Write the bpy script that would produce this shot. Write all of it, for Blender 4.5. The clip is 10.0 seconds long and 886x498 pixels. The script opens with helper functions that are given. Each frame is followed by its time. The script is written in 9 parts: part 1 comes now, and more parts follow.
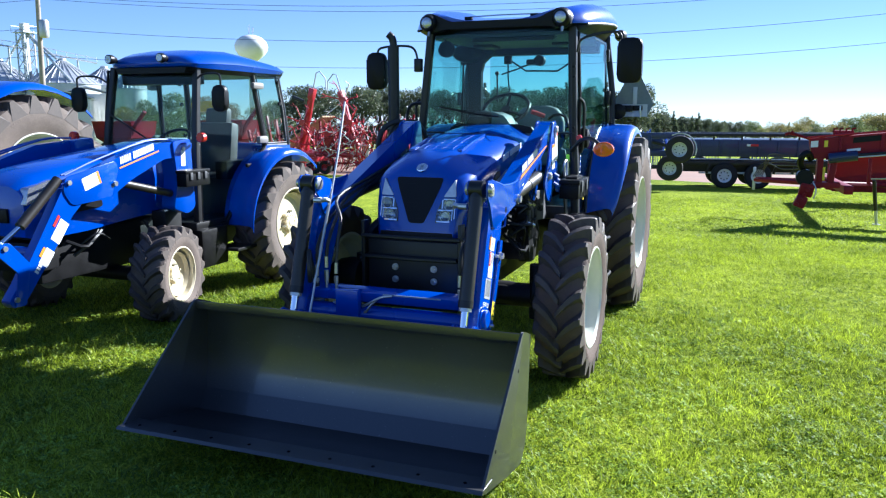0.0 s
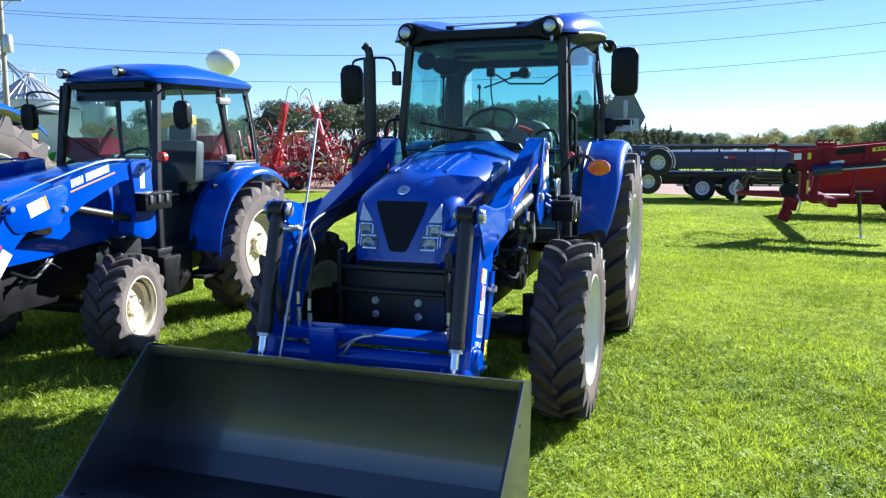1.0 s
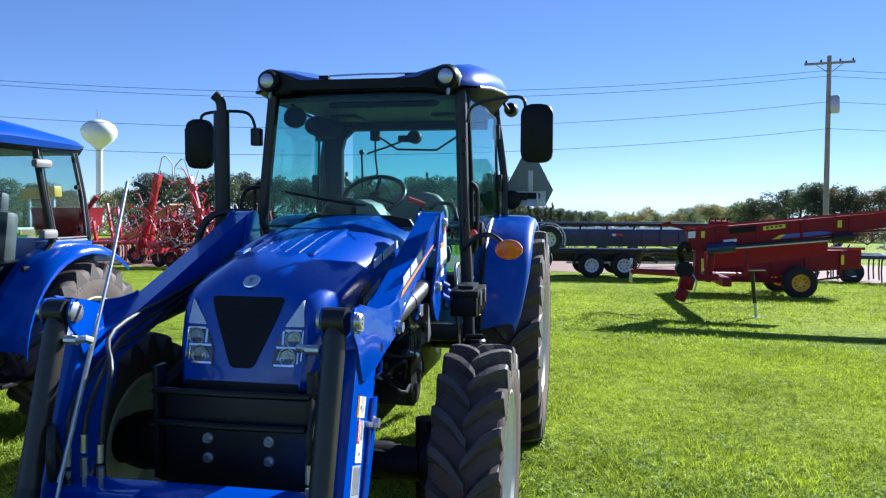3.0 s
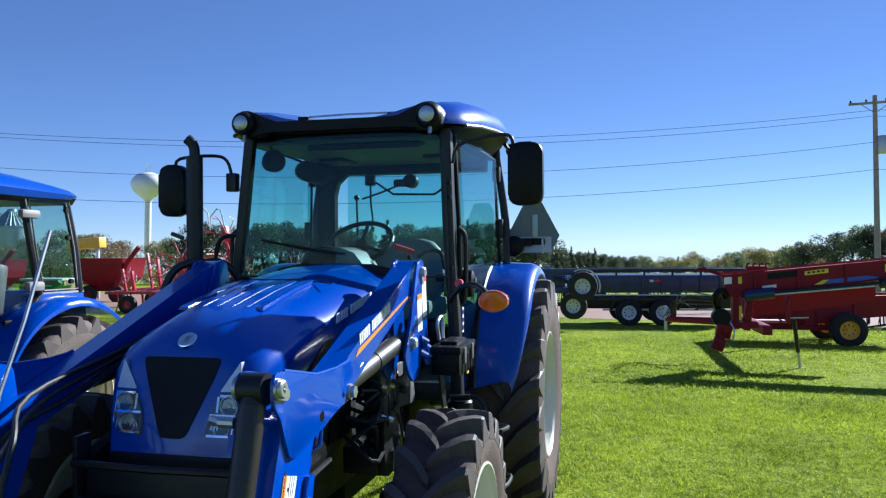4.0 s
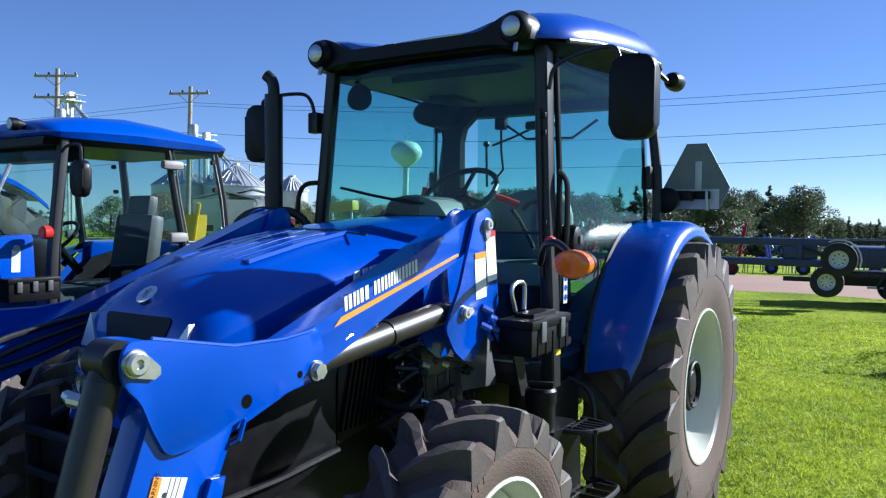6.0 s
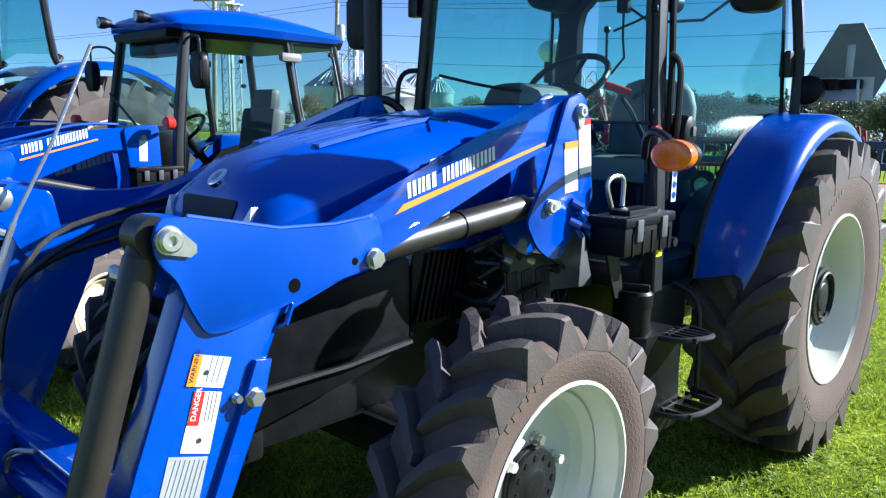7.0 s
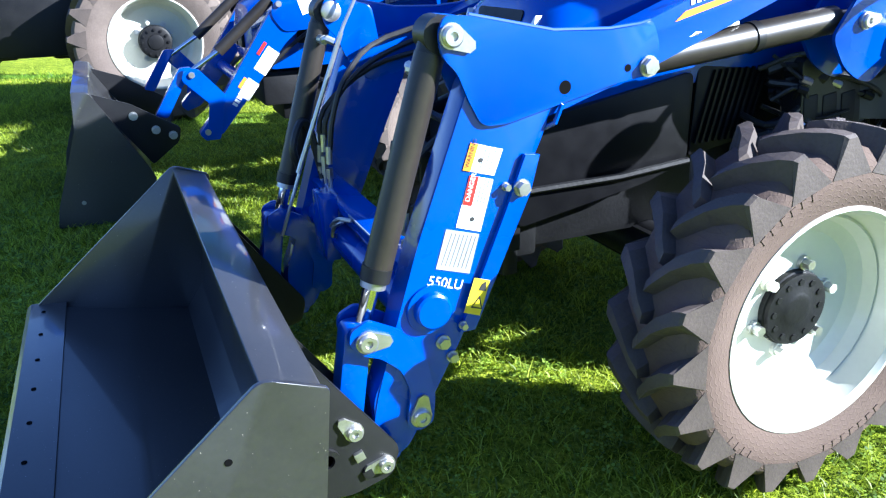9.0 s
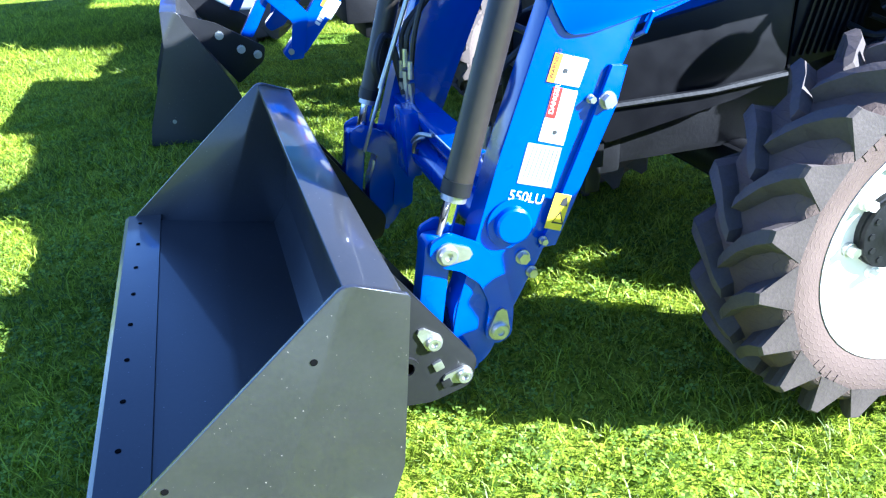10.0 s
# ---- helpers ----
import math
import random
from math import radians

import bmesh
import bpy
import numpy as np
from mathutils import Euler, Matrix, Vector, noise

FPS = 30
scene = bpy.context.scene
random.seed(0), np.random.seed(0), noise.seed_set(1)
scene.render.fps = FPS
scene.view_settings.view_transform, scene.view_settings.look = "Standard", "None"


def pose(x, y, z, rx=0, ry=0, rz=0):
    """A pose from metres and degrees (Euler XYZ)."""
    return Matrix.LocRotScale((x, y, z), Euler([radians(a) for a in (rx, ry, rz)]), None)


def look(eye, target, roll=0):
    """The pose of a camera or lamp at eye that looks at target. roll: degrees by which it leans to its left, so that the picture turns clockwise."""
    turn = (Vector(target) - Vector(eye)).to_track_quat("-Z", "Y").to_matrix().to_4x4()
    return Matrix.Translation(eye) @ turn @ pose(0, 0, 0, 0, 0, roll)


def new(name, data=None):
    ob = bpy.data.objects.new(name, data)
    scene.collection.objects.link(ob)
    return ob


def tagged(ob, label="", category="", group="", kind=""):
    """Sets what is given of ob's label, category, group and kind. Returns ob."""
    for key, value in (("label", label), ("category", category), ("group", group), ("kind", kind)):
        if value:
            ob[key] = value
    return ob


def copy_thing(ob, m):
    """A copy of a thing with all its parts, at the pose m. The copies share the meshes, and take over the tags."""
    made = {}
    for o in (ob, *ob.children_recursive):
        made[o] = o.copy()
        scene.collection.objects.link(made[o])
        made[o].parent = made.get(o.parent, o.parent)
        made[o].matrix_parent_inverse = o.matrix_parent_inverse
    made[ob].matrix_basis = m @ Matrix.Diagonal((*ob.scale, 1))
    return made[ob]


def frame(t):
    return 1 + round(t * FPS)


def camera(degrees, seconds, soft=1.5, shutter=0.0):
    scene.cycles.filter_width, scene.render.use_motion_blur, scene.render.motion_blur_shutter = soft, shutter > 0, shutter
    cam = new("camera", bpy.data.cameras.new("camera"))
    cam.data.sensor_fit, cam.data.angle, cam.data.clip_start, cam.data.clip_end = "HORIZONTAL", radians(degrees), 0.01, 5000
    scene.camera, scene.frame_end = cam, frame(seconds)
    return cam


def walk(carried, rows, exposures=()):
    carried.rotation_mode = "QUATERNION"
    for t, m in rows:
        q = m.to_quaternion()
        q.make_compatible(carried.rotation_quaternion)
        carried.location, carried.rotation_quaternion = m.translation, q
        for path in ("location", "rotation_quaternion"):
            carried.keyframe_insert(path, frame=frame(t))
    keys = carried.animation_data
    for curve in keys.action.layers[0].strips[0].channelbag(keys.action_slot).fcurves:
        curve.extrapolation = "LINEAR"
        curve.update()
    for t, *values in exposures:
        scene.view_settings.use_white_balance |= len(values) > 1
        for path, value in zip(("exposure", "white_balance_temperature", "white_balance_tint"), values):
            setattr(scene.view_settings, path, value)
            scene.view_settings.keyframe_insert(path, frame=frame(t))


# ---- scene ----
cam = camera(60.1, 10.0, 1.25)
PATH = [
    (0, (1.714, -4.563, 1.627), (1.013, -2.723, 1.277), -0.1),
    (0.5, (1.68, -4.348, 1.64), (0.95, -2.518, 1.296), -0.3),
    (1, (1.513, -4.176, 1.647), (0.871, -2.308, 1.33), -0.5),
    (1.5, (1.393, -3.962, 1.646), (0.845, -2.058, 1.373), -1.1),
    (2, (1.379, -3.693, 1.644), (0.84, -1.781, 1.415), -0.8),
    (2.5, (1.355, -3.489, 1.638), (0.888, -1.554, 1.447), -0.0),
    (3, (1.259, -3.146, 1.62), (0.892, -1.184, 1.497), 0.2),
    (3.2, (1.249, -3.061, 1.626), (0.899, -1.094, 1.546), -0.1),
    (4.3, (1.578, -2.623, 1.611), (1.042, -0.696, 1.618), -0.4),
    (4.5, (1.609, -2.528, 1.595), (1.043, -0.61, 1.602), -0.3),
    (5, (1.655, -2.255, 1.591), (0.975, -0.374, 1.587), -0.2),
    (6.3, (1.943, -1.716, 1.542), (0.785, -0.091, 1.412), 0.7),
    (6.5, (1.947, -1.662, 1.551), (0.746, -0.073, 1.377), 0.8),
    (7, (1.979, -1.57, 1.493), (0.634, -0.13, 1.152), 0.8),
    (7.5, (2.036, -1.523, 1.459), (0.582, -0.236, 0.982), -0.1),
    (8, (2.089, -1.505, 1.448), (0.582, -0.302, 0.92), -0.6),
    (8.5, (2.132, -1.523, 1.443), (0.511, -0.506, 0.861), -0.6),
    (9, (2.168, -1.56, 1.415), (0.449, -0.832, 0.695), -1.3),
    (9.5, (2.182, -1.572, 1.393), (0.458, -1.005, 0.551), -2.0),
    (10, (2.179, -1.57, 1.384), (0.459, -1.066, 0.498), -3.0),
]
walk(cam, [(t, look(eye, target, roll)) for t, eye, target, roll in PATH],
     exposures=[(0.0, 1.88, 5500, 9), (1.0, 1.92, 5550, 9), (2.0, 1.70, 5550, 9), (3.0, 1.56, 5500, 9), (4.5, 1.25, 5450, 9), (5.0, 1.30, 5450, 9), (6.5, 1.54, 5500, 9), (7.5, 1.92, 5500, 9), (8.5, 2.08, 5550, 9), (9.2, 2.6, 5200, 9), (10.0, 3.0, 5000, 9)])

# ---- world, sun, exposure ----
SUN_AZ, SUN_EL = 34.5, 28.0          # degrees clockwise from +y; height
world = bpy.data.worlds.new("sky")
scene.world = world
world.use_nodes = True
wn = world.node_tree
sky = wn.nodes.new("ShaderNodeTexSky")
sky.sky_type = "NISHITA"
sky.sun_disc = False
sky.sun_elevation = radians(SUN_EL)
sky.sun_rotation = radians(SUN_AZ)
sky.air_density, sky.dust_density, sky.ozone_density = 0.6, 0.0, 5.0
wn.nodes["Background"].inputs["Strength"].default_value = 0.079
soft_sky, rich_sky = wn.nodes.new("ShaderNodeGamma"), wn.nodes.new("ShaderNodeHueSaturation")
soft_sky.inputs["Gamma"].default_value = 0.73
rich_sky.inputs["Saturation"].default_value = 1.12
rich_sky.inputs["Hue"].default_value = 0.513
wn.links.new(sky.outputs["Color"], soft_sky.inputs["Color"])
wn.links.new(soft_sky.outputs["Color"], rich_sky.inputs["Color"])
wn.links.new(rich_sky.outputs["Color"], wn.nodes["Background"].inputs["Color"])
sun_data = bpy.data.lights.new("sun", "SUN")
sun_data.energy, sun_data.angle, sun_data.color = 4.5, radians(0.5), (1.0, 0.95, 0.87)
sun = new("sun", sun_data)
sun_dir = Vector((math.sin(radians(SUN_AZ)) * math.cos(radians(SUN_EL)), math.cos(radians(SUN_AZ)) * math.cos(radians(SUN_EL)), math.sin(radians(SUN_EL))))
sun.matrix_world = Matrix.Translation((20, 40, 30)) @ sun_dir.to_track_quat("Z", "Y").to_matrix().to_4x4()


# ---- materials ----
def material(name, base, rough=0.5, metal=0.0, var=0.15, scale=8.0, fine=60.0, bump=0.0, coat=0.0, spot=None, spot_amount=0.5, spec=0.5, rvar=0.1):
    """A paint, plastic or metal with two scales of variation in colour and gloss."""
    m = bpy.data.materials.new(name)
    m.use_nodes = True
    n, l = m.node_tree.nodes, m.node_tree.links
    p = n["Principled BSDF"]
    p.inputs["Metallic"].default_value = metal
    p.inputs["Coat Weight"].default_value = coat
    p.inputs["Coat Roughness"].default_value = 0.06
    p.inputs["Specular IOR Level"].default_value = spec
    co = n.new("ShaderNodeTexCoord")
    a, b = n.new("ShaderNodeTexNoise"), n.new("ShaderNodeTexNoise")
    a.inputs["Scale"].default_value, b.inputs["Scale"].default_value = scale, fine
    a.inputs["Detail"].default_value, b.inputs["Detail"].default_value = 5, 4
    for t in (a, b):
        l.new(co.outputs["Object"], t.inputs["Vector"])
    mix = n.new("ShaderNodeMix")
    mix.data_type = "FLOAT"
    mix.inputs[0].default_value = 0.4
    l.new(a.outputs["Fac"], mix.inputs[2])
    l.new(b.outputs["Fac"], mix.inputs[3])
    ramp = n.new("ShaderNodeValToRGB")
    lo, hi = [max(0.0, c * (1 - var)) for c in base], [min(1.0, c * (1 + var)) for c in base]
    ramp.color_ramp.elements[0].position, ramp.color_ramp.elements[1].position = 0.3, 0.7
    ramp.color_ramp.elements[0].color, ramp.color_ramp.elements[1].color = (*lo, 1), (*hi, 1)
    l.new(mix.outputs[0], ramp.inputs["Fac"])
    colour = ramp.outputs["Color"]
    if spot:
        s = n.new("ShaderNodeTexNoise")
        s.inputs["Scale"].default_value, s.inputs["Detail"].default_value, s.inputs["Roughness"].default_value = scale * 0.6, 8, 0.7
        l.new(co.outputs["Object"], s.inputs["Vector"])
        sr = n.new("ShaderNodeMapRange")
        sr.inputs["From Min"].default_value, sr.inputs["From Max"].default_value = 0.45, 0.75
        sr.inputs["To Max"].default_value = spot_amount
        l.new(s.outputs["Fac"], sr.inputs["Value"])
        sm = n.new("ShaderNodeMix")
        sm.data_type = "RGBA"
        sm.inputs[7].default_value = (*spot, 1)
        l.new(sr.outputs["Result"], sm.inputs[0])
        l.new(colour, sm.inputs[6])
        colour = sm.outputs[2]
    l.new(colour, p.inputs["Base Color"])
    rr = n.new("ShaderNodeMapRange")
    rr.inputs["To Min"].default_value, rr.inputs["To Max"].default_value = max(0.02, rough - rvar), min(1, rough + rvar)
    l.new(a.outputs["Fac"], rr.inputs["Value"])
    l.new(rr.outputs["Result"], p.inputs["Roughness"])
    if bump:
        bp = n.new("ShaderNodeBump")
        bp.inputs["Strength"].default_value, bp.inputs["Distance"].default_value = bump, 0.01
        l.new(b.outputs["Fac"], bp.inputs["Height"])
        l.new(bp.outputs["Normal"], p.inputs["Normal"])
    return m


def glass_material(name, tint, gloss=0.035):
    m = bpy.data.materials.new(name)
    m.use_nodes = True
    n, l = m.node_tree.nodes, m.node_tree.links
    n.remove(n["Principled BSDF"])
    tr, gl, mx, fr = n.new("ShaderNodeBsdfTransparent"), n.new("ShaderNodeBsdfGlossy"), n.new("ShaderNodeMixShader"), n.new("ShaderNodeLayerWeight")
    pw, ml = n.new("ShaderNodeMath"), n.new("ShaderNodeMath")
    pw.operation, ml.operation = "POWER", "MULTIPLY_ADD"
    pw.inputs[1].default_value, ml.inputs[1].default_value, ml.inputs[2].default_value = 5.0, 0.6, gloss
    tr.inputs["Color"].default_value = (*tint, 1)
    gl.inputs["Roughness"].default_value = 0.02
    fr.inputs["Blend"].default_value = 0.5
    l.new(fr.outputs["Facing"], pw.inputs[0])
    l.new(pw.outputs[0], ml.inputs[0])
    l.new(ml.outputs[0], mx.inputs[0])
    l.new(tr.outputs[0], mx.inputs[1])
    l.new(gl.outputs[0], mx.inputs[2])
    l.new(mx.outputs[0], n["Material Output"].inputs["Surface"])
    return m


def leaf_material(name, dark, light, trans=0.35, scale=0.7, gloss=0.04, grough=0.35):
    """Blades and leaves: colour by island and by a wide noise, light passing through."""
    m = bpy.data.materials.new(name)
    m.use_nodes = True
    n, l = m.node_tree.nodes, m.node_tree.links
    n.remove(n["Principled BSDF"])
    geo, co, no = n.new("ShaderNodeNewGeometry"), n.new("ShaderNodeTexCoord"), n.new("ShaderNodeTexNoise")
    no.inputs["Scale"].default_value, no.inputs["Detail"].default_value = scale, 6
    l.new(co.outputs["Object"], no.inputs["Vector"])
    mx = n.new("ShaderNodeMix")
    mx.data_type = "FLOAT"
    mx.inputs[0].default_value = 0.55
    l.new(geo.outputs["Random Per Island"], mx.inputs[2])
    l.new(no.outputs["Fac"], mx.inputs[3])
    ramp = n.new("ShaderNodeValToRGB")
    ramp.color_ramp.elements[0].position, ramp.color_ramp.elements[1].position = 0.3, 0.7
    ramp.color_ramp.elements[0].color, ramp.color_ramp.elements[1].color = (*dark, 1), (*light, 1)
    l.new(mx.outputs[0], ramp.inputs["Fac"])
    d, t, g, s1, s2 = (n.new("ShaderNodeBsdfDiffuse"), n.new("ShaderNodeBsdfTranslucent"), n.new("ShaderNodeBsdfGlossy"), n.new("ShaderNodeMixShader"), n.new("ShaderNodeMixShader"))
    s1.inputs[0].default_value, s2.inputs[0].default_value = trans, gloss
    g.inputs["Roughness"].default_value = grough
    l.new(ramp.outputs["Color"], d.inputs["Color"])
    l.new(ramp.outputs["Color"], t.inputs["Color"])
    l.new(d.outputs[0], s1.inputs[1])
    l.new(t.outputs[0], s1.inputs[2])
    l.new(s1.outputs[0], s2.inputs[1])
    l.new(g.outputs[0], s2.inputs[2])
    l.new(s2.outputs[0], n["Material Output"].inputs["Surface"])
    return m


BLUE = material("blue_paint", (0.0015, 0.054, 0.39), 0.27, 0, 0.06, 1.5, 30, coat=0.65, rvar=0.05, spec=0.4)
BLUE2 = material("blue_paint_worn", (0.003, 0.058, 0.39), 0.34, 0, 0.08, 2.0, 30, coat=0.5)
NAVY = material("navy_paint", (0.006, 0.018, 0.075), 0.4, 0, 0.15, 3, 40, coat=0.2)
BLACK = material("black_paint", (0.009, 0.009, 0.010), 0.42, 0, 0.2, 5, 60, bump=0.03, coat=0.05, spec=0.4)
BUCKET = material("bucket_black_paint", (0.023, 0.023, 0.024), 0.34, 0, 0.25, 3, 90, bump=0.012, coat=0.5, spec=0.9, spot=(0.036, 0.034, 0.031), spot_amount=0.25, rvar=0.12)
PLASTIC = material("black_plastic", (0.004, 0.004, 0.005), 0.42, 0, 0.15, 20, 300, bump=0.04, spec=0.2)
GREYPL = material("grey_plastic", (0.06, 0.062, 0.066), 0.5, 0, 0.12, 12, 200, bump=0.05)
CAST = material("dark_cast_iron", (0.006, 0.006, 0.007), 0.5, 0.0, 0.3, 9, 80, bump=0.08, spec=0.28)
RUBBER = material("tyre_rubber", (0.10, 0.068, 0.052), 0.85, 0, 0.15, 6, 140, bump=0.12, spot=(0.14, 0.10, 0.08), spot_amount=0.6, rvar=0.08, spec=0.3)
LUG = material("tyre_lug_rubber", (0.074, 0.059, 0.051), 0.6, 0, 0.25, 9, 120, bump=0.12, spot=(0.105, 0.08, 0.067), spot_amount=0.5, spec=0.3)
CARTT = material("cart_tyre_rubber", (0.022, 0.021, 0.021), 0.75, 0, 0.2, 6, 90, bump=0.1, spec=0.3)
RUBBER2 = material("dusty_tyre_rubber", (0.11, 0.083, 0.068), 0.8, 0, 0.2, 5, 90, bump=0.2, spot=(0.19, 0.15, 0.125), spot_amount=0.7)
HOSE = material("hose_rubber", (0.012, 0.012, 0.012), 0.45, 0, 0.2, 40, 300, bump=0.1)
RIM = material("ivory_rim_paint", (0.58, 0.58, 0.50), 0.33, 0, 0.05, 5, 50, coat=0.3, spot=(0.5, 0.5, 0.42), spot_amount=0.25)
RIM2 = material("cream_rim_paint", (0.60, 0.53, 0.37), 0.4, 0, 0.06, 5, 50, coat=0.2)
STEEL = material("zinc_steel", (0.55, 0.55, 0.53), 0.35, 0.9, 0.15, 20, 150, spot=(0.35, 0.33, 0.28), spot_amount=0.4)
CHROME = material("chrome", (0.85, 0.85, 0.86), 0.08, 1.0, 0.05, 10, 60, rvar=0.04)
CYL = material("black_cylinder_paint", (0.018, 0.015, 0.012), 0.39, 0, 0.3, 4, 60, coat=0.0, spot=(0.05, 0.04, 0.03), spot_amount=0.4, spec=0.5)
WHITE = material("white_decal", (0.8, 0.8, 0.78), 0.4, 0, 0.03, 20, 90)
WHITEP = material("white_paint", (0.72, 0.72, 0.70), 0.5, 0, 0.08, 0.5, 6, spot=(0.5, 0.48, 0.44), spot_amount=0.4)
ORANGE = material("orange_decal", (0.85, 0.27, 0.02), 0.4, 0, 0.04, 20, 90)
REDD = material("red_decal", (0.6, 0.02, 0.015), 0.4, 0, 0.05, 20, 90)
YELLOWD = material("yellow_decal", (0.8, 0.6, 0.02), 0.4, 0, 0.05, 20, 90)
INK = material("dark_print", (0.03, 0.03, 0.03), 0.5, 0, 0.1, 20, 90)
# near-black for flat discs: the shade inside holes, put into the colour
HOLE = material("painted_hole_shade", (0.003, 0.003, 0.003), 0.9, 0, 0.1, 20, 90, spec=0.05)
PLATE = material("aluminium_plate", (0.42, 0.43, 0.44), 0.45, 0.3, 0.08, 20, 90)
FINEP = material("fine_print", (0.36, 0.36, 0.37), 0.5, 0, 0.1, 20, 90)
HINGE = material("pale_grey_plastic", (0.20, 0.185, 0.17), 0.55, 0, 0.1, 12, 120)
GREYD = material("silver_print", (0.35, 0.4, 0.5), 0.4, 0.2, 0.1, 20, 90)
AMBER = material("amber_lens", (0.78, 0.15, 0.004), 0.18, 0, 0.15, 30, 200, bump=0.1, coat=0.6)
REDLENS = material("red_lens", (0.6, 0.03, 0.02), 0.2, 0, 0.1, 30, 200, coat=0.5)
RED = material("red_paint", (0.20, 0.004, 0.014), 0.5, 0, 0.15, 2, 30, coat=0.0, spec=0.25, spot=(0.12, 0.006, 0.012), spot_amount=0.4)
REDB = material("bright_red_paint", (0.40, 0.006, 0.020), 0.38, 0, 0.12, 2, 30, coat=0.3)
YELLOW = material("yellow_paint", (0.75, 0.42, 0.02), 0.4, 0, 0.1, 4, 40, coat=0.2)
GREEN = material("green_paint", (0.02, 0.16, 0.02), 0.4, 0, 0.1, 3, 30, coat=0.2)
SEATM = material("grey_vinyl", (0.17, 0.18, 0.18), 0.6, 0, 0.15, 10, 200, bump=0.15)
HEADL = material("dark_lamp_housing", (0.06, 0.065, 0.075), 0.22, 0.5, 0.3, 60, 200, bump=0.2)
LAMPW = material("lamp_reflector", (0.5, 0.52, 0.55), 0.15, 0.8, 0.15, 60, 200, bump=0.3)
GALV = material("galvanised_steel", (0.50, 0.52, 0.54), 0.42, 0.6, 0.12, 0.6, 8, spot=(0.32, 0.33, 0.33), spot_amount=0.5)
SIGNM = material("grey_sign_sheet", (0.16, 0.19, 0.19), 0.5, 0.3, 0.15, 4, 40)
WOODP = material("weathered_pole_wood", (0.30, 0.26, 0.22), 0.85, 0, 0.3, 2, 30, bump=0.3)
BARK = material("bark", (0.09, 0.07, 0.05), 0.9, 0, 0.3, 4, 30, bump=0.4)
CABLE = material("cable", (0.02, 0.022, 0.03), 0.6, 0, 0.1)
PALLET = material("raw_timber", (0.30, 0.20, 0.09), 0.8, 0, 0.25, 3, 40, bump=0.3)
GLASS = glass_material("tinted_glass", (0.69, 0.865, 0.84), 0.016)
GLASS2 = glass_material("pale_tinted_glass", (0.80, 0.885, 0.87), 0.016)
LENS = glass_material("clear_lens", (0.93, 0.95, 0.96))
GRASSM = leaf_material("grass_blades", (0.090, 0.14, 0.009), (0.50, 0.60, 0.037), 0.5, 0.9, 0.028, 0.5)
CLOVERM = leaf_material("clover_leaves", (0.08, 0.15, 0.010), (0.36, 0.50, 0.05), 0.45, 0.9, 0.03, 0.6)
# far foliage: colours lightened to stand in for the haze of distance
CONIFER = leaf_material("conifer_needles", (0.06, 0.08, 0.05), (0.135, 0.155, 0.08), 0.35, 0.3)
LEAFG = leaf_material("green_leaves", (0.085, 0.115, 0.045), (0.21, 0.245, 0.09), 0.45, 0.2)
LEAFY = leaf_material("autumn_leaves", (0.15, 0.145, 0.05), (0.34, 0.29, 0.105), 0.45, 0.2)
LEAFB = leaf_material("russet_leaves", (0.15, 0.11, 0.06), (0.29, 0.21, 0.105), 0.45, 0.2)



def speckle(m, colour, scale, low):
    """Fine dust specks over a paint."""
    n, l = m.node_tree.nodes, m.node_tree.links
    co, no, mr, mx = n.new("ShaderNodeTexCoord"), n.new("ShaderNodeTexNoise"), n.new("ShaderNodeMapRange"), n.new("ShaderNodeMix")
    no.inputs["Scale"].default_value, no.inputs["Detail"].default_value = scale, 1
    mr.inputs["From Min"].default_value, mr.inputs["From Max"].default_value = low, low + 0.03
    mx.data_type = "RGBA"
    mx.inputs[7].default_value = (*colour, 1)
    l.new(co.outputs["Object"], no.inputs["Vector"])
    l.new(no.outputs["Fac"], mr.inputs["Value"])
    l.new(mr.outputs["Result"], mx.inputs[0])
    p = n["Principled BSDF"]
    l.new(p.inputs["Base Color"].links[0].from_socket, mx.inputs[6])
    l.new(mx.outputs[2], p.inputs["Base Color"])


speckle(BUCKET, (0.22, 0.20, 0.18), 150, 0.765)


# ---- mesh helpers ----
def bm_new():
    return bmesh.new()


def box(bm, c, s, rot=(0, 0, 0), bev=0.0, taper=(1, 1)):
    m = Matrix.LocRotScale(Vector(c), Euler([radians(a) for a in rot]), None)
    vs = []
    for z in (-0.5, 0.5):
        k = taper if z > 0 else (1, 1)
        for x, y in ((-0.5, -0.5), (0.5, -0.5), (0.5, 0.5), (-0.5, 0.5)):
            vs.append(bm.verts.new(m @ Vector((x * s[0] * k[0], y * s[1] * k[1], z * s[2]))))
    fs = [bm.faces.new([vs[i] for i in f]) for f in ((3, 2, 1, 0), (4, 5, 6, 7), (0, 1, 5, 4), (1, 2, 6, 5), (2, 3, 7, 6), (3, 0, 4, 7))]
    if bev:
        es = list({e for f in fs for e in f.edges})
        bmesh.ops.bevel(bm, geom=es, offset=bev, segments=2, profile=0.6, affect="EDGES")
    return bm


def basis_of(d):
    d = Vector(d).normalized()
    u = d.orthogonal().normalized()
    return d, u, d.cross(u)


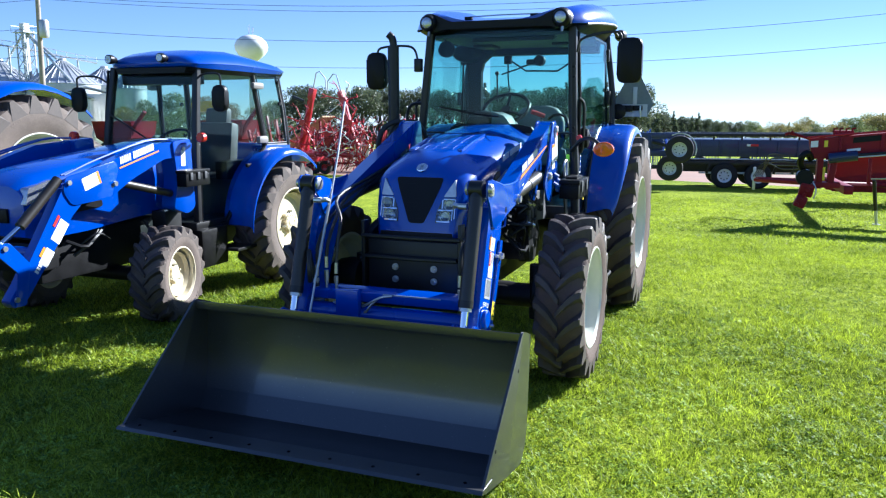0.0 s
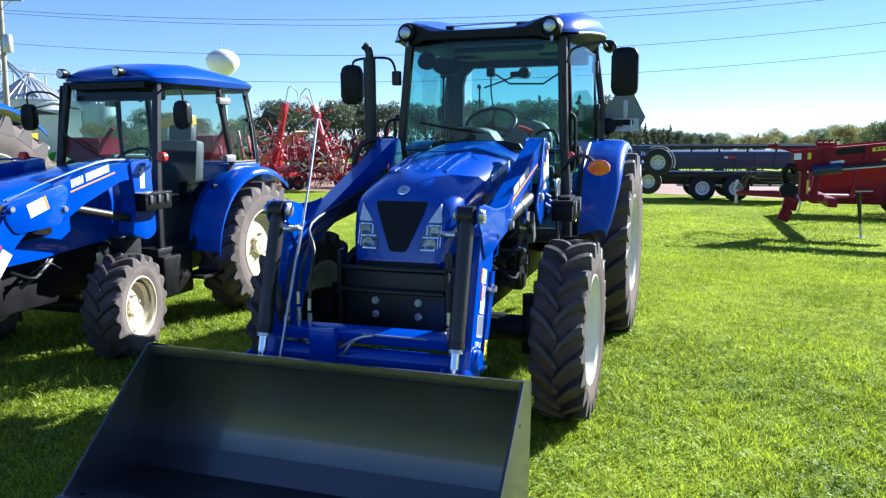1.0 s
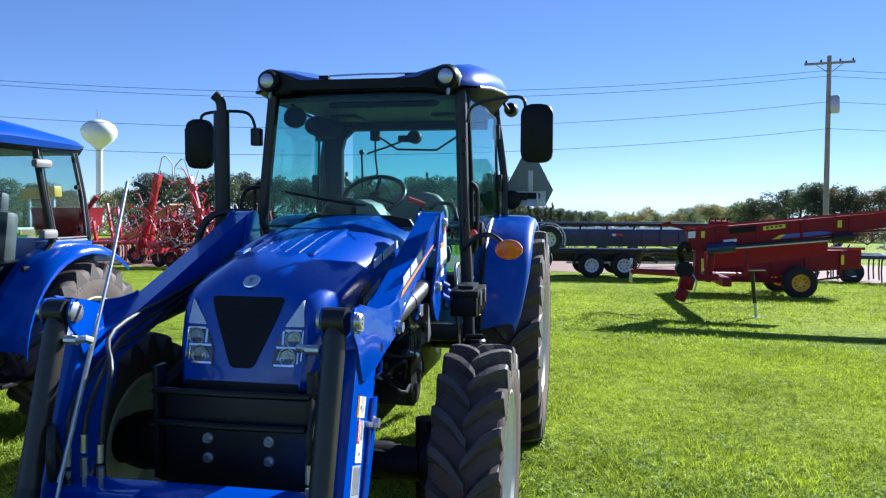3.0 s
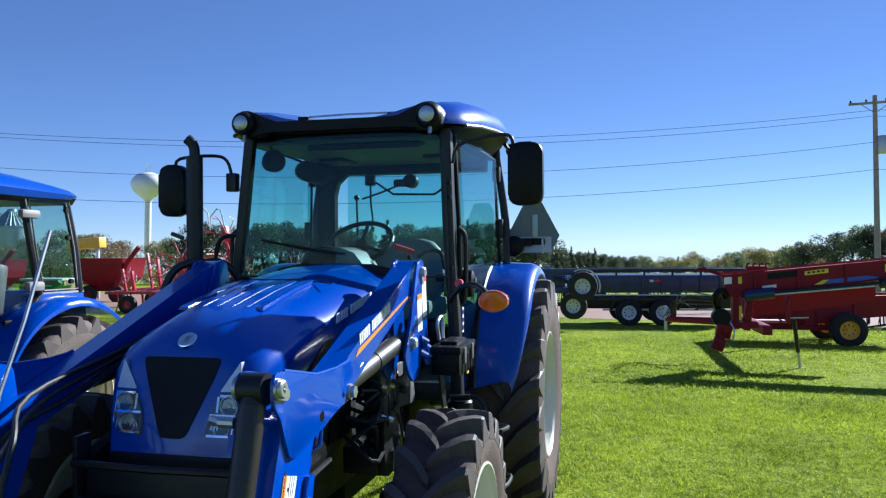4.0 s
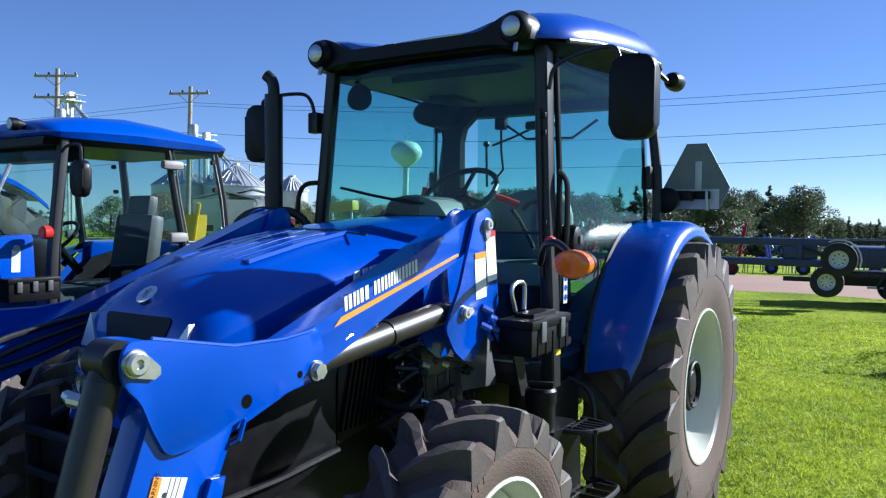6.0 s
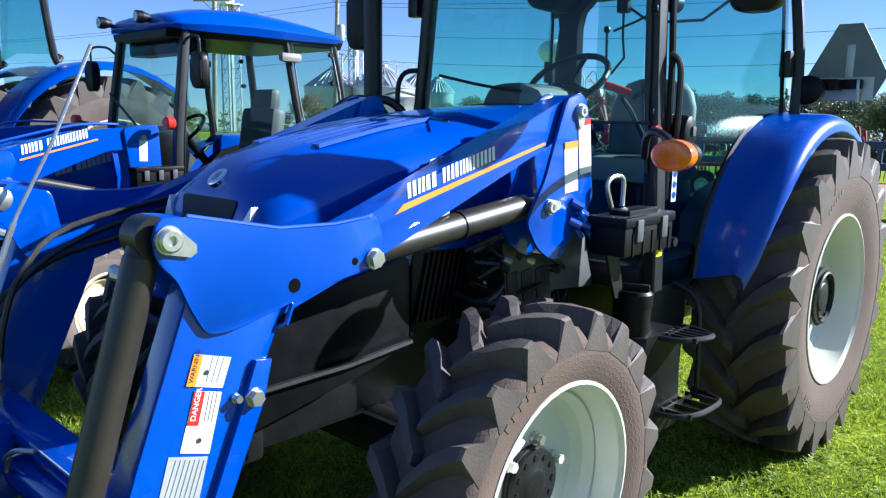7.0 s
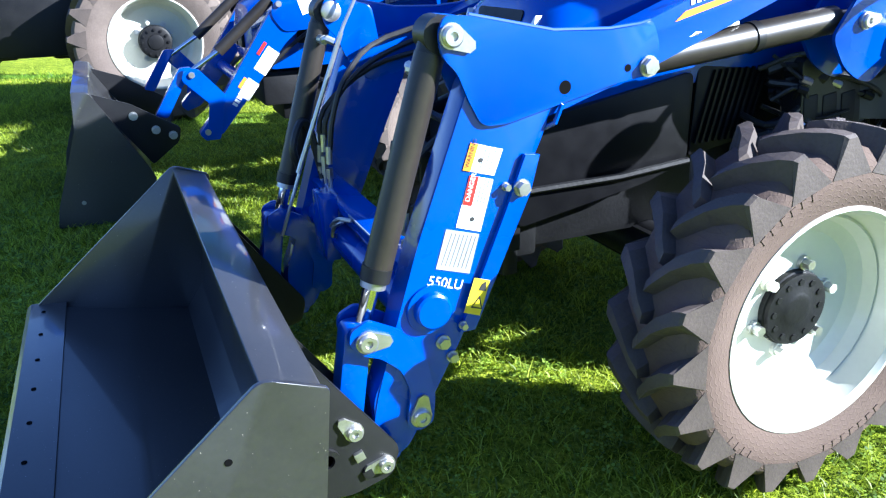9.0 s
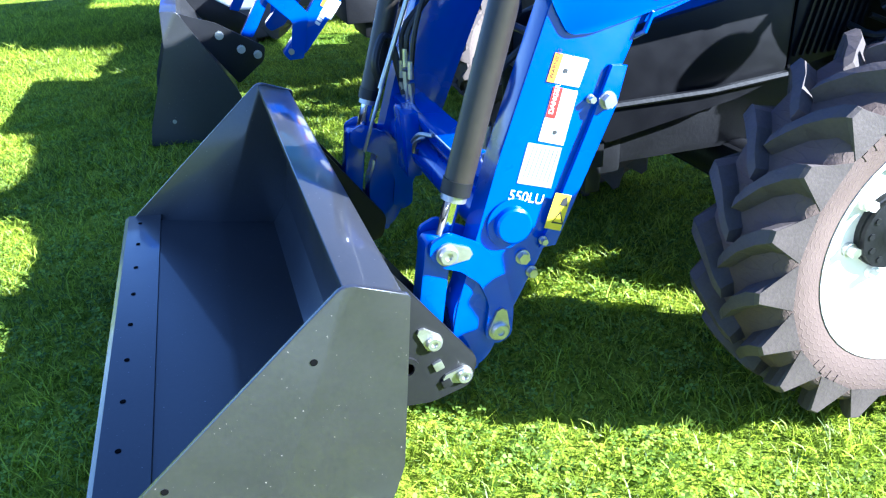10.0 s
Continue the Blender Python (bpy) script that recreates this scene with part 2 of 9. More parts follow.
def cyl(bm, p0, p1, r0, r1=None, n=16):
    r1 = r0 if r1 is None else r1
    p0, p1 = Vector(p0), Vector(p1)
    d, u, w = basis_of(p1 - p0)
    a, b = [], []
    for i in range(n):
        t = 2 * math.pi * i / n
        v = u * math.cos(t) + w * math.sin(t)
        a.append(bm.verts.new(p0 + v * r0))
        b.append(bm.verts.new(p1 + v * r1))
    for i in range(n):
        bm.faces.new((a[i], a[(i + 1) % n], b[(i + 1) % n], b[i]))
    bm.faces.new(a[::-1])
    bm.faces.new(b)
    return bm


def smooth_path(pts, k=4):
    """Catmull-Rom through the points."""
    p = [Vector(q) for q in pts]
    p = [2 * p[0] - p[1]] + p + [2 * p[-1] - p[-2]]
    out = []
    for i in range(1, len(p) - 2):
        for j in range(k):
            t = j / k
            out.append(0.5 * ((2 * p[i]) + (p[i + 1] - p[i - 1]) * t + (2 * p[i - 1] - 5 * p[i] + 4 * p[i + 1] - p[i + 2]) * t * t + (3 * p[i] - p[i - 1] - 3 * p[i + 1] + p[i + 2]) * t ** 3))
    out.append(p[-2])
    return out


def tube(bm, pts, r, n=8, soft=0):
    pts = smooth_path(pts, soft) if soft else [Vector(p) for p in pts]
    d, u, w = basis_of(pts[1] - pts[0])
    rings = []
    for i, p in enumerate(pts):
        t = (pts[min(i + 1, len(pts) - 1)] - pts[max(i - 1, 0)]).normalized()
        u = (u - t * u.dot(t)).normalized()
        w = t.cross(u)
        rings.append([bm.verts.new(p + (u * math.cos(2 * math.pi * k / n) + w * math.sin(2 * math.pi * k / n)) * r) for k in range(n)])
    for a, b in zip(rings, rings[1:]):
        for k in range(n):
            bm.faces.new((a[k], a[(k + 1) % n], b[(k + 1) % n], b[k]))
    bm.faces.new(rings[0][::-1])
    bm.faces.new(rings[-1])
    return bm


def prism(bm, poly, axis, a, b, bev=0.0):
    """A flat outline, extruded along an axis from a to b. The outline is in the other two coordinates, in order."""
    def at(p, h):
        return {"x": (h, p[0], p[1]), "y": (p[0], h, p[1]), "z": (p[0], p[1], h)}[axis]
    lo, hi = [bm.verts.new(at(p, a)) for p in poly], [bm.verts.new(at(p, b)) for p in poly]
    n = len(poly)
    fs = [bm.faces.new(lo[::-1]), bm.faces.new(hi)]
    for i in range(n):
        fs.append(bm.faces.new((lo[i], lo[(i + 1) % n], hi[(i + 1) % n], hi[i])))
    if bev:
        bmesh.ops.bevel(bm, geom=list({e for f in fs[:2] for e in f.edges}), offset=bev, segments=2, profile=0.6, affect="EDGES")
    return bm


def lathe(bm, prof, c, axis="x", n=32, close=False):
    """Turn a profile of (along, radius) about an axis through c."""
    c = Vector(c)
    rings = []
    for h, r in prof:
        ring = []
        for i in range(n):
            t = 2 * math.pi * i / n
            a, b = r * math.cos(t), r * math.sin(t)
            ring.append(bm.verts.new(c + Vector({"x": (h, a, b), "y": (a, h, b), "z": (a, b, h)}[axis])))
        rings.append(ring)
    for p, q in zip(rings, rings[1:] + ([rings[0]] if close else [])):
        for i in range(n):
            bm.faces.new((p[i], p[(i + 1) % n], q[(i + 1) % n], q[i]))
    if not close:
        bm.faces.new(rings[0][::-1])
        bm.faces.new(rings[-1])
    return bm


def loft(bm, rings, caps=True):
    vs = [[bm.verts.new(p) for p in r] for r in rings]
    n = len(vs[0])
    for a, b in zip(vs, vs[1:]):
        for i in range(n):
            bm.faces.new((a[i], a[(i + 1) % n], b[(i + 1) % n], b[i]))
    if caps:
        bm.faces.new(vs[0][::-1])
        bm.faces.new(vs[-1])
    return bm


def sheet(bm, rows, t):
    """A curved sheet of thickness t through a grid of points, thickened along its normals."""
    g = [[Vector(p) for p in r] for r in rows]
    nr, nc = len(g), len(g[0])
    top, bot = [], []
    for i in range(nr):
        a, b = [], []
        for j in range(nc):
            du = g[min(i + 1, nr - 1)][j] - g[max(i - 1, 0)][j]
            dv = g[i][min(j + 1, nc - 1)] - g[i][max(j - 1, 0)]
            nn = du.cross(dv).normalized() * (t / 2)
            a.append(bm.verts.new(g[i][j] + nn))
            b.append(bm.verts.new(g[i][j] - nn))
        top.append(a)
        bot.append(b)
    for i in range(nr - 1):
        for j in range(nc - 1):
            bm.faces.new((top[i][j], top[i + 1][j], top[i + 1][j + 1], top[i][j + 1]))
            bm.faces.new((bot[i][j], bot[i][j + 1], bot[i + 1][j + 1], bot[i + 1][j]))
    edge = [(i, 0) for i in range(nr)] + [(nr - 1, j) for j in range(1, nc)] + [(i, nc - 1) for i in range(nr - 2, -1, -1)] + [(0, j) for j in range(nc - 2, 0, -1)]
    for (i, j), (k, m) in zip(edge, edge[1:] + edge[:1]):
        bm.faces.new((top[i][j], top[k][m], bot[k][m], bot[i][j]))
    return bm


def link(name, bm, mat, parent=None, label="", sharp=32):
    bmesh.ops.recalc_face_normals(bm, faces=bm.faces)
    me = bpy.data.meshes.new(name)
    bm.to_mesh(me)
    bm.free()
    me.polygons.foreach_set("use_smooth", [True] * len(me.polygons))
    me.set_sharp_from_angle(angle=radians(sharp))
    me.materials.append(mat)
    ob = new(name, me)
    if parent:
        ob.parent = parent
    if mat.name == "clear_lens" or name in ("rear_window", "rear_quarter_pane", "lower_pane") or (name == "door" and mat.name == "tinted_glass"):
        ob.visible_shadow = False          # panes let the daylight in
    return tagged(ob, label) if label else ob


def part(name, bm, mat, parent, label="", sharp=32):
    return link(name, bm, mat, parent, label, sharp)


def share(name, me, parent, m=None):
    """Another object on the same mesh."""
    ob = new(name, me)
    ob.parent = parent
    if m is not None:
        ob.matrix_basis = m
    return ob


def thing(name, x, y, z, label, category, group="", turn=0):
    e = new(name)
    e.matrix_basis = pose(x, y, z, 0, 0, turn)
    return tagged(e, label, category, group)


def lettering(name, text, size, mat, parent, m, depth=0.0006, slant=0.0):
    cu = bpy.data.curves.new(name, "FONT")
    cu.body, cu.size, cu.extrude, cu.shear = text, size, depth, slant
    ob = new(name, cu)
    me = bpy.data.meshes.new_from_object(ob.evaluated_get(bpy.context.evaluated_depsgraph_get()))
    bpy.data.objects.remove(ob)
    bpy.data.curves.remove(cu)
    me.materials.clear()
    me.materials.append(mat)
    o = new(name, me)
    o.parent = parent
    o.matrix_basis = m
    return o


def side_frame(x, y, z, along):
    """A frame on a plane that faces +x: its x runs backwards (+y) and up by `along` degrees, its y runs up."""
    return Matrix.Translation((x, y, z)) @ Matrix(((0, 0, 1, 0), (1, 0, 0, 0), (0, 1, 0, 0), (0, 0, 0, 1))) @ pose(0, 0, 0, 0, 0, along)


def flat(bm, m, poly, t=0.0012):
    """A thin plate with an outline in the frame m, raised by t."""
    lo, hi = [bm.verts.new(m @ Vector((p[0], p[1], 0))) for p in poly], [bm.verts.new(m @ Vector((p[0], p[1], t))) for p in poly]
    n = len(poly)
    bm.faces.new(lo[::-1])
    bm.faces.new(hi)
    for i in range(n):
        bm.faces.new((lo[i], lo[(i + 1) % n], hi[(i + 1) % n], hi[i]))
    return bm


def rect(x0, y0, x1, y1, slant=0.0):
    return [(x0 + slant * y0, y0), (x1 + slant * y0, y0), (x1 + slant * y1, y1), (x0 + slant * y1, y1)]


def arc(cx, cy, r, a0, a1, n):
    return [(cx + r * math.cos(radians(a0 + (a1 - a0) * i / n)), cy + r * math.sin(radians(a0 + (a1 - a0) * i / n))) for i in range(n + 1)]


# ---- wheels ----
def tyre(bm, c, R, rb, w, lugs, lug_h, lug_w, side, skew=0.9, n=56):
    c = Vector(c)
    r0 = R - lug_h
    h = r0 - rb
    half = [(0.0, r0), (0.22 * w, r0 - 0.003), (0.38 * w, r0 - 0.010), (0.46 * w, r0 - 0.03), (0.492 * w, rb + 0.74 * h), (0.5 * w, rb + 0.5 * h), (0.485 * w, rb + 0.28 * h), (0.45 * w, rb + 0.1 * h), (0.43 * w, rb)]
    prof = [(-x, r) for x, r in half[::-1]] + half[1:] + [(0.36 * w, rb - 0.006), (-0.36 * w, rb - 0.006)]
    lathe(bm, prof, c, "x", n, close=True)

    meshes = []
    for sgn in (1, -1):
        rings = []
        # across the tread: place of top and base, top radius, base radius, width of top and base
        for st_, sb_, top, base, wt_, wb_ in ((-0.06, -0.06, R - 0.006, r0 - 0.01, 0.55, 0.55), (0.1, 0.1, R, r0 - 0.01, 0.70, 0.70), (0.4, 0.4, R - 0.001, r0 - 0.01, 0.80, 0.86), (0.72, 0.74, R - 0.004, r0 - 0.018, 0.80, 1.0), (0.90, 0.935, R - 0.009, r0 - 0.045, 0.70, 1.25), (0.960, 1.004, R - 0.016, rb + 0.60 * h, 0.58, 1.75)):
            ring = []
            for off, r, s, ww in ((-0.80, base, sb_, wb_), (-0.44, top, st_, wt_), (0.40, top, st_, wt_), (0.72, base, sb_, wb_)):
                th = -skew * (0.5 * w / R) * (min(s, 1.05) + 0.18 * math.sin(math.pi * min(1, max(0, s))))
                t = th + off * lug_w * ww * 1.25 / R
                ring.append(Vector((sgn * side * 0.5 * w * s, r * math.cos(t), r * math.sin(t))))
            rings.append(ring)
        lb = loft(bm_new(), rings)
        bmesh.ops.recalc_face_normals(lb, faces=lb.faces)
        lm = bpy.data.meshes.new("tread_lug")
        lb.to_mesh(lm)
        lb.free()
        lm.materials.append(LUG)
        meshes.append(lm)
    return bm, meshes


def ripple_rubber(base, rb, made={}):
    """The rubber with a moulded zigzag ripple round the axle."""
    if base.name in made:
        return made[base.name]
    m = base.copy()
    m.name = base.name + "_sidewall"
    n, l = m.node_tree.nodes, m.node_tree.links
    co, sp = n.new("ShaderNodeTexCoord"), n.new("ShaderNodeSeparateXYZ")
    l.new(co.outputs["Object"], sp.inputs[0])

    def op(kind, a, b=None, c=None):
        q = n.new("ShaderNodeMath")
        q.operation = kind
        for i, v in enumerate((a, b, c)):
            if v is None:
                continue
            if isinstance(v, (int, float)):
                q.inputs[i].default_value = v
            else:
                l.new(v, q.inputs[i])
        return q.outputs[0]
    ang = op("ARCTAN2", sp.outputs["Y"], sp.outputs["Z"])
    rad = op("SQRT", op("ADD", op("MULTIPLY", sp.outputs["Y"], sp.outputs["Y"]), op("MULTIPLY", sp.outputs["Z"], sp.outputs["Z"])))
    zig = op("PINGPONG", op("MULTIPLY", ang, 12.0), 0.5)
    zig = op("MINIMUM", op("MAXIMUM", op("SUBTRACT", op("MULTIPLY", zig, 3.0), 0.5), 0.0), 1.0)
    line = op("FRACT", op("ADD", op("MULTIPLY", rad, 68.0), op("MULTIPLY", zig, 0.45)))
    ridge = op("POWER", op("ABSOLUTE", op("SUBTRACT", op("MULTIPLY", line, 2.0), 1.0)), 9.0)
    bp = n.new("ShaderNodeBump")
    bp.inputs["Strength"].default_value, bp.inputs["Distance"].default_value = 0.36, 0.003
    l.new(ridge, bp.inputs["Height"])
    old = n["Bump"]
    l.new(old.outputs["Normal"], bp.inputs["Normal"])
    l.new(bp.outputs["Normal"], n["Principled BSDF"].inputs["Normal"])
    made[base.name] = m
    return m


def wheel(parent, c, R, rb, w, side, lugs, lug_h, lug_w, disc, hub_len, rim_mat, rub, hub_r, nuts=6, hub_mat=None, steer=0.0):
    """A tractor wheel: tyre, rim (with wheel nuts) and hub."""
    c, turn = Vector(c), Matrix.Translation(c) @ Matrix.Rotation(radians(steer), 4, "Z") @ Matrix.Translation(-Vector(c))
    body, lug_meshes = tyre(bm_new(), (0, 0, 0), R, rb, w, lugs, lug_h, lug_w, side)
    h = R - lug_h - rb
    ty = part("tyre", body, ripple_rubber(rub, rb), parent, "black rubber tractor tyre with dusty chevron lugs", 40)
    ty.matrix_basis = turn @ Matrix.Translation(c)
    for k, lm in enumerate(lug_meshes):
        for i in range(lugs):
            share("tread_lug", lm, ty, Matrix.Rotation(2 * math.pi * (i + 0.5 * k) / lugs, 4, "X"))
    # raised sidewall lettering becomes plain blocks
    mark = bm_new()
    box(mark, (side * 0.4985 * w, 0, rb + 0.5 * h), (0.0035, 0.015, 0.020), bev=0.0)
    mm = bpy.data.meshes.new("sidewall_mark")
    mark.to_mesh(mm)
    mark.free()
    mm.materials.append(rub)
    for start, count in ((0.35, 6), (2.3, 4), (3.3, 7)):
        for i in range(count):
            share("sidewall_mark", mm, ty, Matrix.Rotation(start + i * 0.032 / (rb + 0.5 * h), 4, "X"))
    e = 0.45 * w
    prof = [(disc - 0.012, 0.04), (disc - 0.012, rb - 0.07), (-e + 0.02, rb - 0.035), (-e, rb - 0.01), (-e, rb + 0.006), (-e + 0.012, rb + 0.006), (-e + 0.03, rb - 0.004), (e - 0.03, rb - 0.004), (e - 0.012, rb + 0.006), (e, rb + 0.006), (e + 0.002, rb - 0.004), (e - 0.012, rb - 0.016), (e - 0.05, rb - 0.022), (e - 0.08, rb - 0.034), (disc + 0.05, rb - 0.042), (disc + 0.02, rb - 0.06), (disc, rb - 0.095), (disc, 0.04)]
    rim = part("rim", lathe(bm_new(), [(h * side, r) for h, r in prof], c, "x", 48), rim_mat, parent, "painted steel rim", 28)
    rim.matrix_basis = turn
    bm = bm_new()
    lathe(bm, [(h * side, r) for h, r in ((disc - 0.03, hub_r * 1.05), (disc + hub_len * 0.45, hub_r * 1.05), (disc + hub_len * 0.5, hub_r), (disc + hub_len * 0.86, hub_r), (disc + hub_len * 0.9, hub_r * 0.93), (disc + hub_len * 0.9, hub_r * 0.5), (disc + hub_len * 0.96, hub_r * 0.46), (disc + hub_len, hub_r * 0.3), (disc + hub_len, 0.004))], c, "x", 32)
    for i in range(12):
        t = 2 * math.pi * i / 12
        p = c + Vector((0, math.cos(t) * hub_r * 0.8, math.sin(t) * hub_r * 0.8))
        cyl(bm, p + Vector((side * (disc + hub_len * 0.86), 0, 0)), p + Vector((side * (disc + hub_len * 0.99), 0, 0)), hub_r * 0.09, n=6)
    part("hub", bm, hub_mat or CAST, parent, "cast hub with a ring of bolts", 30).matrix_basis = turn
    nut = None
    for i in range(nuts):
        t = 2 * math.pi * (i + 0.3) / nuts
        p = c + Vector((0, math.cos(t) * hub_r * 1.24, math.sin(t) * hub_r * 1.24))
        bm = bm_new()
        cyl(bm, p + Vector((side * disc, 0, 0)), p + Vector((side * (disc + 0.012), 0, 0)), hub_r * 0.19, n=16)
        cyl(bm, p + Vector((side * (disc + 0.01), 0, 0)), p + Vector((side * (disc + 0.034), 0, 0)), hub_r * 0.14, n=6)
        part("wheel_nut", bm, STEEL if i % 2 else rim_mat, rim)
    return ty


def rounded(pts, r, n=3):
    """Round the corners of an outline."""
    out = []
    m = len(pts)
    for i in range(m):
        p, a, b = Vector(pts[i]), Vector(pts[i - 1]), Vector(pts[(i + 1) % m])
        da, db = (a - p), (b - p)
        k = min(r, da.length * 0.45, db.length * 0.45)
        s, e = p + da.normalized() * k, p + db.normalized() * k
        for j in range(n + 1):
            t = j / n
            out.append(tuple((1 - t) ** 2 * s + 2 * t * (1 - t) * p + t * t * e))
    return out


def mirror_unit(parent, c, size, arm_pts, back=1):
    hx, hz = size[0] / 2, size[2] / 2
    m = part("mirror", prism(bm_new(), rounded([(c[0] - hx, c[2] - hz), (c[0] + hx, c[2] - hz), (c[0] + hx, c[2] + hz), (c[0] - hx, c[2] + hz)], 0.055, 5), "y", c[1] - size[1] / 2, c[1] + size[1] / 2, 0.018), PLASTIC, parent, "black plastic side mirror", 50)
    part("mirror_glass", box(bm_new(), (c[0], c[1] + back * (size[1] / 2 - 0.001), c[2]), (size[0] - 0.06, 0.006, size[2] - 0.06), bev=0.002), CHROME, m, "mirror glass")
    part("mirror_arm", tube(bm_new(), arm_pts, 0.009, 8, 4), BLACK, m)


def work_lamp(parent, c, r, d=(0, -1, 0)):
    c, d = Vector(c), Vector(d).normalized()
    bm = bm_new()
    cyl(bm, c + d * -0.07, c + d * -0.02, r * 0.55, r, 20)
    cyl(bm, c + d * -0.02, c + d * 0.015, r, r * 0.97, 20)
    l = part("work_lamp", bm, PLASTIC, parent, "round roof work lamp")
    part("lamp_glass", cyl(bm_new(), c + d * 0.013, c + d * 0.02, r * 0.8, r * 0.76, 20), LAMPW, l)


# ---- main tractor ----
tractor = thing("tractor", 0, 0, 0, "blue utility tractor with glazed cab, parked on grass", "tractor")
for s in (1, -1):
    wheel(tractor, (0.83 * s, 0, 0.522), 0.500, 0.305, 0.28, s, 20, 0.042, 0.046, 0.0, 0.034, RIM, RUBBER, 0.100)
    wheel(tractor, (0.785 * s, 2.13, 0.70), 0.73, 0.385, 0.43, s, 20, 0.05, 0.068, 0.045, 0.09, RIM, RUBBER, 0.135, 8)
    lathe_prof = [(0.775 + d, r) for d, r in ((0.03, 0.215), (0.062, 0.215), (0.072, 0.205), (0.072, 0.125), (0.03, 0.12))]
    part("wheel_flange", lathe(bm_new(), [(s * x, r) for x, r in lathe_prof], (0, 2.13, 0.70), "x", 40), RIM, tractor, "ivory wheel flange round the hub", 30)
    part("hub_cap", lathe(bm_new(), [(s * 0.90, 0.122), (s * 0.925, 0.120), (s * 0.93, 0.112), (s * 0.905, 0.10), (s * 0.90, 0.03), (s * 0.91, 0.004)], (0, 2.13, 0.70), "x", 32), CAST, tractor, "black dished hub cap")


def front_y(z):
    return -0.517 + (z - 0.93) * 0.262


def hood_ring(yb, zb, yt, zt, w, crown=0.025, n=12):
    side = []
    for i in range(n + 1):
        s = i / n
        k = max(0.0, (s - 0.68) / 0.32)
        side.append((w * (1 - k ** 2.4) ** 0.55 * (0.93 + 0.07 * min(1, s / 0.4)), s))
    pts = [(x, yb + (yt - yb) * s, zb + (zt - zb) * s) for x, s in side[:-1]]
    top = [(w * t, yt, zt + crown * 0.6 * (1 - abs(t) ** 2)) for t in (0.42, 0.22, 0, -0.22, -0.42)]
    return pts + top + [(-x, y, z) for x, y, z in pts[::-1]]


hood_bm = bm_new()
loft(hood_bm, [hood_ring(-0.512, 0.945, -0.432, 1.25, 0.215, 0.004), hood_ring(-0.510, 0.925, -0.424, 1.275, 0.245, 0.008), hood_ring(-0.49, 0.918, -0.40, 1.305, 0.268, 0.012), hood_ring(-0.42, 0.93, -0.34, 1.345, 0.292, 0.02), hood_ring(-0.25, 0.965, -0.19, 1.39, 0.312), hood_ring(0.05, 1.03, 0.08, 1.445, 0.325), hood_ring(0.40, 1.06, 0.42, 1.495, 0.335), hood_ring(0.72, 1.08, 0.72, 1.52, 0.34), hood_ring(0.93, 1.09, 0.93, 1.53, 0.345)])
hood = part("hood", hood_bm, BLUE, tractor, "glossy blue engine hood with a long crease", 30)
for i in range(6):
    x = -0.17 + i * 0.062
    drop = 0.015 * (x / 0.31) ** 2 * 0.6
    bm = bm_new()
    loft(bm, [[(x - 0.020, y, z - 0.012), (x - 0.012, y, z + 0.0008 * k), (x - 0.003, y, z + 0.0022 * k), (x + 0.010, y, z + 0.0018 * k), (x + 0.022, y, z + 0.0005), (x + 0.024, y, z - 0.012)] for y, z, k in ((-0.165, 1.410 - drop, 0.0), (-0.13, 1.4175 - drop, 0.8), (0.08, 1.460 - drop, 1.0), (0.27, 1.488 - drop, 0.7), (0.30, 1.492 - drop, 0.0))])
    part("hood_rib", bm, BLUE, hood)
part("hood_seam", tube(bm_new(), [(-0.25, 0.30, 1.477), (-0.1, 0.30, 1.492), (0.1, 0.30, 1.492), (0.25, 0.30, 1.477)], 0.004, 5), INK, hood)


def on_front(pts, out):
    return [(x, front_y(z) - out, z) for x, z in pts]


def front_plate(name, pts, out, depth, mat, parent, label=""):
    bm = bm_new()
    lo, hi = on_front(pts, out), on_front(pts, out - depth)
    a, b = [bm.verts.new(p) for p in lo], [bm.verts.new(p) for p in hi]
    k = len(pts)
    bm.faces.new(a)
    bm.faces.new(b[::-1])
    for i in range(k):
        bm.faces.new((a[i], b[i], b[(i + 1) % k], a[(i + 1) % k]))
    return part(name, bm, mat, parent, label)


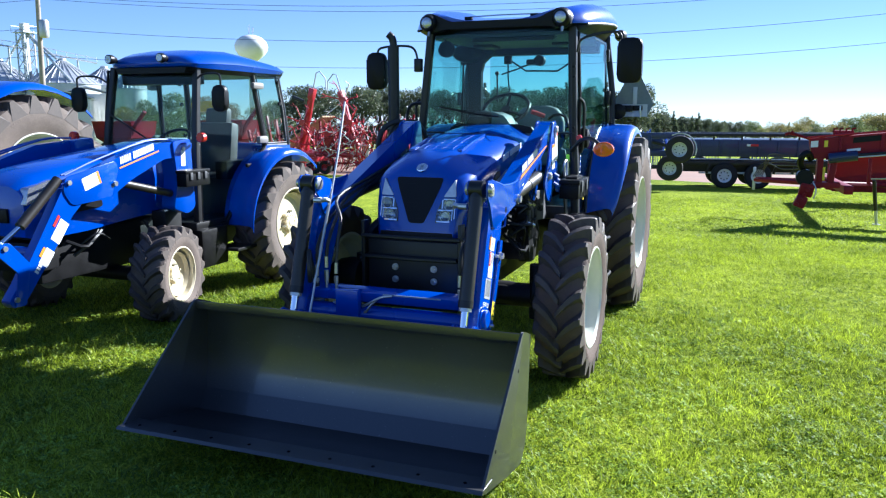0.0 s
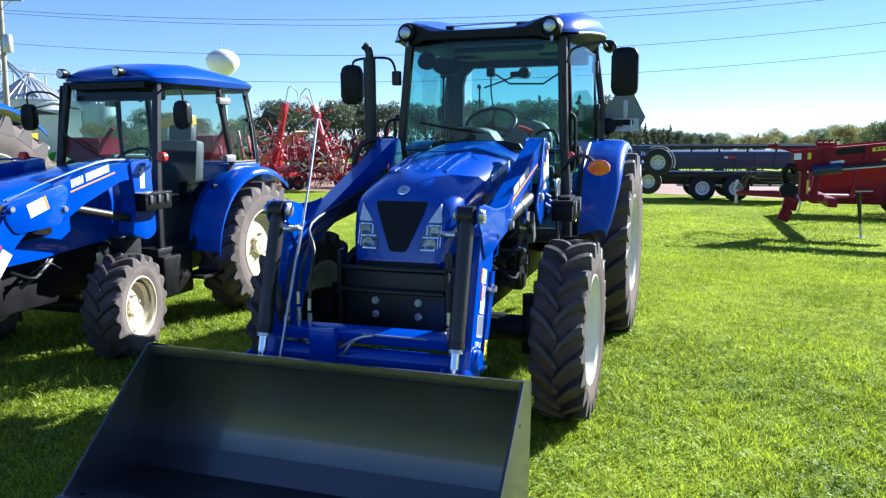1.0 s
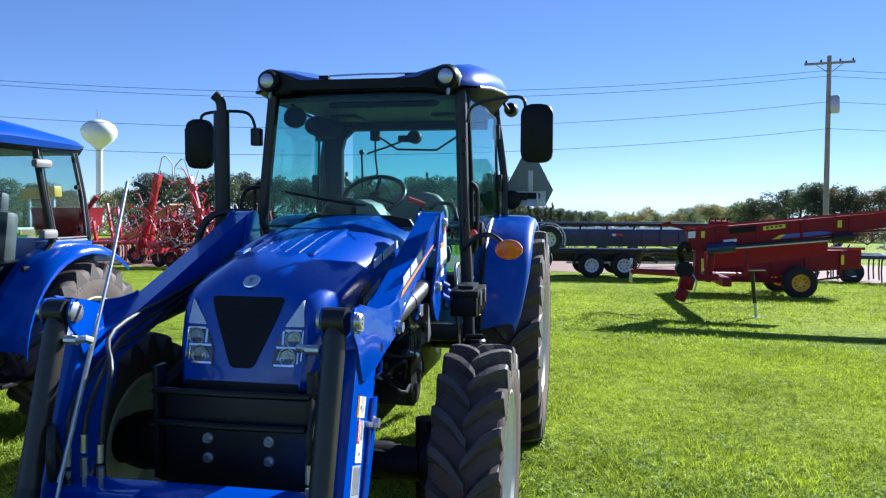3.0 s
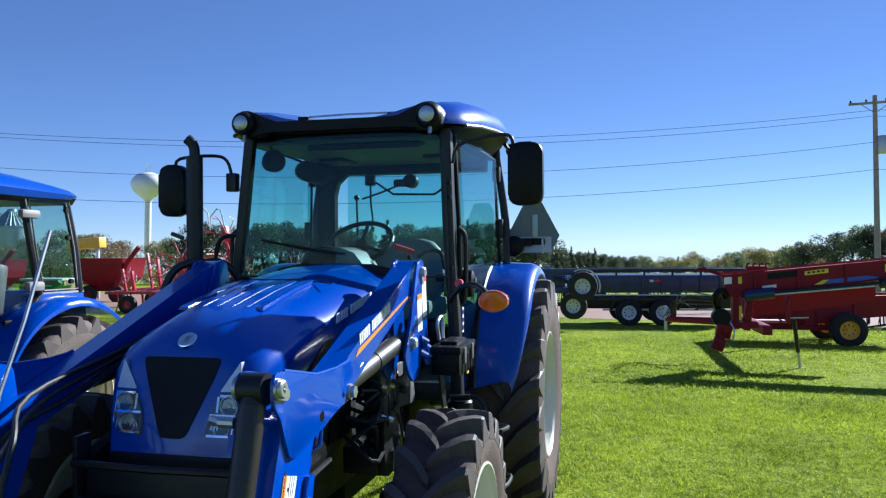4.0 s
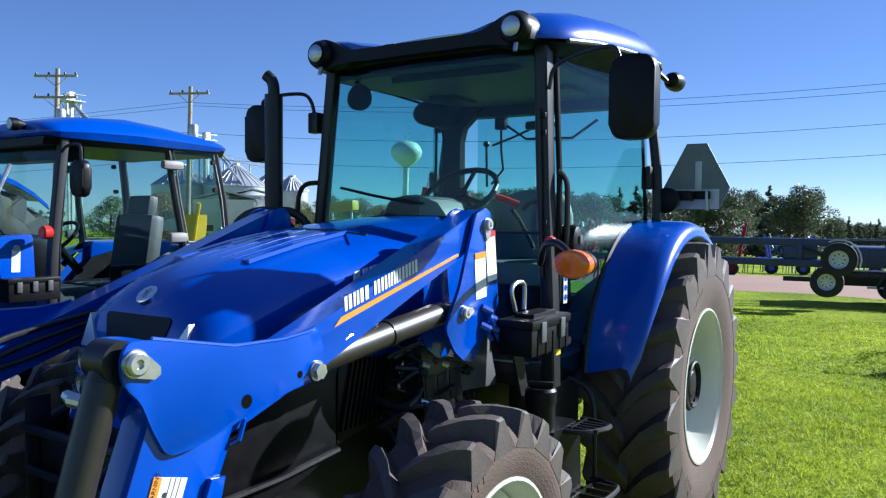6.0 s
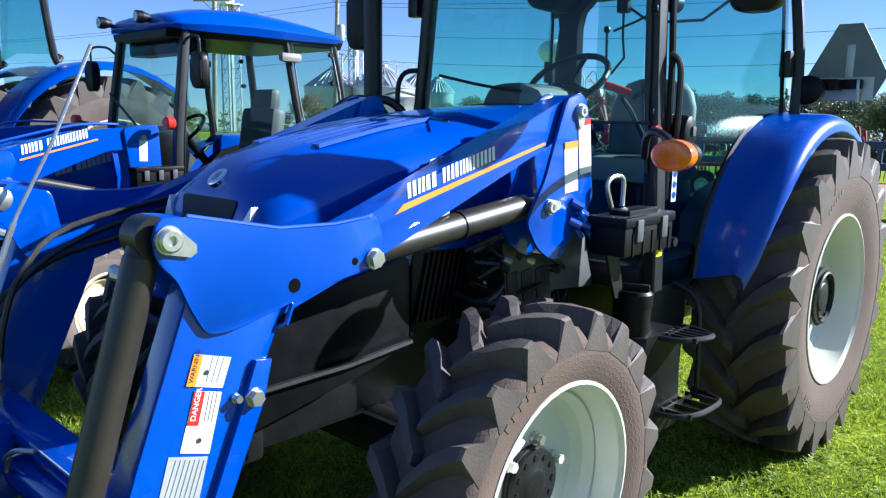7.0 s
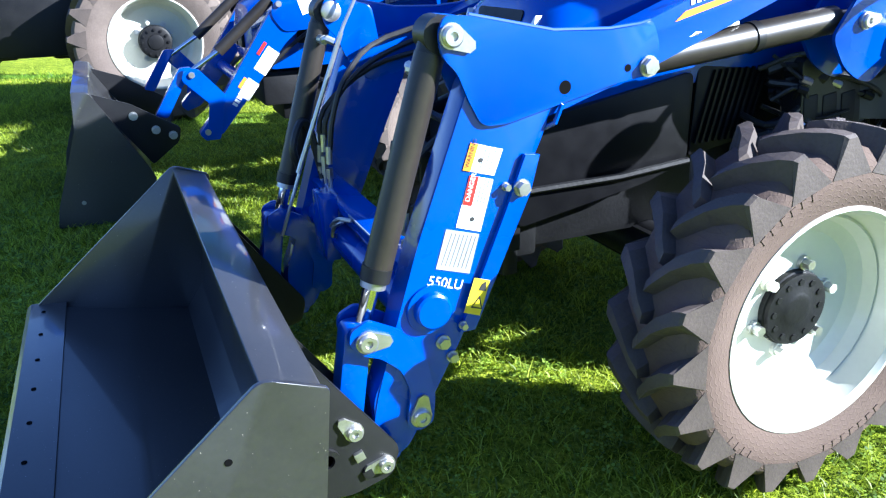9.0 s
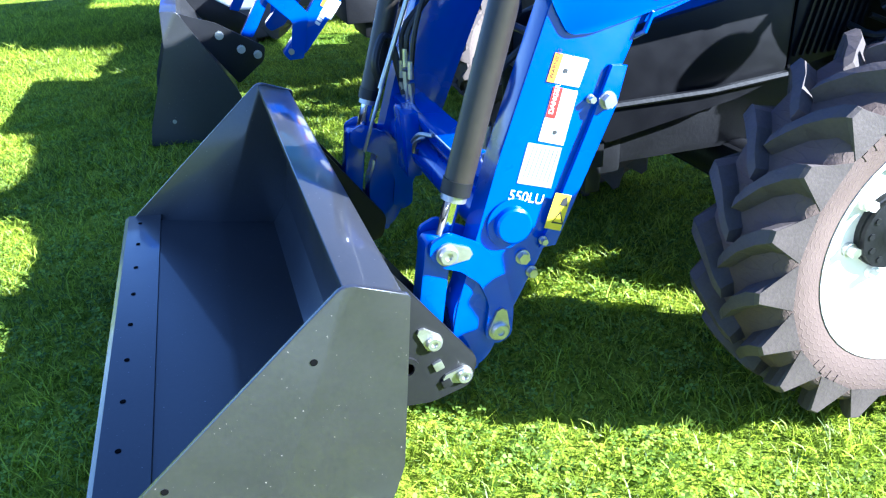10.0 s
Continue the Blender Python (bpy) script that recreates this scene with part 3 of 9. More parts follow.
front_plate("grille", rounded([(-0.148, 1.258), (-0.13, 1.20), (-0.047, 0.997), (0.044, 0.997), (0.13, 1.20), (0.148, 1.258)], 0.02), 0.003, 0.03, PLASTIC, hood, "black mesh grille")
for i in range(10):
    z = 1.02 + i * 0.022
    w = 0.042 + 0.085 * min(1, (z - 1.0) / 0.2)
    front_plate("grille_slat", [(-w, z - 0.004), (w, z - 0.004), (w, z + 0.004), (-w, z + 0.004)], 0.0038, 0.006, PLASTIC, hood)
for s in (1, -1):
    tri = rounded([(0.222 * s, 1.25), (0.234 * s, 1.153), (0.157 * s, 1.151)], 0.006)
    low = rounded([(0.234 * s, 1.147), (0.226 * s, 1.026), (0.115 * s, 1.0), (0.12 * s, 1.066), (0.155 * s, 1.144)], 0.012)
    hl = front_plate("headlight", low, 0.001, 0.03, HEADL, hood, "clear angular headlight under a silver trim")
    front_plate("headlight_trim", tri, 0.005, 0.02, STEEL, hl, "silver triangular trim")
    front_plate("lens", [(0.17 * s + (x - 0.17 * s) * 0.97, 1.075 + (z - 1.075) * 0.97) for x, z in low], 0.012, 0.003, LENS, hl)
    for cx, cz, r in ((0.196, 1.107, 0.033), (0.176, 1.043, 0.034)):
        y = front_y(cz) - 0.003
        bm = bm_new()
        lathe(bm, [(0.0, r), (-0.005, r), (-0.005, r * 0.92), (0.006, r * 0.5), (-0.004, r * 0.22), (-0.004, 0.002)], (cx * s, y, cz), "y", 20)
        part("bulb_reflector", bm, LAMPW, hl)
    for z0, x0, x1 in ((1.138, 0.16, 0.225), (1.076, 0.13, 0.222), (1.012, 0.125, 0.205)):
        front_plate("chrome_bar", [(x0 * s, z0 - 0.004), (x1 * s, z0 - 0.003), (x1 * s, z0 + 0.004), (x0 * s, z0 + 0.004)], 0.005, 0.006, CHROME, hl)
    for x0, x1, z0, z1 in ((0.150, 0.158, 1.085, 1.135), (0.228, 0.233, 1.03, 1.14), (0.214, 0.219, 1.02, 1.07)):
        front_plate("chrome_bar", [(x0 * s, z0), (x1 * s, z0), (x1 * s, z1), (x0 * s, z1)], 0.004, 0.005, CHROME, hl)
    for k in range(3):
        front_plate("chrome_bar", [((0.135 + 0.012 * k) * s, 1.03), ((0.139 + 0.012 * k) * s, 1.03), ((0.15 + 0.012 * k) * s, 1.06), ((0.146 + 0.012 * k) * s, 1.06)], 0.004, 0.005, CHROME, hl)
bm = bm_new()
lathe(bm, [(0.006, 0.034), (-0.003, 0.034), (-0.006, 0.031), (-0.006, 0.004)], (0, -0.422, 1.322), "y", 24)
emb = part("emblem", bm, CHROME, hood, "round chrome badge")
emb.matrix_basis = Matrix.Translation((0, -0.404, 1.312)) @ pose(0, 0, 0, -50, 0, 0) @ Matrix.Translation((0, 0.422, -1.322))
em_m = emb.matrix_basis @ Matrix.Translation((0, -0.4285, 1.322)) @ pose(0, 0, 0, 90, 0, 0)
for a in (-38, 0, 38):
    part("emblem_mark", flat(bm_new(), em_m @ pose(0, 0, 0, 0, 0, a), [(-0.003, -0.018), (0.003, -0.018), (0.006, 0.006), (0, 0.022), (-0.006, 0.006)], 0.001), GREYD, hood)
for s in (1, -1):
    # dark vent recess and stripe shapes on the hood sides
    part("hood_vent", prism(bm_new(), rounded([(-0.13, 1.16), (0.02, 1.26), (0.12, 1.27), (0.05, 1.16)], 0.02), "x", s * 0.28, s * 0.326), PLASTIC, hood)
    part("engine_panel", prism(bm_new(), rounded([(-0.54, 0.66), (-0.56, 0.93), (-0.40, 0.985), (0.06, 1.07), (0.06, 0.79), (-0.1, 0.74)], 0.03), "x", s * 0.27, s * 0.318, 0.006), PLASTIC, tractor, "matt black engine side panel")
    pan = part("louvre_panel", prism(bm_new(), rounded([(0.07, 0.80), (0.08, 1.08), (0.30, 1.13), (0.34, 0.85)], 0.02), "x", s * 0.26, s * 0.31, 0.004), PLASTIC, tractor)
    for i in range(9):
        y = 0.095 + i * 0.025
        part("louvre", box(bm_new(), (s * 0.314, y + 0.02, 0.955), (0.014, 0.008, 0.23), (-14, 0, 0)), PLASTIC, pan)
    part("panel_rail", tube(bm_new(), [(s * 0.33, -0.58, 0.775), (s * 0.335, -0.2, 0.78), (s * 0.335, 0.05, 0.80)], 0.010, 6), CAST, tractor)
# brand lettering on the hood side becomes plain slanted bars
def flat_one(m, outline, depth):
    bm = bm_new()
    flat(bm, m, outline, depth)
    return bm


m_hood = side_frame(0.336, 0.12, 1.325, 9)
x = 0.0
for wl in (0.05, 0.04, 0.06, 0.0, 0.045, 0.045, 0.035, 0.035, 0.045, 0.045, 0.04):
    if wl:
        part("badge_bar", flat_one(m_hood, rect(x, 0, x + wl * 0.6, 0.036, 0.25), 0.005), WHITE, hood, "white slanted bar of a side badge")
    x += max(wl, 0.02) * 0.95
m_wm = side_frame(0.3295, -0.02, 1.175, 14)
x = 0.0
for wl in (0.034, 0.026, 0.026, 0.026, 0.034, 0.026, 0.026, 0.026, 0.026, 0.026):
    for a0, a1 in ((0.0, 0.25), (0.45, 0.6)):
        part("model_bar", flat_one(m_wm, rect(x + wl * a0, 0, x + wl * a1, 0.03, 0.25), 0.002), GREYD, hood, "thin silver bar of a model badge")
    x += wl

# engine, transmission, axles
bm = bm_new()
box(bm, (0, 0.1, 0.80), (0.44, 1.15, 0.5), bev=0.03)
box(bm, (0, -0.47, 0.74), (0.46, 0.1, 0.42), bev=0.02)
part("engine", bm, CAST, tractor, "black engine block behind side panels")
bm = bm_new()
box(bm, (0, 1.05, 0.66), (0.40, 0.95, 0.46), bev=0.05)
box(bm, (0, 2.0, 0.68), (0.42, 0.95, 0.5), bev=0.06)
cyl(bm, (-0.75, 2.13, 0.70), (0.75, 2.13, 0.70), 0.11, n=20)
part("transmission", bm, CAST, tractor, "dark transmission and rear axle housing")
bm = bm_new()
box(bm, (0, 0.02, 0.50), (0.9, 0.16, 0.14), bev=0.04)
cyl(bm, (-0.70, 0, 0.50), (0.70, 0, 0.50), 0.075, n=20)
for s in (1, -1):
    lathe(bm, [(s * 0.58, 0.09), (s * 0.60, 0.13), (s * 0.70, 0.135), (s * 0.77, 0.12)], (0, 0, 0.53), "x", 24)
    cyl(bm, (s * 0.60, 0.0, 0.36), (s * 0.60, 0, 0.70), 0.045, n=14)
part("front_axle", bm, CAST, tractor, "black driven front axle")
part("steering_cylinder", cyl(bm_new(), (-0.45, 0.15, 0.50), (0.45, 0.15, 0.50), 0.028, n=14), STEEL, tractor)
bm = bm_new()
box(bm, (0, -0.54, 0.70), (0.56, 0.05, 0.40), bev=0.008)
fs = part("front_support", bm, BLACK, tractor, "black steel front weight bracket")
for x in (-0.105, 0.135):
    for z in (0.672, 0.745):
        bm = bm_new()
        cyl(bm, (x, -0.565, z), (x, -0.572, z), 0.020, n=16)
        cyl(bm, (x, -0.572, z), (x, -0.588, z), 0.014, n=6)
        part("bolt", bm, STEEL, fs)
for z, w in ((0.925, 0.64), (0.805, 0.60)):
    part("guard_bar", tube(bm_new(), [(-w / 2, -0.52, z), (-w / 2 + 0.02, -0.60, z), (0, -0.615, z), (w / 2 - 0.02, -0.60, z), (w / 2, -0.52, z)], 0.013, 8), BLACK, fs)
for s in (1, -1):
    part("guard_post", box(bm_new(), (s * 0.30, -0.56, 0.80), (0.02, 0.07, 0.42), bev=0.004), BLACK, fs)
# plumbing beside the engine
rng = random.Random(4)
for i in range(16):
    s = 1 if i % 4 else -1
    y0, z0 = rng.uniform(0.25, 0.6), rng.uniform(0.75, 1.1)
    pts = [(s * rng.uniform(0.26, 0.36), y0, z0), (s * rng.uniform(0.34, 0.44), y0 + rng.uniform(0.0, 0.2), z0 + rng.uniform(-0.12, 0.08)), (s * rng.uniform(0.3, 0.4), y0 + rng.uniform(0.2, 0.4), z0 + rng.uniform(-0.2, 0.1))]
    part("engine_hose", tube(bm_new(), pts, rng.uniform(0.006, 0.016), 7, 4), HOSE, tractor)
for i in range(7):
    p = Vector((0.30 + rng.uniform(0, 0.1), rng.uniform(0.3, 0.75), rng.uniform(0.8, 1.08)))
    part("hose_fitting", cyl(bm_new(), p, p + Vector((0.02, rng.uniform(-0.04, 0.06), rng.uniform(-0.05, 0.02))), 0.013, n=8), STEEL if i % 2 else CAST, tractor)
bay = random.Random(91)
for i in range(22):
    y0, z0 = bay.uniform(0.22, 0.62), bay.uniform(0.82, 1.12)
    pts = [(bay.uniform(0.33, 0.40), y0, z0), (bay.uniform(0.40, 0.47), y0 + bay.uniform(0.02, 0.12), z0 + bay.uniform(-0.08, 0.06)), (bay.uniform(0.36, 0.46), y0 + bay.uniform(0.12, 0.26), z0 + bay.uniform(-0.16, 0.05)), (bay.uniform(0.33, 0.42), y0 + bay.uniform(0.24, 0.36), z0 + bay.uniform(-0.26, 0.02))]
    part("engine_hose", tube(bm_new(), pts, bay.choice((0.006, 0.008, 0.011, 0.016)), 7, 4), HOSE if i % 5 else CAST, tractor)
    if i % 3 == 0:
        q = Vector(pts[1])
        part("hose_fitting", cyl(bm_new(), q, q + Vector((0.012, 0.028, -0.012)), 0.013, n=8), STEEL if i % 2 else CAST, tractor)
for y in (0.42, 0.50, 0.58):
    part("valve_block", box(bm_new(), (0.40, y, 0.93), (0.09, 0.06, 0.11), (8, 0, 0), 0.008), CAST, tractor)
part("heat_shield", prism(bm_new(), rounded([(0.50, 0.90), (0.56, 1.10), (0.85, 1.08), (0.93, 0.86)], 0.03), "x", 0.42, 0.435, 0.003), GREYPL, tractor)

# cab: floor, posts, glass, roof
CX = 0.025                                   # the cab's middle
bm = bm_new()
box(bm, (CX, 1.6, 0.90), (1.16, 1.25, 0.10), bev=0.02)
box(bm, (CX, 2.25, 1.0), (1.1, 0.12, 0.22), bev=0.02)
part("cab_floor", bm, BLACK, tractor)


def post(bm, pts, wx, wy):
    """A boxed post with rounded corners through the points."""
    sec = rounded([(-wx / 2, -wy / 2), (wx / 2, -wy / 2), (wx / 2, wy / 2), (-wx / 2, wy / 2)], min(wx, wy) * 0.3)
    return loft(bm, [[(p[0] + a, p[1] + b, p[2]) for a, b in sec] for p in smooth_path(pts, 3)])


part("front_post", post(bm_new(), [(0.628, 1.03, 0.86), (0.615, 1.035, 1.2), (0.590, 1.035, 1.66), (0.574, 1.03, 2.24)], 0.060, 0.075), BLACK, tractor, "black cab post")
part("front_post", post(bm_new(), [(-0.64, 1.0, 0.86), (-0.612, 1.0, 1.2), (-0.568, 1.0, 1.56), (-0.494, 1.0, 2.24)], 0.056, 0.06), BLACK, tractor, "black cab post")
part("pillar_trim", tube(bm_new(), [(0.630, 1.085, 1.2), (0.628, 1.085, 1.7), (0.604, 1.085, 2.20)], 0.013, 8), PLASTIC, tractor)
for z in (1.95, 1.88, 1.52, 1.36):
    part("cable_clip", box(bm_new(), (0.598 - 0.02 * (z - 1.66), 0.993, z), (0.030, 0.012, 0.022), bev=0.004), PLASTIC, tractor)
part("cable", tube(bm_new(), [(0.60, 0.99, 1.30), (0.598, 0.985, 1.36), (0.592, 0.987, 1.52), (0.59, 0.983, 1.7), (0.583, 0.985, 1.88), (0.58, 0.985, 1.98)], 0.006, 6, 3), HOSE, tractor)
for s in (1, -1):
    part("rear_post", tube(bm_new(), [(CX + s * 0.675, 2.17, 1.45), (CX + s * 0.665, 2.19, 1.8), (CX + s * 0.60, 2.2, 2.28)], 0.026, 10, 4), BLACK, tractor, "black cab post")
    part("sill", tube(bm_new(), [(s * 0.605, 1.0, 0.86), (s * 0.62, 1.33, 0.845), (s * 0.64, 1.60, 1.12), (s * 0.655, 1.9, 1.37), (s * 0.69, 2.2, 1.49)], 0.02, 8, 4), BLACK, tractor)

    def door_x(y, z):
        return CX * 0.4 + s * (0.605 + 0.065 * (y - 1.0) / 1.2 - 0.03 * max(0, (z - 1.5) / 0.75))
    outline = [(1.09, 0.875), (1.32, 0.87), (1.46, 0.99), (1.60, 1.14), (1.75, 1.27), (1.92, 1.39), (2.12, 1.49), (2.12, 1.85), (2.10, 2.2), (1.6, 2.22), (1.09, 2.22), (1.09, 1.5)]
    bm = bm_new()
    a = [bm.verts.new((door_x(y, z), y, z)) for y, z in outline]
    b = [bm.verts.new((door_x(y, z) - s * 0.005, y, z)) for y, z in outline]
    bm.faces.new(a)
    bm.faces.new(b[::-1])
    for i in range(len(a)):
        bm.faces.new((a[i], b[i], b[(i + 1) % len(a)], a[(i + 1) % len(a)]))
    door = part("door", bm, GLASS, tractor, "frameless tinted glass cab door", 60)
    part("door_seal", tube(bm_new(), [(door_x(y, z) - s * 0.012, y, z) for y, z in ((1.09, 2.2), (1.6, 2.205), (2.08, 2.19), (2.10, 1.85), (2.11, 1.5))], 0.009, 6), PLASTIC, door, "black rubber door seal")
    dl = part("door_latch", loft(bm_new(), [[(s * x, 1.15 + 0.052 * k * math.cos(t), 1.435 + (0.078 if math.sin(t) > 0 else 0.066) * k * math.sin(t)) for t in [2 * math.pi * i / 20 for i in range(20)]] for x, k in ((0.615, 1.0), (0.665, 1.02), (0.684, 0.92), (0.692, 0.66))]), PLASTIC, door, "rounded black door latch housing", 40)
    part("latch_button", box(bm_new(), (s * 0.694, 1.155, 1.452), (0.012, 0.026, 0.034), bev=0.003), GREYPL, dl)
    part("grab_handle", tube(bm_new(), [(s * 0.625, 1.085, 1.34), (s * 0.655, 1.09, 1.37), (s * 0.662, 1.09, 1.62), (s * 0.655, 1.085, 1.70), (s * 0.625, 1.075, 1.73)], 0.012, 8, 3), BLACK, door)
    part("hinge", cyl(bm_new(), (s * 0.62, 1.16, 1.03), (s * 0.65, 1.16, 1.03), 0.018, n=14), BLACK, door)
    part("hinge", box(bm_new(), (s * 0.66, 2.13, 1.75), (0.05, 0.05, 0.12), bev=0.01), BLACK, door)
    part("hinge", box(bm_new(), (s * 0.64, 2.15, 2.10), (0.05, 0.05, 0.1), bev=0.01), BLACK, door)
    # lower front pane beside the hood
    part("lower_pane", box(bm_new(), (s * 0.47, 0.995, 1.22), (0.24, 0.005, 0.54)), GLASS, tractor, "tinted lower front pane")
    part("cross_bar", box(bm_new(), (s * 0.47, 0.99, 1.48), (0.27, 0.02, 0.012), bev=0.003), BLACK, tractor)
# hazard pictogram strip on the door glass
bm = bm_new()
box(bm, (0.628, 1.16, 1.25), (0.002, 0.035, 0.13))
st = part("warning_sticker", bm, WHITE, tractor, "white door sticker with blue roundels")
for z in (1.21, 1.25, 1.29):
    part("roundel", cyl(bm_new(), (0.629, 1.16, z), (0.6302, 1.16, z), 0.014, n=18), BLUE2, st)


def screen_x(f, z):
    """Across the windscreen from post to post at the height z."""
    k = (z - 1.5) / 0.7
    return -0.545 + 0.085 * k + f * (1.115 - 0.10 * k)


part("windscreen", sheet(bm_new(), [[(screen_x(f, z), 0.985 - 0.02 * (1 - (2 * f - 1) ** 2) + 0.012 * (z - 1.5), z) for f in (0, 0.15, 0.32, 0.5, 0.68, 0.85, 1)] for z in (1.49, 1.7, 1.95, 2.24)], 0.005), GLASS, tractor, "large tinted windscreen", 60)
rw = part("rear_window", box(bm_new(), (CX + 0.07, 2.235, 1.655), (1.02, 0.005, 1.08)), GLASS, tractor, "tinted rear window")
part("rear_window_bar", box(bm_new(), (CX, 2.235, 1.10), (1.28, 0.03, 0.035), bev=0.006), BLACK, tractor)
part("rear_quarter_pane", box(bm_new(), (-0.60, 2.15, 1.80), (0.14, 0.005, 0.72), (0, 0, 24)), GLASS, tractor, "tinted rear quarter pane")
part("window_stay", tube(bm_new(), [(-0.605, 2.15, 1.40), (-0.60, 2.15, 2.2)], 0.013, 8), BLACK, tractor)
part("rear_column", loft(bm_new(), [[(x0, 2.09, z), (x1, 2.09, z), (x1, 2.15, z), (x0, 2.15, z)] for x0, x1, z in ((-0.575, -0.455, 1.0), (-0.575, -0.455, 1.98), (-0.585, -0.435, 2.06), (-0.60, -0.36, 2.13), (-0.60, -0.30, 2.2))]), PLASTIC, tractor, "dark cab column flaring into the roof", 40)
part("air_duct", loft(bm_new(), [[(-0.545 + 0.11 * k * math.cos(t), y, 2.135 + 0.075 * k * math.sin(t)) for t in [2 * math.pi * i / 20 for i in range(20)]] for y, k in ((1.86, 0.7), (1.88, 0.95), (1.95, 1.0), (2.08, 1.0))]), PLASTIC, tractor, "black rounded air duct", 50)
bm = bm_new()
tube(bm, [(-0.335, 2.21, 1.72), (-0.342, 2.21, 1.97)], 0.008, 8)
lathe(bm, [(1.955, 0.006), (1.962, 0.016), (1.975, 0.020), (1.988, 0.016), (1.995, 0.004)], (-0.342, 2.21, 0), "z", 14)
part("window_handle", bm, BLACK, rw, "black knobbed rear window handle")
part("window_hinge", box(bm_new(), (-0.238, 2.2, 2.095), (0.07, 0.05, 0.085), bev=0.014), PLASTIC, rw)
part("window_arm", tube(bm_new(), [(-0.238, 2.2, 2.06), (-0.236, 2.2, 1.93), (-0.222, 2.2, 1.82), (-0.30, 2.2, 1.735)], 0.0075, 6), BLACK, rw)
part("window_bar", tube(bm_new(), [(-0.20, 2.2, 2.075), (-0.075, 2.2, 1.992), (0.21, 2.2, 1.985), (0.36, 2.2, 2.08)], 0.008, 6), BLACK, rw)
bm = bm_new()
box(bm, (-0.01, 2.18, 2.065), (0.11, 0.05, 0.05), bev=0.018)
lathe(bm, [(-0.05, 0.03), (-0.04, 0.045), (0.03, 0.047), (0.04, 0.03)], (0.055, 2.18, 2.075), "y", 18)
wm = part("wiper_motor", bm, PLASTIC, rw, "black rear wiper motor")
part("rear_wiper", tube(bm_new(), [(-0.04, 2.2, 2.05), (-0.17, 2.21, 2.005), (-0.30, 2.21, 1.965)], 0.007, 6), BLACK, wm)
part("wiper", tube(bm_new(), [(-0.415, 0.955, 1.672), (-0.22, 0.945, 1.635), (-0.03, 0.94, 1.605), (0.06, 0.945, 1.598)], 0.007, 6), BLACK, tractor)
part("cowl", prism(bm_new(), [(-0.34, 1.48), (-0.31, 1.525), (-0.2, 1.545), (0, 1.55), (0.2, 1.545), (0.31, 1.525), (0.34, 1.48)], "y", 0.935, 0.965, 0.006), PLASTIC, tractor)

# roof: domed blue shell that rises to the rear, black underside and fascia with two lamp pods
ROOF = ((0.925, 0.560, 2.243, 2.332, 2.285), (0.96, 0.590, 2.245, 2.350, 2.290), (1.05, 0.650, 2.252, 2.372, 2.302), (1.25, 0.690, 2.274, 2.408, 2.335), (1.60, 0.705, 2.304, 2.450, 2.38), (1.90, 0.708, 2.326, 2.474, 2.405), (2.10, 0.700, 2.330, 2.470, 2.405), (2.22, 0.672, 2.328, 2.440, 2.39), (2.30, 0.615, 2.326, 2.395, 2.365), (2.34, 0.54, 2.325, 2.345, 2.34))


def roof_ring(y, w, lip, crest, mid):
    h = crest - lip
    half = [(w, lip), (w, lip + 0.012), (w - 0.008, lip + 0.30 * h), (w - 0.032, lip + 0.60 * h), (w - 0.075, lip + 0.86 * h), (w - 0.125, crest), (w - 0.19, crest - 0.10 * (crest - mid)), (w - 0.27, crest - 0.55 * (crest - mid)), (w - 0.36, mid + 0.10 * (crest - mid)), (0.0, mid)]
    return [(CX + x, y, z) for x, z in half] + [(CX - x, y, z) for x, z in half[-2::-1]]


rings = [roof_ring(*[a + (b - a) * f for a, b in zip(p, q)]) for p, q in zip(ROOF, ROOF[1:]) for f in (0.0, 0.5)] + [roof_ring(*ROOF[-1])]
roof = part("roof", loft(bm_new(), rings), BLUE, tractor, "glossy blue domed cab roof with raised shoulders", 50)
part("roof_lip", tube(bm_new(), [(CX + w - 0.004, y, lip - 0.006) for y, w, lip, c, m in ROOF[2:]] + [(CX - w + 0.004, y, lip - 0.006) for y, w, lip, c, m in ROOF[:1:-1]], 0.011, 8), GREYPL, roof, "grey rubber roof lip")
part("roof_underside", loft(bm_new(), [[(CX + w - 0.012, y, lip - 0.012), (CX + w - 0.07, y, lip + 0.006), (CX - w + 0.07, y, lip + 0.006), (CX - w + 0.012, y, lip - 0.012), (CX - min(w - 0.03, 0.585), y, 2.205 + max(0.0, (1.06 - y) * 0.31)), (CX + min(w - 0.03, 0.585), y, 2.205 + max(0.0, (1.06 - y) * 0.31))] for y, w, lip, c, m in ROOF[1:-1]]), PLASTIC, roof, "black roof underside", 40)
part("headliner", box(bm_new(), (CX, 1.58, 2.193), (1.06, 1.10, 0.026), bev=0.01), GREYPL, roof, "grey cab headliner")
part("rear_header", box(bm_new(), (CX + 0.06, 2.17, 2.165), (0.98, 0.10, 0.085), bev=0.012), PLASTIC, roof)
part("sun_blind", box(bm_new(), (CX + 0.10, 1.10, 2.175), (0.62, 0.14, 0.03), (14, 0, 0), 0.008), PLASTIC, roof, "folded dark sun blind")
for xs, ys in ((0.34, 1.75), (-0.32, 1.75)):
    part("speaker", box(bm_new(), (CX + xs, ys, 2.172), (0.16, 0.26, 0.03), bev=0.012), PLASTIC, roof)


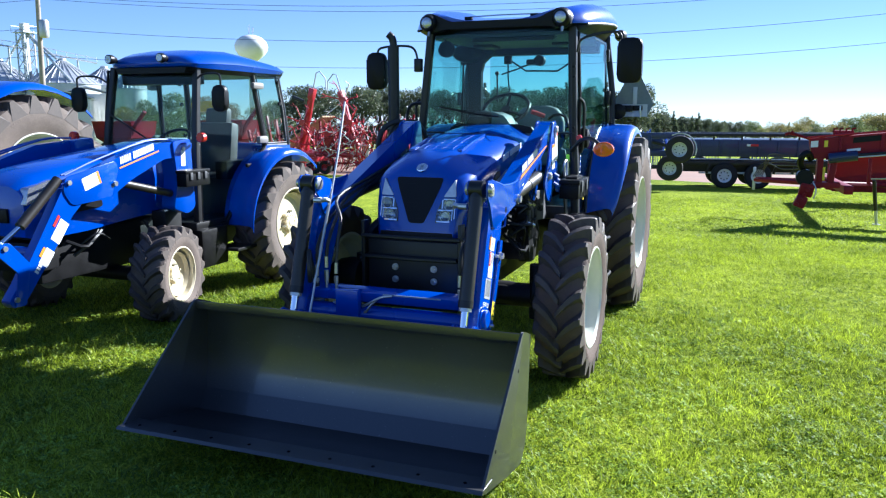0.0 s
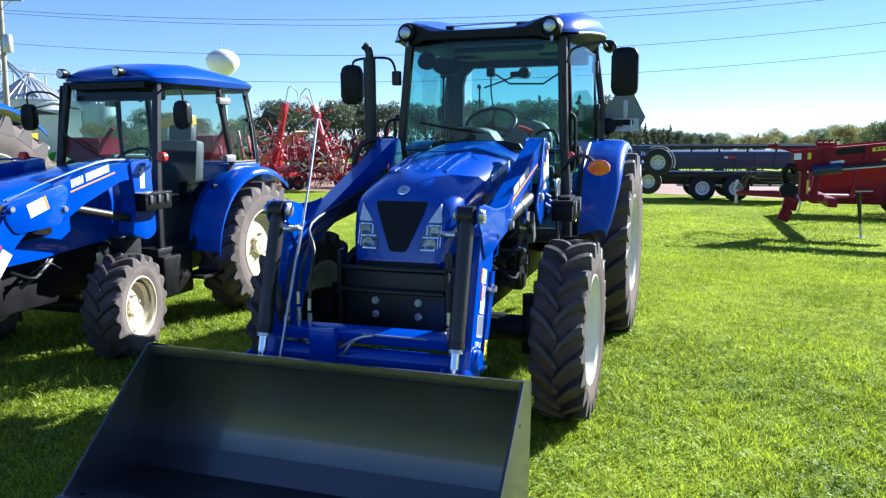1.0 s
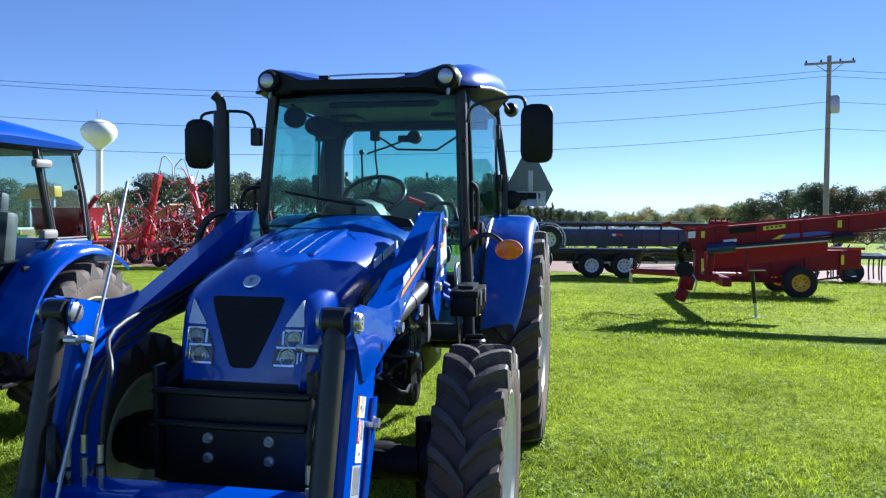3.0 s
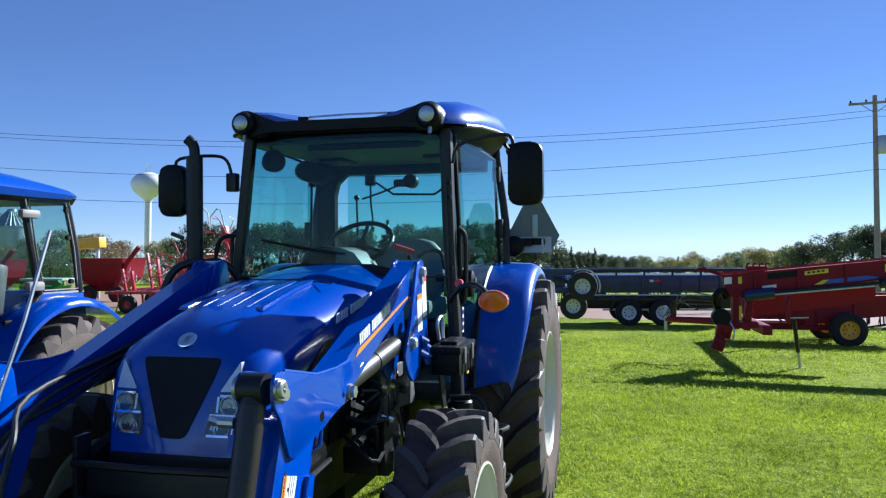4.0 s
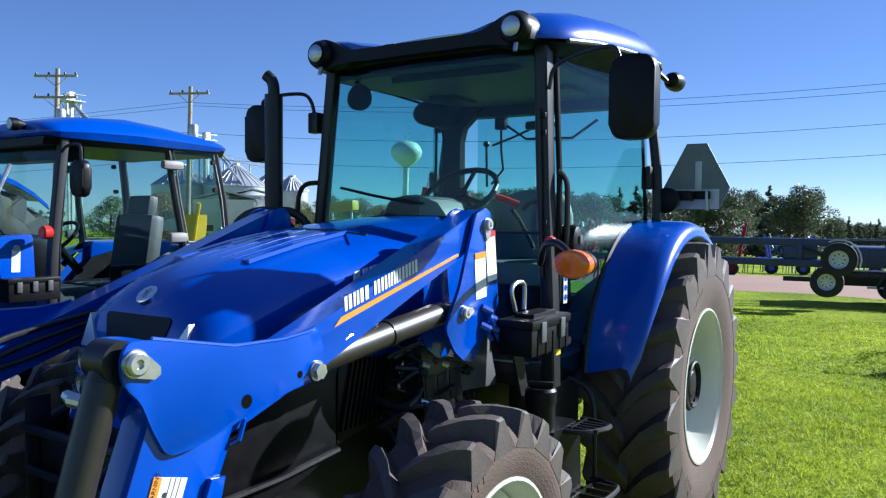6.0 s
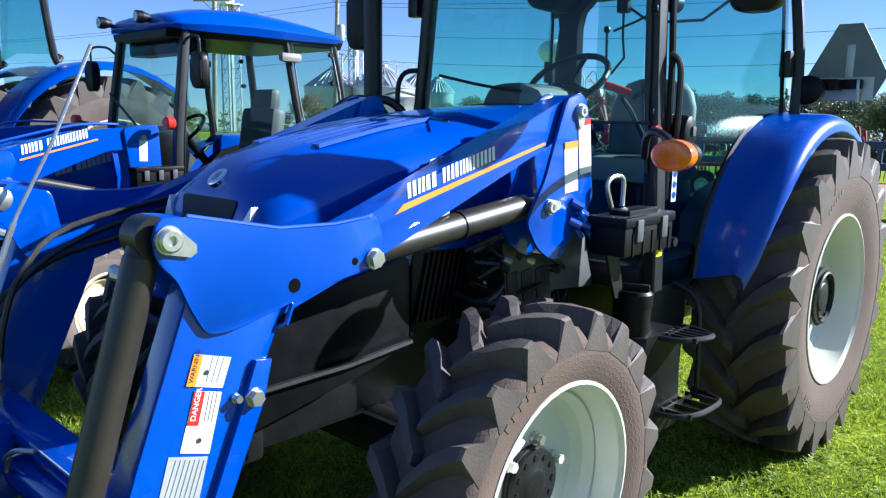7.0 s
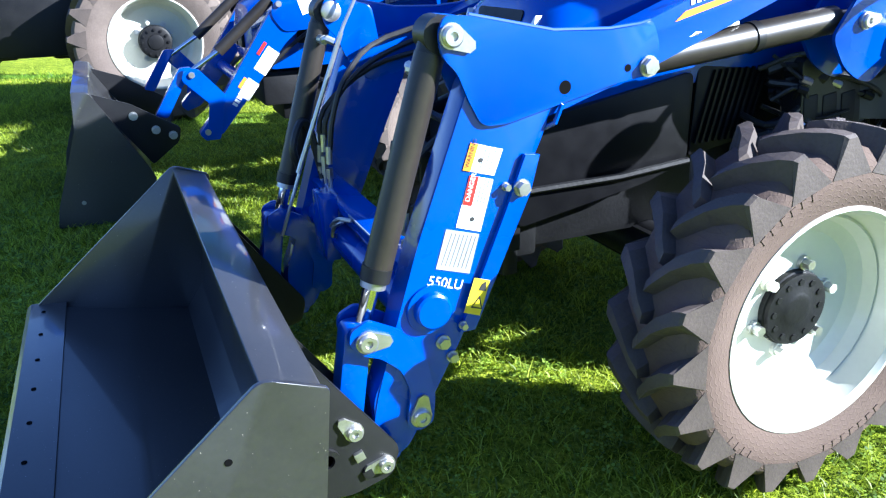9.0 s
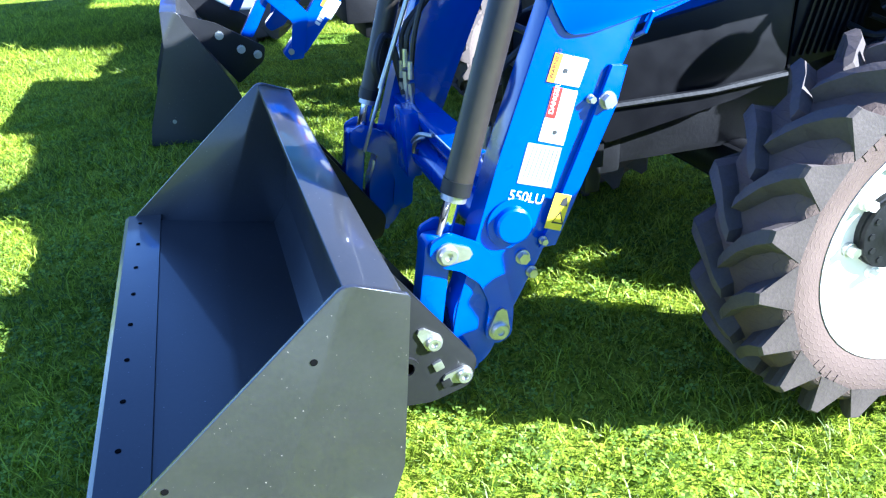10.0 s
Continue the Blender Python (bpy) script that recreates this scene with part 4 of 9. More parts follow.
def fascia_top(x):
    """The upper edge of the black fascia: a hump over each lamp, low in the middle."""
    d = abs(x - CX)
    if d > 0.50:
        return 2.279 + math.sqrt(max(0.0, 0.070 ** 2 - (d - 0.497) ** 2))
    k = min(1.0, max(0.0, (0.50 - d) / 0.20))
    return 2.349 - (3 * k * k - 2 * k ** 3) * 0.066


xs = [CX - 0.567 + 1.134 * i / 60 for i in range(61)]
outline = [(x, fascia_top(x)) for x in xs] + [(CX + 0.56, 2.235), (CX + 0.53, 2.215), (CX + 0.44, 2.215), (CX + 0.36, 2.236), (CX - 0.36, 2.236), (CX - 0.42, 2.215), (CX - 0.49, 2.215), (CX - 0.54, 2.235)]
part("front_fascia", prism(bm_new(), outline, "y", 0.885, 0.965, 0.006), PLASTIC, roof, "black front fascia with humps over the lamps", 35)
for s in (1, -1):
    lx = CX + s * 0.4975
    bm = bm_new()
    loft(bm, [[(lx + 0.066 * k * math.cos(t), y, 2.278 + 0.066 * k * math.sin(t)) for t in [2 * math.pi * i / 24 for i in range(24)]] for y, k in ((0.848, 0.78), (0.858, 0.9), (0.885, 1.02), (0.96, 1.06), (1.08, 0.72))])
    part("lamp_pod", bm, PLASTIC, roof, "black roof lamp pod", 50)
    bm = bm_new()
    cyl(bm, (lx, 0.905, 2.278), (lx, 0.842, 2.278), 0.046, 0.044, 24)
    wl = part("work_lamp", bm, PLASTIC, roof, "round roof work lamp")
    part("lamp_glass", lathe(bm_new(), [(0.846, 0.040), (0.840, 0.0395), (0.834, 0.031), (0.831, 0.012), (0.831, 0.002)], (lx, 0, 2.278), "y", 24), LAMPW, wl)
    part("lamp_bolt", cyl(bm_new(), (lx + 0.01, 0.872, 2.225), (lx + 0.01, 0.86, 2.185), 0.009, n=8), STEEL, wl)
    part("roof_bracket", box(bm_new(), (CX + s * 0.253, 1.09, 2.326), (0.06, 0.035, 0.024), bev=0.005), PLASTIC, roof)
    bm = bm_new()
    lathe(bm, [(-0.075, 0.016), (-0.062, 0.04), (-0.02, 0.05), (0.04, 0.05), (0.07, 0.035), (0.08, 0.012)], (CX + s * 0.69, 2.40, 2.282), "y", 18)
    part("rear_lamp", bm, PLASTIC, roof, "black rear work lamp")
    part("lamp_arm", tube(bm_new(), [(CX + s * 0.66, 2.22, 2.30), (CX + s * 0.68, 2.30, 2.27), (CX + s * 0.69, 2.36, 2.275)], 0.013, 6), PLASTIC, roof)
part("roof_rail", tube(bm_new(), [(CX - 0.23, 1.09, 2.336), (CX, 1.085, 2.340), (CX + 0.36, 1.08, 2.336)], 0.005, 6), STEEL, roof)
mirror_unit(tractor, (1.0, 0.885, 1.975), (0.165, 0.07, 0.30), [(0.615, 1.0, 2.05), (0.64, 0.99, 2.13), (0.74, 0.95, 2.16), (0.88, 0.90, 2.17), (0.93, 0.895, 2.15), (0.94, 0.90, 2.08)])
mirror_unit(tractor, (-0.93, 0.95, 1.945), (0.15, 0.07, 0.28), [(-0.60, 0.99, 2.0), (-0.625, 0.975, 2.10), (-0.70, 0.965, 2.13), (-0.90, 0.96, 2.12), (-0.93, 0.96, 2.06)])
part("mirror_clamp", box(bm_new(), (-0.597, 0.985, 1.985), (0.06, 0.05, 0.10), bev=0.01), BLACK, tractor)
part("step_rail", tube(bm_new(), [(-0.575, 0.985, 1.70), (-0.64, 0.96, 1.69), (-0.675, 0.95, 1.63), (-0.68, 0.95, 1.50)], 0.012, 8, 3), BLACK, tractor, "black bent grab rail")
im = part("interior_mirror", loft(bm_new(), [[(-0.40 + 0.065 * k * math.cos(t) * (1 - 0.12 * math.sin(t)), y, 2.105 + 0.062 * k * math.sin(t)) for t in [2 * math.pi * i / 20 for i in range(20)]] for y, k in ((1.05, 0.85), (1.06, 1.0), (1.085, 1.0), (1.095, 0.8))]), PLASTIC, tractor, "rounded black interior mirror", 50)
part("mirror_stem", tube(bm_new(), [(-0.41, 1.07, 2.16), (-0.42, 1.07, 2.20)], 0.01, 6), PLASTIC, im)
# interior
part("dashboard", loft(bm_new(), [[(-0.13 + hw * math.cos(t) * (abs(math.cos(t)) ** -0.35 if abs(math.cos(t)) > 0.05 else 1.0), y, 1.38 + (top - 1.38) * max(-0.6, math.sin(t)) * 1.0) for t in [2 * math.pi * i / 24 for i in range(24)]] for y, hw, top in ((1.02, 0.11, 1.60), (1.05, 0.13, 1.635), (1.16, 0.14, 1.645), (1.24, 0.12, 1.61))]), PLASTIC, tractor, "black hooded dashboard", 50)
part("dash_side", loft(bm_new(), [[(-0.04, y, 1.25), (0.16 - 0.03 * k, y, 1.25), (0.145 - 0.03 * k, y, 1.53), (0.08 - 0.02 * k, y, 1.605), (-0.02, y, 1.635)] for y, k in ((1.03, 0.4), (1.10, 0.0), (1.22, 0.3), (1.30, 1.0))]), SEATM, tractor, "grey moulded dash side", 50)
bm = bm_new()
ring = [(0.185 * math.cos(t), 0.185 * math.sin(t), 0) for t in [2 * math.pi * i / 24 for i in range(25)]]
mm = Matrix.Translation((-0.01, 1.36, 1.66)) @ pose(0, 0, 0, 38, 0, 0)
tube(bm, [mm @ Vector(p) for p in ring], 0.014, 8)
for a in (90, 210, 330):
    tube(bm, [mm @ Vector((0, 0, -0.02)), mm @ Vector((0.18 * math.cos(radians(a)), 0.18 * math.sin(radians(a)), 0))], 0.012, 6)
cyl(bm, mm @ Vector((0, 0, 0.0)), mm @ Vector((0, 0, -0.35)), 0.035, n=12)
part("steering_wheel", bm, PLASTIC, tractor, "black steering wheel")
SX = 0.13
seat = part("driver_seat", box(bm_new(), (SX, 1.70, 1.27), (0.48, 0.46, 0.12), bev=0.04), SEATM, tractor, "grey vinyl driver seat", 50)
bm = bm_new()
loft(bm, [[(SX + hw * (abs(math.cos(t)) ** 0.5) * (1 if math.cos(t) > 0 else -1), 1.86 + 0.055 * math.sin(t) + (z - 1.3) * 0.14, z) for t in [2 * math.pi * i / 20 for i in range(20)]] for z, hw in ((1.28, 0.20), (1.42, 0.225), (1.55, 0.22), (1.62, 0.195), (1.665, 0.15), (1.685, 0.08))])
part("seat_back", bm, SEATM, seat, "rounded grey backrest", 60)
for s in (1, -1):
    part("armrest", box(bm_new(), (SX + s * 0.27, 1.72, 1.45), (0.06, 0.3, 0.05), bev=0.02), PLASTIC, seat)
part("seat_base", box(bm_new(), (SX, 1.75, 1.07), (0.4, 0.4, 0.3), bev=0.03), PLASTIC, tractor)
for s in (1, -1):
    part("side_console", loft(bm_new(), [[(s * 0.42, y, 0.95), (s * 0.56, y, 0.95), (s * 0.56, y, z), (s * 0.42, y, z - 0.03)] for y, z in ((1.66, 1.10), (1.8, 1.20), (2.15, 1.28))]), GREYPL, tractor, "grey fender console", 50)
bm = bm_new()
tube(bm, [(0.34, 1.45, 1.40), (0.30, 1.38, 1.53), (0.28, 1.34, 1.58)], 0.010, 6)
part("control_lever", bm, PLASTIC, tractor, "black control lever")
part("lever_knob", tube(bm_new(), [(0.30, 1.37, 1.60), (0.24, 1.33, 1.625), (0.21, 1.31, 1.635)], 0.017, 8), REDD, tractor, "red lever grip")
part("door_pull", tube(bm_new(), [(0.54, 1.12, 1.52), (0.50, 1.20, 1.60), (0.40, 1.30, 1.61), (0.34, 1.34, 1.58)], 0.012, 8, 3), PLASTIC, tractor)
# fenders over the rear wheels
for s in (1, -1):
    rows = []
    for a in range(0, 121, 6):
        t = radians(169 - a)
        r = 0.80 + 0.03 * math.sin(math.pi * a / 120)
        y, z = 2.13 + r * math.cos(t), 0.70 + r * math.sin(t)
        wide = 0.925 - 0.075 * max(0.0, 1 - a / 40) ** 1.5
        rows.append([(s * (0.645 + (x - 0.60) / 0.325 * (wide - 0.645)), y, z - d + 0.06 * (x - 0.6) / 0.3 * max(0.0, 1 - a / 12)) for x, d in ((0.60, -0.005), (0.75, 0.0), (0.86, 0.004), (0.905, 0.02), (0.925, 0.05), (0.925, 0.075))])
    if s < 0:
        rows = [r[::-1] for r in rows]
    part("fender_edge", tube(bm_new(), [(s * 0.645, r_[0][1], r_[0][2] + 0.004) for r_ in (rows if s > 0 else [q[::-1] for q in rows])], 0.012, 6), BLACK, tractor, "black rubber fender edge")
    f = part("fender", sheet(bm_new(), rows, 0.006), BLUE, tractor, "rounded blue rear fender", 45)
    part("fender_skirt", prism(bm_new(), [(1.45, 0.72), (1.45, 0.95), (1.6, 1.12), (1.92, 1.39), (2.2, 1.47), (2.5, 1.40), (2.5, 0.8)], "x", s * 0.575, s * 0.59), PLASTIC, tractor)
    if s < 0:
        continue
    sg = part("turn_signal", loft(bm_new(), [[(s * 0.885 + 0.069 * k * math.cos(t), y, 1.385 + 0.05 * k * math.sin(t)) for t in [2 * math.pi * i / 24 for i in range(24)]] for y, k in ((0.600, 0.80), (0.608, 0.97), (0.635, 1.0), (0.655, 0.95))]), AMBER, tractor, "oval amber turn signal lamp", 40)
    part("signal_housing", loft(bm_new(), [[(s * 0.885 + 0.069 * k * math.cos(t), y, 1.385 + 0.05 * k * math.sin(t)) for t in [2 * math.pi * i / 24 for i in range(24)]] for y, k in ((0.656, 0.97), (0.69, 0.9), (0.705, 0.6))]), PLASTIC, sg)
    part("signal_bracket", tube(bm_new(), [(s * 0.60, 0.97, 1.36), (s * 0.70, 0.80, 1.44), (s * 0.79, 0.72, 1.45), (s * 0.86, 0.70, 1.40)], 0.014, 8, 3), BLACK, sg)
part("reflector", lathe(bm_new(), [(-0.01, 0.02), (0.012, 0.022), (0.016, 0.004)], (0.66, 0.93, 1.45), "y", 14), REDLENS, tractor)
# exhaust stack
bm = bm_new()
cyl(bm, (-0.75, 0.86, 1.28), (-0.75, 0.86, 2.115), 0.043, n=20)
cyl(bm, (-0.75, 0.86, 1.20), (-0.75, 0.86, 1.30), 0.05, n=20)
tube(bm, [(-0.75, 0.86, 2.10), (-0.75, 0.86, 2.15), (-0.76, 0.855, 2.185), (-0.785, 0.845, 2.21)], 0.028, 14, 3)
tube(bm, [(-0.75, 0.86, 1.25), (-0.72, 0.84, 1.12), (-0.55, 0.75, 1.05), (-0.3, 0.6, 1.05)], 0.035, 10, 3)
part("exhaust_pipe", bm, BLACK, tractor, "matt black upright exhaust pipe")
# fuel tank, steps, toolbox
bm = bm_new()
loft(bm, [[(0.62, y0, z), (0.735, y0, z), (0.76, y0 + 0.03, z), (0.76, y1 - 0.02, z), (0.74, y1, z), (0.62, y1, z)] for y0, y1, z in ((0.76, 1.05, 0.37), (0.74, 1.06, 0.41), (0.73, 1.04, 0.71), (0.74, 0.99, 0.75))])
cyl(bm, (0.69, 0.80, 0.70), (0.69, 0.80, 0.86), 0.055, n=20)
tank = part("fuel_tank", bm, PLASTIC, tractor, "black moulded fuel tank", 40)
bm = bm_new()
lathe(bm, [(0.85, 0.06), (0.895, 0.06), (0.905, 0.052), (0.905, 0.004)], (0.69, 0.80, 0), "z", 24)
box(bm, (0.69, 0.80, 0.915), (0.095, 0.022, 0.024), (0, 0, 20), 0.005)
part("tank_cap", bm, PLASTIC, tank, "black fuel cap")
steps = part("step_frame", tube(bm_new(), [(0.62, 1.22, 0.86), (0.72, 1.23, 0.80), (0.745, 1.22, 0.62), (0.75, 1.21, 0.44)], 0.010, 8, 3), BLACK, tractor, "black cab access steps")
for z, y1 in ((0.735, 1.06), (0.455, 1.18)):
    bm = bm_new()
    tube(bm, [(0.745, 0.86, z), (0.83, 0.88, z), (0.875, 0.95, z), (0.885, (0.95 + y1) / 2, z), (0.87, y1 - 0.03, z), (0.80, y1, z), (0.745, y1, z)], 0.011, 8, 3)
    for i in range(4):
        y = 0.91 + i * (y1 - 0.96) / 3
        box(bm, (0.81, y, z), (0.13, 0.008, 0.018))
    box(bm, (0.775, (0.88 + y1) / 2, z), (0.008, y1 - 0.9, 0.02))
    part("step", bm, BLACK, steps)
part("step_plate", prism(bm_new(), rounded([(0.95, 0.40), (0.95, 0.86), (1.33, 0.86), (1.30, 0.40)], 0.03), "x", 0.615, 0.63, 0.002), BLACK, steps)
bm = bm_new()
box(bm, (0.655, 0.815, 1.09), (0.135, 0.33, 0.10), bev=0.008)
tb = part("tool_box", bm, PLASTIC, tractor, "black plastic tool box with two latches")
part("tool_box_lid", box(bm_new(), (0.655, 0.815, 1.155), (0.148, 0.345, 0.035), bev=0.008), PLASTIC, tb)
part("lid_rib", box(bm_new(), (0.655, 0.82, 1.18), (0.08, 0.2, 0.018), bev=0.005), PLASTIC, tb)
for y in (0.73, 0.90):
    part("latch", box(bm_new(), (0.728, y, 1.125), (0.014, 0.04, 0.075), bev=0.004), GREYPL, tb)
for y in (0.70, 0.77, 0.83, 0.89, 0.95):
    part("box_rib", box(bm_new(), (0.7235, y, 1.08), (0.006, 0.008, 0.08)), PLASTIC, tb)
part("box_bracket", prism(bm_new(), [(0.72, 1.05), (0.80, 0.86), (0.86, 0.86), (0.80, 1.05)], "x", 0.60, 0.61), BLACK, tb)
part("yellow_tag", box(bm_new(), (0.70, 0.93, 1.025), (0.004, 0.04, 0.03)), YELLOWD, tb)
part("hand_rail", tube(bm_new(), [(0.60, 0.76, 1.19), (0.60, 0.725, 1.265), (0.60, 0.76, 1.295), (0.60, 0.83, 1.285), (0.60, 0.83, 1.19)], 0.0085, 8, 3), STEEL, tractor, "bent steel hand rail")
# slow-vehicle triangle, seen from its grey back, on the rear lamp arm
smv = part("slow_vehicle_sign", prism(bm_new(), [(0.797, 1.94), (0.902, 1.94), (1.024, 1.707), (0.968, 1.59), (0.735, 1.59), (0.676, 1.707)], "y", 2.37, 2.376), SIGNM, tractor, "grey back of a slow-vehicle triangle sign")
part("sign_edge", box(bm_new(), (0.85, 2.3685, 1.645), (0.24, 0.003, 0.105)), GALV, smv, "paler lower sheet")
part("sign_bracket", box(bm_new(), (0.862, 2.366, 1.77), (0.035, 0.006, 0.15), bev=0.002), GALV, smv)
bm = bm_new()
lathe(bm, [(-0.03, 0.05), (-0.022, 0.066), (0.022, 0.066), (0.03, 0.05)], (0.745, 2.20, 1.635), "y", 22)
tl = part("tail_light", bm, PLASTIC, tractor, "round black tail lamp on a jointed arm")
part("lamp_arm", box(bm_new(), (0.80, 2.30, 1.66), (0.10, 0.10, 0.055), bev=0.014), PLASTIC, tl)
part("lamp_arm", box(bm_new(), (0.88, 2.345, 1.665), (0.10, 0.035, 0.045), bev=0.01), PLASTIC, tl)
part("arm_clip", box(bm_new(), (0.915, 2.34, 1.635), (0.014, 0.03, 0.10), bev=0.003), STEEL, tl)
for s in (1, -1):
    part("hitch_arm", tube(bm_new(), [(s * 0.3, 2.5, 0.6), (s * 0.36, 2.9, 0.5), (s * 0.38, 3.15, 0.45)], 0.028, 8), CAST, tractor)


# ---- front loader ----
loader = thing("front_loader", 0, 0, 0, "blue front loader with two bent arms on the tractor", "front loader")


def pin_cap(bm, x, s, y, z, ang, r=0.026, tail=0.058):
    """A pin head with a teardrop keeper plate on a face at x that looks to the side s."""
    poly = arc(0, 0, r * 1.15, 60, 300, 12) + [(tail, -r * 0.55), (tail + 0.008, 0), (tail, r * 0.55)]
    m = Matrix.Translation((x, y, z)) @ pose(0, 0, 0, ang, 0, 0) @ Matrix(((0, 0, s, 0), (1, 0, 0, 0), (0, 1, 0, 0), (0, 0, 0, 1)))
    flat(bm, m, poly, 0.008)
    lathe(bm, [(0.0, r * 0.98), (s * 0.016, r * 0.98), (s * 0.02, r * 0.8), (s * 0.02, r * 0.4), (s * 0.014, r * 0.36), (s * 0.014, 0.002)], (x, y, z), "x", 20)
    return bm


def nut(bm, x, s, y, z, r=0.017):
    cyl(bm, (x, y, z), (x + s * 0.005, y, z), r * 1.25, n=16)
    cyl(bm, (x + s * 0.005, y, z), (x + s * 0.02, y, z), r, n=6)
    return bm


for s in (1, -1):
    X0, X1 = s * 0.452, s * 0.54
    # bent boom: upper tube and lower arm
    upper = rounded([(0.62, 1.575), (0.54, 1.555), (-0.28, 1.255), (-0.55, 1.16), (-0.77, 1.13), (-0.79, 1.08), (-0.72, 1.0), (-0.56, 1.04), (-0.28, 1.13), (0.42, 1.39), (0.62, 1.47)], 0.03)
    arm = part("loader_arm", prism(bm_new(), upper, "x", X0, X1, 0.006), BLUE, loader, "bent blue steel loader arm")
    lower = rounded([(-0.79, 1.15), (-0.94, 0.745), (-1.004, 0.543), (-1.06, 0.358), (-1.075, 0.28), (-1.045, 0.19), (-1.006, 0.166), (-0.975, 0.20), (-0.825, 0.476), (-0.704, 0.755), (-0.592, 0.998), (-0.56, 1.10)], 0.02)
    part("lower_arm", prism(bm_new(), lower, "x", X0 + s * 0.002, X1 + s * 0.001, 0.006), BLUE, arm)
    gus = rounded([(-0.875, 1.25), (-0.862, 1.288), (-0.80, 1.285), (-0.578, 1.238), (-0.42, 1.232), (-0.33, 1.24), (-0.292, 1.252), (-0.265, 1.19), (-0.278, 1.115), (-0.40, 1.10), (-0.588, 1.056), (-0.70, 1.03), (-0.766, 1.03), (-0.80, 1.09), (-0.83, 1.16), (-0.87, 1.20)], 0.018)
    small = rounded([(-0.875, 1.25), (-0.862, 1.288), (-0.80, 1.283), (-0.70, 1.255), (-0.68, 1.14), (-0.72, 1.07), (-0.77, 1.05), (-0.80, 1.09), (-0.83, 1.16), (-0.87, 1.20)], 0.02)
    for x, plate_outline in ((X1 + s * 0.002, gus), (X0 - s * 0.012, small)):
        part("elbow_plate", prism(bm_new(), plate_outline, "x", x, x + s * 0.010, 0.002), BLUE, arm, "welded blue elbow plate")
    part("elbow_pin_head", lathe(bm_new(), [(X0 - s * 0.012, 0.034), (X0 - s * 0.022, 0.034), (X0 - s * 0.026, 0.026), (X0 - s * 0.026, 0.003)], (0, -0.845, 1.243), "x", 20), STEEL, arm, "round zinc pin head")
    # weld bead along the elbow plate
    part("weld_bead", tube(bm_new(), [(X1 + s * 0.008, y, z) for y, z in ((-0.80, 1.287), (-0.578, 1.241), (-0.42, 1.236), (-0.33, 1.243), (-0.30, 1.25))], 0.005, 6), BLUE, arm)
    part("elbow_pin", pin_cap(bm_new(), X1 + s * 0.012, s, -0.845, 1.243, -28, 0.026), STEEL, arm, "zinc-plated pin with keeper plate")
    part("cylinder_nut", nut(bm_new(), X1 + s * 0.012, s, -0.298, 1.137, 0.022), STEEL, arm, "large zinc nut")
    part("arm_hole", cyl(bm_new(), (X1 + s * 0.011, -0.542, 1.104), (X1 + s * 0.0125, -0.542, 1.104), 0.017, n=18), HOLE, arm)
    part("arm_hole", cyl(bm_new(), (X1 + s * 0.011, -0.36, 1.137), (X1 + s * 0.0125, -0.36, 1.137), 0.010, n=14), HOLE, arm)
    # step bracket on the rear edge of the lower arm
    part("side_tab", prism(bm_new(), [(-0.652, 0.95), (-0.61, 0.945), (-0.635, 0.85), (-0.79, 0.50), (-0.835, 0.50), (-0.80, 0.58), (-0.70, 0.82)], "x", X1 + s * 0.002, X1 + s * 0.016, 0.002), BLUE, arm)
    for xo, y, z, r in ((0.016, -0.661, 0.867, 0.018), (0.002, -0.70, 0.872, 0.009), (0.002, -0.878, 0.478, 0.016), (0.002, -0.853, 0.431, 0.013), (0.016, -0.828, 0.523, 0.009)):
        part("arm_bolt", nut(bm_new(), X1 + s * xo, s, y, z, r), STEEL, arm, "zinc bolt")
    part("stub_boss", lathe(bm_new(), [(s * 0.535, 0.068), (s * 0.548, 0.066), (s * 0.549, 0.05), (s * 0.565, 0.048), (s * 0.569, 0.042), (s * 0.569, 0.003)], (0, -0.908, 0.578), "x", 28), BLUE, arm, "round blue cross-tube boss")
    part("arm_clip", tube(bm_new(), [(X1 - s * 0.02, -0.555, 1.075), (X1 + s * 0.012, -0.55, 1.06), (X1 + s * 0.015, -0.57, 1.02), (X1 - s * 0.01, -0.585, 1.005)], 0.007, 6), BLUE, arm)
    # hydraulic tilt cylinder in front of the arm
    tc = part("tilt_cylinder", cyl(bm_new(), (s * 0.49, -0.872, 1.20), (s * 0.49, -1.035, 0.665), 0.037, n=24), CYL, loader, "long black hydraulic tilt cylinder")
    bm = bm_new()
    lathe(bm, [(-0.036, 0.045), (0.036, 0.045)], (s * 0.49, -0.855, 1.243), "x", 20)
    part("cylinder_eye", bm, BLACK, tc)
    part("cylinder_cap", cyl(bm_new(), (s * 0.49, -0.858, 1.24), (s * 0.49, -0.875, 1.185), 0.036, n=16), BLACK, tc)
    part("cylinder_rod", cyl(bm_new(), (s * 0.49, -1.03, 0.69), (s * 0.49, -1.072, 0.555), 0.021, n=16), CHROME, tc, "chrome cylinder rod")
    part("rod_collar", cyl(bm_new(), (s * 0.49, -1.034, 0.672), (s * 0.49, -1.042, 0.645), 0.033, n=18), STEEL, tc)
    part("cylinder_gland", cyl(bm_new(), (s * 0.49, -1.026, 0.698), (s * 0.49, -1.036, 0.662), 0.039, n=24), BLACK, tc)
